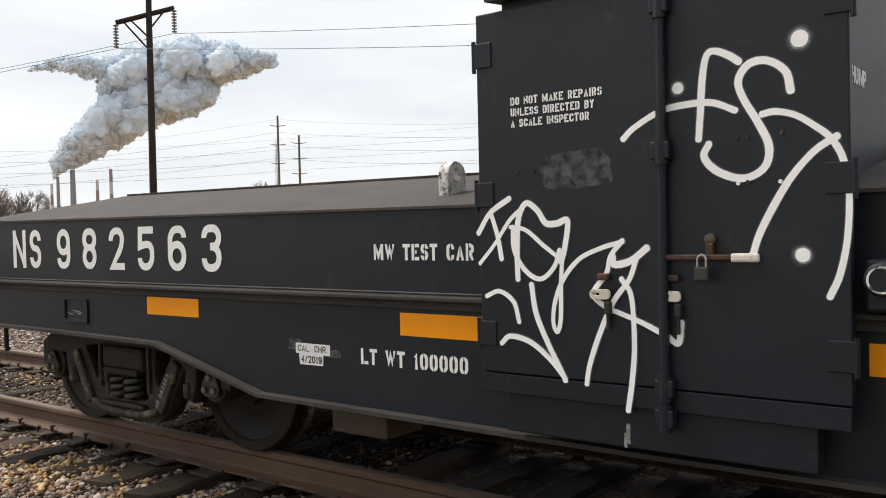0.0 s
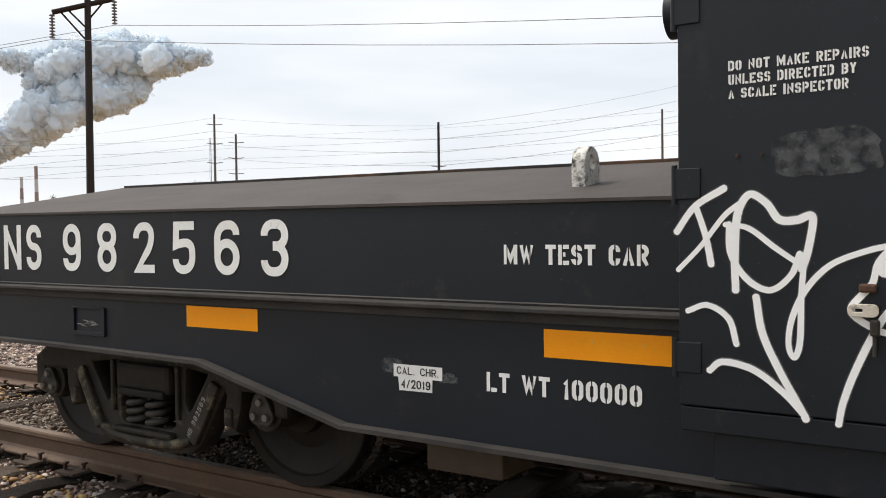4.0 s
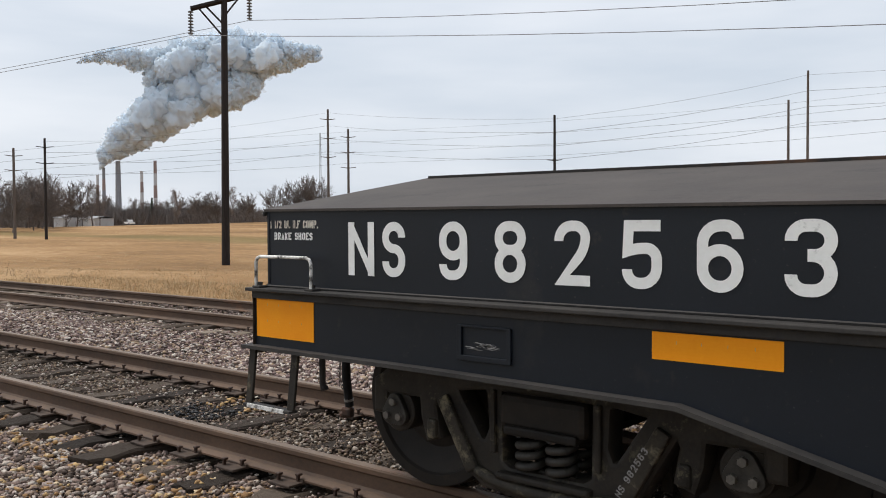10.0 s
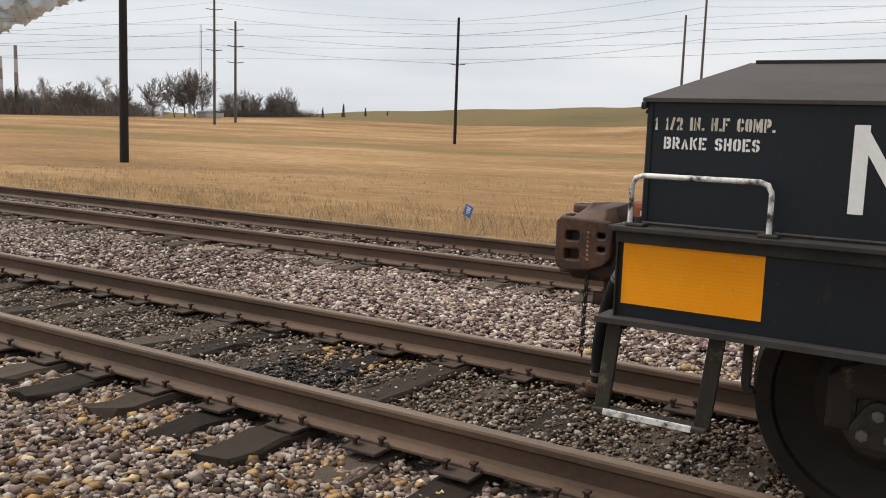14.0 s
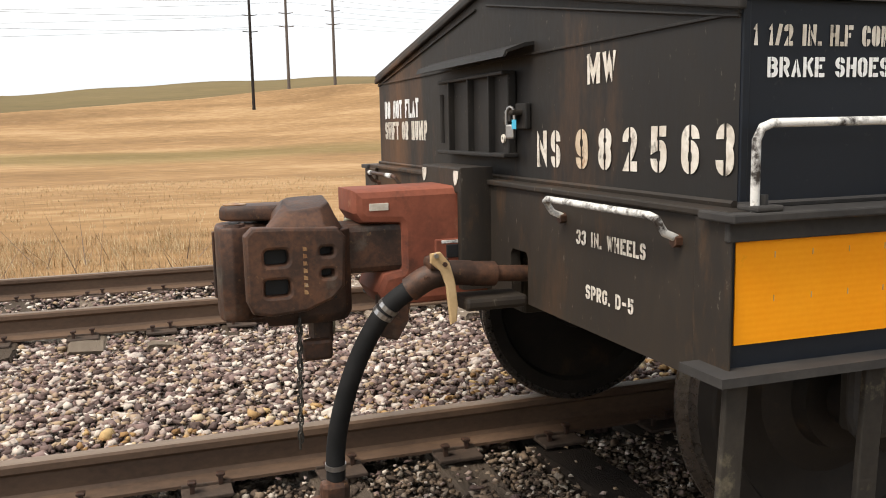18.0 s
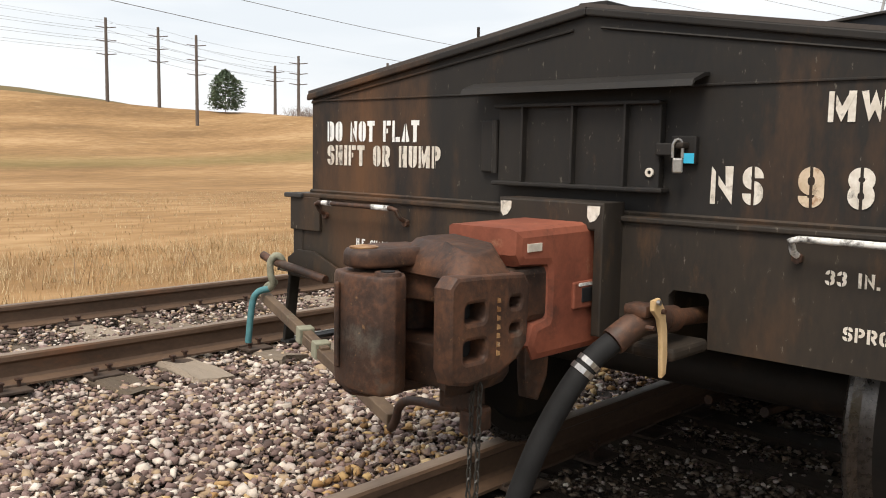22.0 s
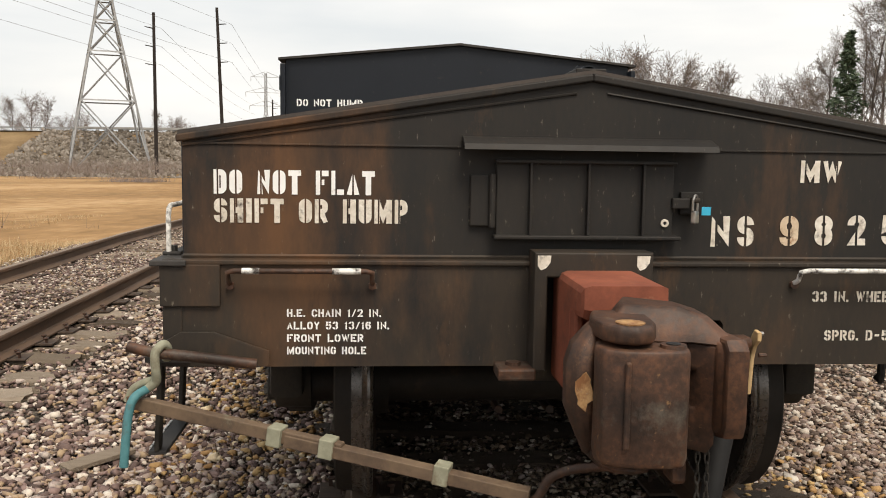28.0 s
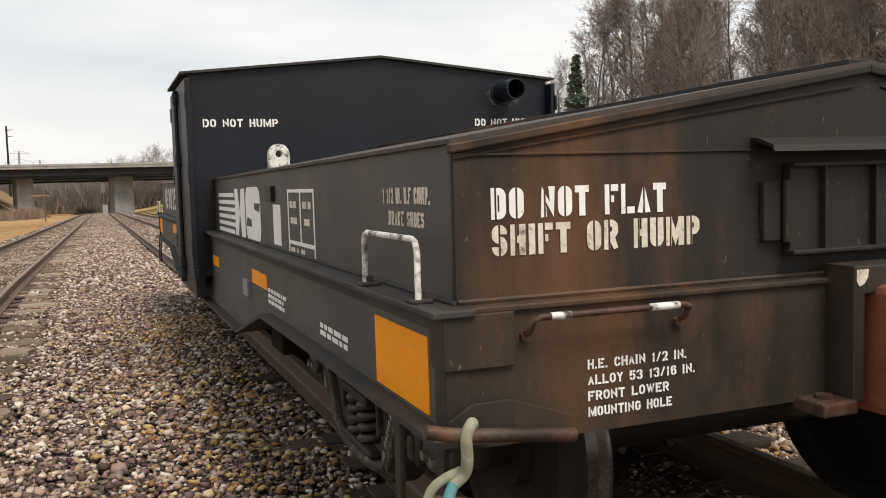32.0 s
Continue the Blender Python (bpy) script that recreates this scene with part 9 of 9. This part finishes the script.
spots = []
for _ in range(46):
    az, d = rt.uniform(-62, -28), rt.uniform(50, 90)
    spots.append((far_at(EYE_E, az, d), 2.4, rt.uniform(2.5, 5.0), 700))
for _ in range(40):
    spots.append((far_at(EYE_E, rt.uniform(-29, -9), rt.uniform(96, 125)), 2.6, rt.uniform(1.5, 3.0), 420))
brush("undergrowth", spots, "tangled brown undergrowth below the wood")
spots = [(far_at(EYE_W, rt.uniform(142.3, 161), rt.uniform(296, 350)) - Vector((0, 0, 0.3)), 6, rt.uniform(4.5, 7.5), 1500) for _ in range(90)]
spots += [(far_at(EYE_W, rt.uniform(131.9, 136.4), rt.uniform(305, 330)) - Vector((0, 0, 0.3)), 4, rt.uniform(3.0, 5.0), 1200) for _ in range(18)]
brush("tree_line_brush", spots, "brown brush filling the far tree line", BARK_M, 0.007)
spots = [(Vector((rt.uniform(235, 300), rt.uniform(-22, 34), -4.4)), 3, rt.uniform(8.5, 12.0), 900) for _ in range(150)]
brush("underpass_brush", spots, "brown brush beyond the overpass", TWIG_M, 0.005)
spots = [(Vector((rt.uniform(196, 215), rt.uniform(2.4, 6.4), -3.0)), 0.9, rt.uniform(1.0, 3.4), 260) for _ in range(14)]
brush("heap_brush", spots, "dark brush beside the track beyond the overpass", BARK_M, 0.008)
spots = [(Vector((x, y, float(ground_z(x, y)))), 0.8, rt.uniform(1.0, 2.3), 240) for x, y in ((rt.uniform(125, 165), rt.uniform(11.5, 20)) for _ in range(40))]
brush("toe_brush", spots, "rusty brown weeds at the toe of the bank", LEAF_M, 0.006)
spots = [(far_at(EYE_E, rt.uniform(12, 24), rt.uniform(125, 150)) + Vector((0, 0, rt.uniform(0, 2))), 2, rt.uniform(1.2, 2.4), 160) for _ in range(26)]
spots += [(far_at(EYE_NE, az, float(ramp_table(az, CREST_FAR)) + 1), 1.5, 1.9, 220) for az in (45.8, 46.3, 47.0, 47.6, 48.3, 48.9, 49.4, 49.8, 50.3, 50.7, 51.1, 51.5, 52.3)]
spots += [(far_at(EYE_E, rt.uniform(13, 17), rt.uniform(100, 112)), 0.9, 0.8, 140) for _ in range(8)]
brush("bank_brush", spots, "dry brown brush at the foot of the bank")
spots = [(Vector((rt.uniform(-9, -1.5), rt.uniform(6.9, 8.4), -0.12)), 0.10, rt.uniform(0.4, 0.95), 5) for _ in range(22)]
spots += [(Vector((rt.uniform(-30, 20), rt.uniform(6.6, 9.5), -0.12)), 0.12, rt.uniform(0.3, 0.6), 6) for _ in range(40)]
brush("dry_weeds", spots, "thin dry weed stalks beside the track", LEAF_M, 0.0022)

# ---- sheds, a road and the grass to the south-east ----
for az, d, w, h in ((151.2, 280, 7, 3.0), (152.9, 284, 5.5, 3.6), (137.25, 236, 3.6, 1.6)):
    p = far_at(EYE_W, az, d)
    shed = thing("shed", p, "small pale metal shed before the far trees", "shed", "far sheds")
    part("wall", boxed(p.x - w / 2, p.x + w / 2, p.y - 3, p.y + 3, p.z - 1, p.z + h * 0.75, 0.03), GREYWALL_M, shed)
    bm = bmesh.new()
    vs = [bm.verts.new(q) for q in ((p.x - w / 2 - 0.3, p.y - 3.3, p.z + h * 0.74), (p.x + w / 2 + 0.3, p.y - 3.3, p.z + h * 0.74), (p.x + w / 2 + 0.3, p.y, p.z + h), (p.x - w / 2 - 0.3, p.y, p.z + h), (p.x - w / 2 - 0.3, p.y + 3.3, p.z + h * 0.74), (p.x + w / 2 + 0.3, p.y + 3.3, p.z + h * 0.74))]
    bm.faces.new((vs[0], vs[1], vs[2], vs[3]))
    bm.faces.new((vs[3], vs[2], vs[5], vs[4]))
    part("roof", bm, PYLON_M, shed)
p = far_at(EYE_W, 149.42, 282)
truck_far = thing("pickup_truck", p, "white pickup truck parked before the far trees", "truck")
part("body", boxed(p.x - 1.7, p.x + 1.7, p.y - 0.9, p.y + 0.9, p.z + 0.45, p.z + 1.05, 0.08), LABEL_M, truck_far)
part("cab", boxed(p.x - 0.5, p.x + 0.8, p.y - 0.8, p.y + 0.8, p.z + 1.0, p.z + 1.7, 0.12), LABEL_M, truck_far)
part("windscreen", boxed(p.x - 0.35, p.x + 0.65, p.y - 0.83, p.y + 0.83, p.z + 1.12, p.z + 1.55, 0.05), CABLE_M, truck_far)
for wx in (-1.1, 1.1):
    for wy in (-0.85, 0.85):
        bm = bmesh.new()
        rod(bm, (p.x + wx, p.y + wy - 0.1, p.z + 0.36), (p.x + wx, p.y + wy + 0.1, p.z + 0.36), 0.36, seg=14)
        part("wheel", bm, CABLE_M, truck_far)
mast = far_at(EYE_W, 137.75, 420)
bm = bmesh.new()
for a in (0, 120, 240):
    c, s = 0.6 * math.cos(radians(a)), 0.6 * math.sin(radians(a))
    rod(bm, mast + Vector((c, s, 0)), mast + Vector((c * 0.5, s * 0.5, 42)), 0.10, 0.08, 5)
for k in range(20):
    rod(bm, mast + Vector((0.6, 0, 2 * k)), mast + Vector((-0.3, 0.5, 2 * k + 2)), 0.05, seg=4)
tagged(part("radio_mast", bm, PYLON_M), "thin lattice radio mast on the skyline", "mast")
def drive(pts, half, label):
    """A flat strip of road along smooth points, laid on the lawn."""
    line_ = smooth_line([(x, y, 0) for x, y in pts], 10)
    vs = []
    for i, p in enumerate(line_):
        d = (line_[min(i + 1, len(line_) - 1)] - line_[max(i - 1, 0)]).normalized()
        for s in (-half, half):
            q = p + Vector((-d.y, d.x, 0)) * s
            vs.append((q.x, q.y, float(ground_z(q.x, q.y)) + 0.10))
    tagged(raw("drive_road", vs, [(2 * k, 2 * k + 2, 2 * k + 3, 2 * k + 1) for k in range(len(line_) - 1)], ROADWAY_M), label, "road", kind="structure")


drive([(44, -50), (55, -36), (63, -25), (76, -13), (95, -9.5)], 3.6, "pale asphalt drive curving over the lawn")
drive([(67, -25), (90, -30), (125, -40), (170, -62)], 5.0, "pale asphalt road branching off the drive")
for az, d, h, w in ((-20.2, 57, 1.5, 0.16), (-17.2, 86, 1.6, 0.5)):
    p = far_at(Vector((-2.83, -0.48, 1.54)), az, d)
    sign = thing("road_sign", p, "small white road sign on a thin post by the drive", "sign", "road signs")
    bm = bmesh.new()
    rod(bm, p - Vector((0, 0, 0.3)), p + Vector((0, 0, h)), 0.05, seg=8)
    part("post", bm, GREYPOLE_M, sign)
    part("sign_plate", boxed(p.x - 0.09, p.x - 0.06, p.y - w, p.y + w, p.z + h - 0.65, p.z + h, 0.01), LABEL_M, sign, "white sign plate")

# ---- odds and ends on the stones ----
scrap = thing("green_scrap", (0.75, -1.62, -0.03), "small scrap of bright green plastic on the stones", "litter")
bm = boxed(0.70, 0.80, -1.64, -1.60, -0.02, 0.0, 0.005, m=None)
part("strap", bm, GREEN_M, scrap)

board = thing("loose_board", (1.39, 2.02, 0.04), "grey weathered board lying on the stones", "board")
bm = boxed(-0.17, 0.17, -0.05, 0.05, -0.012, 0.012, 0.004, m=pose(1.39, 2.02, 0.062, 3, -2, -44))
part("plank", bm, PALETIE_M, board)

# ---- ties and their plates ----
lay_ties(track, 0.0, 0.0, -30, 12, (-16, 3.5), (-8, 1.5))
lay_ties(track_far, T2_Y, T2_UP, -35, 50, (-13, 14), (-6, 6))
lay_ties(track_south, -4.9, -0.27, -8, 30, (-2, 12), (0, 0))


def motions():
    """The steam drifts slowly up along its plume."""
    for ob, share in PLUME_PARTS:
        far = 3.0 + 5.0 * share
        m = ob.matrix_basis.copy()
        walk(ob, [(0.0, m), (32.0, Matrix.Translation((0.55 * far, 0.35 * far, 0.45 * far)) @ m)])


motions()
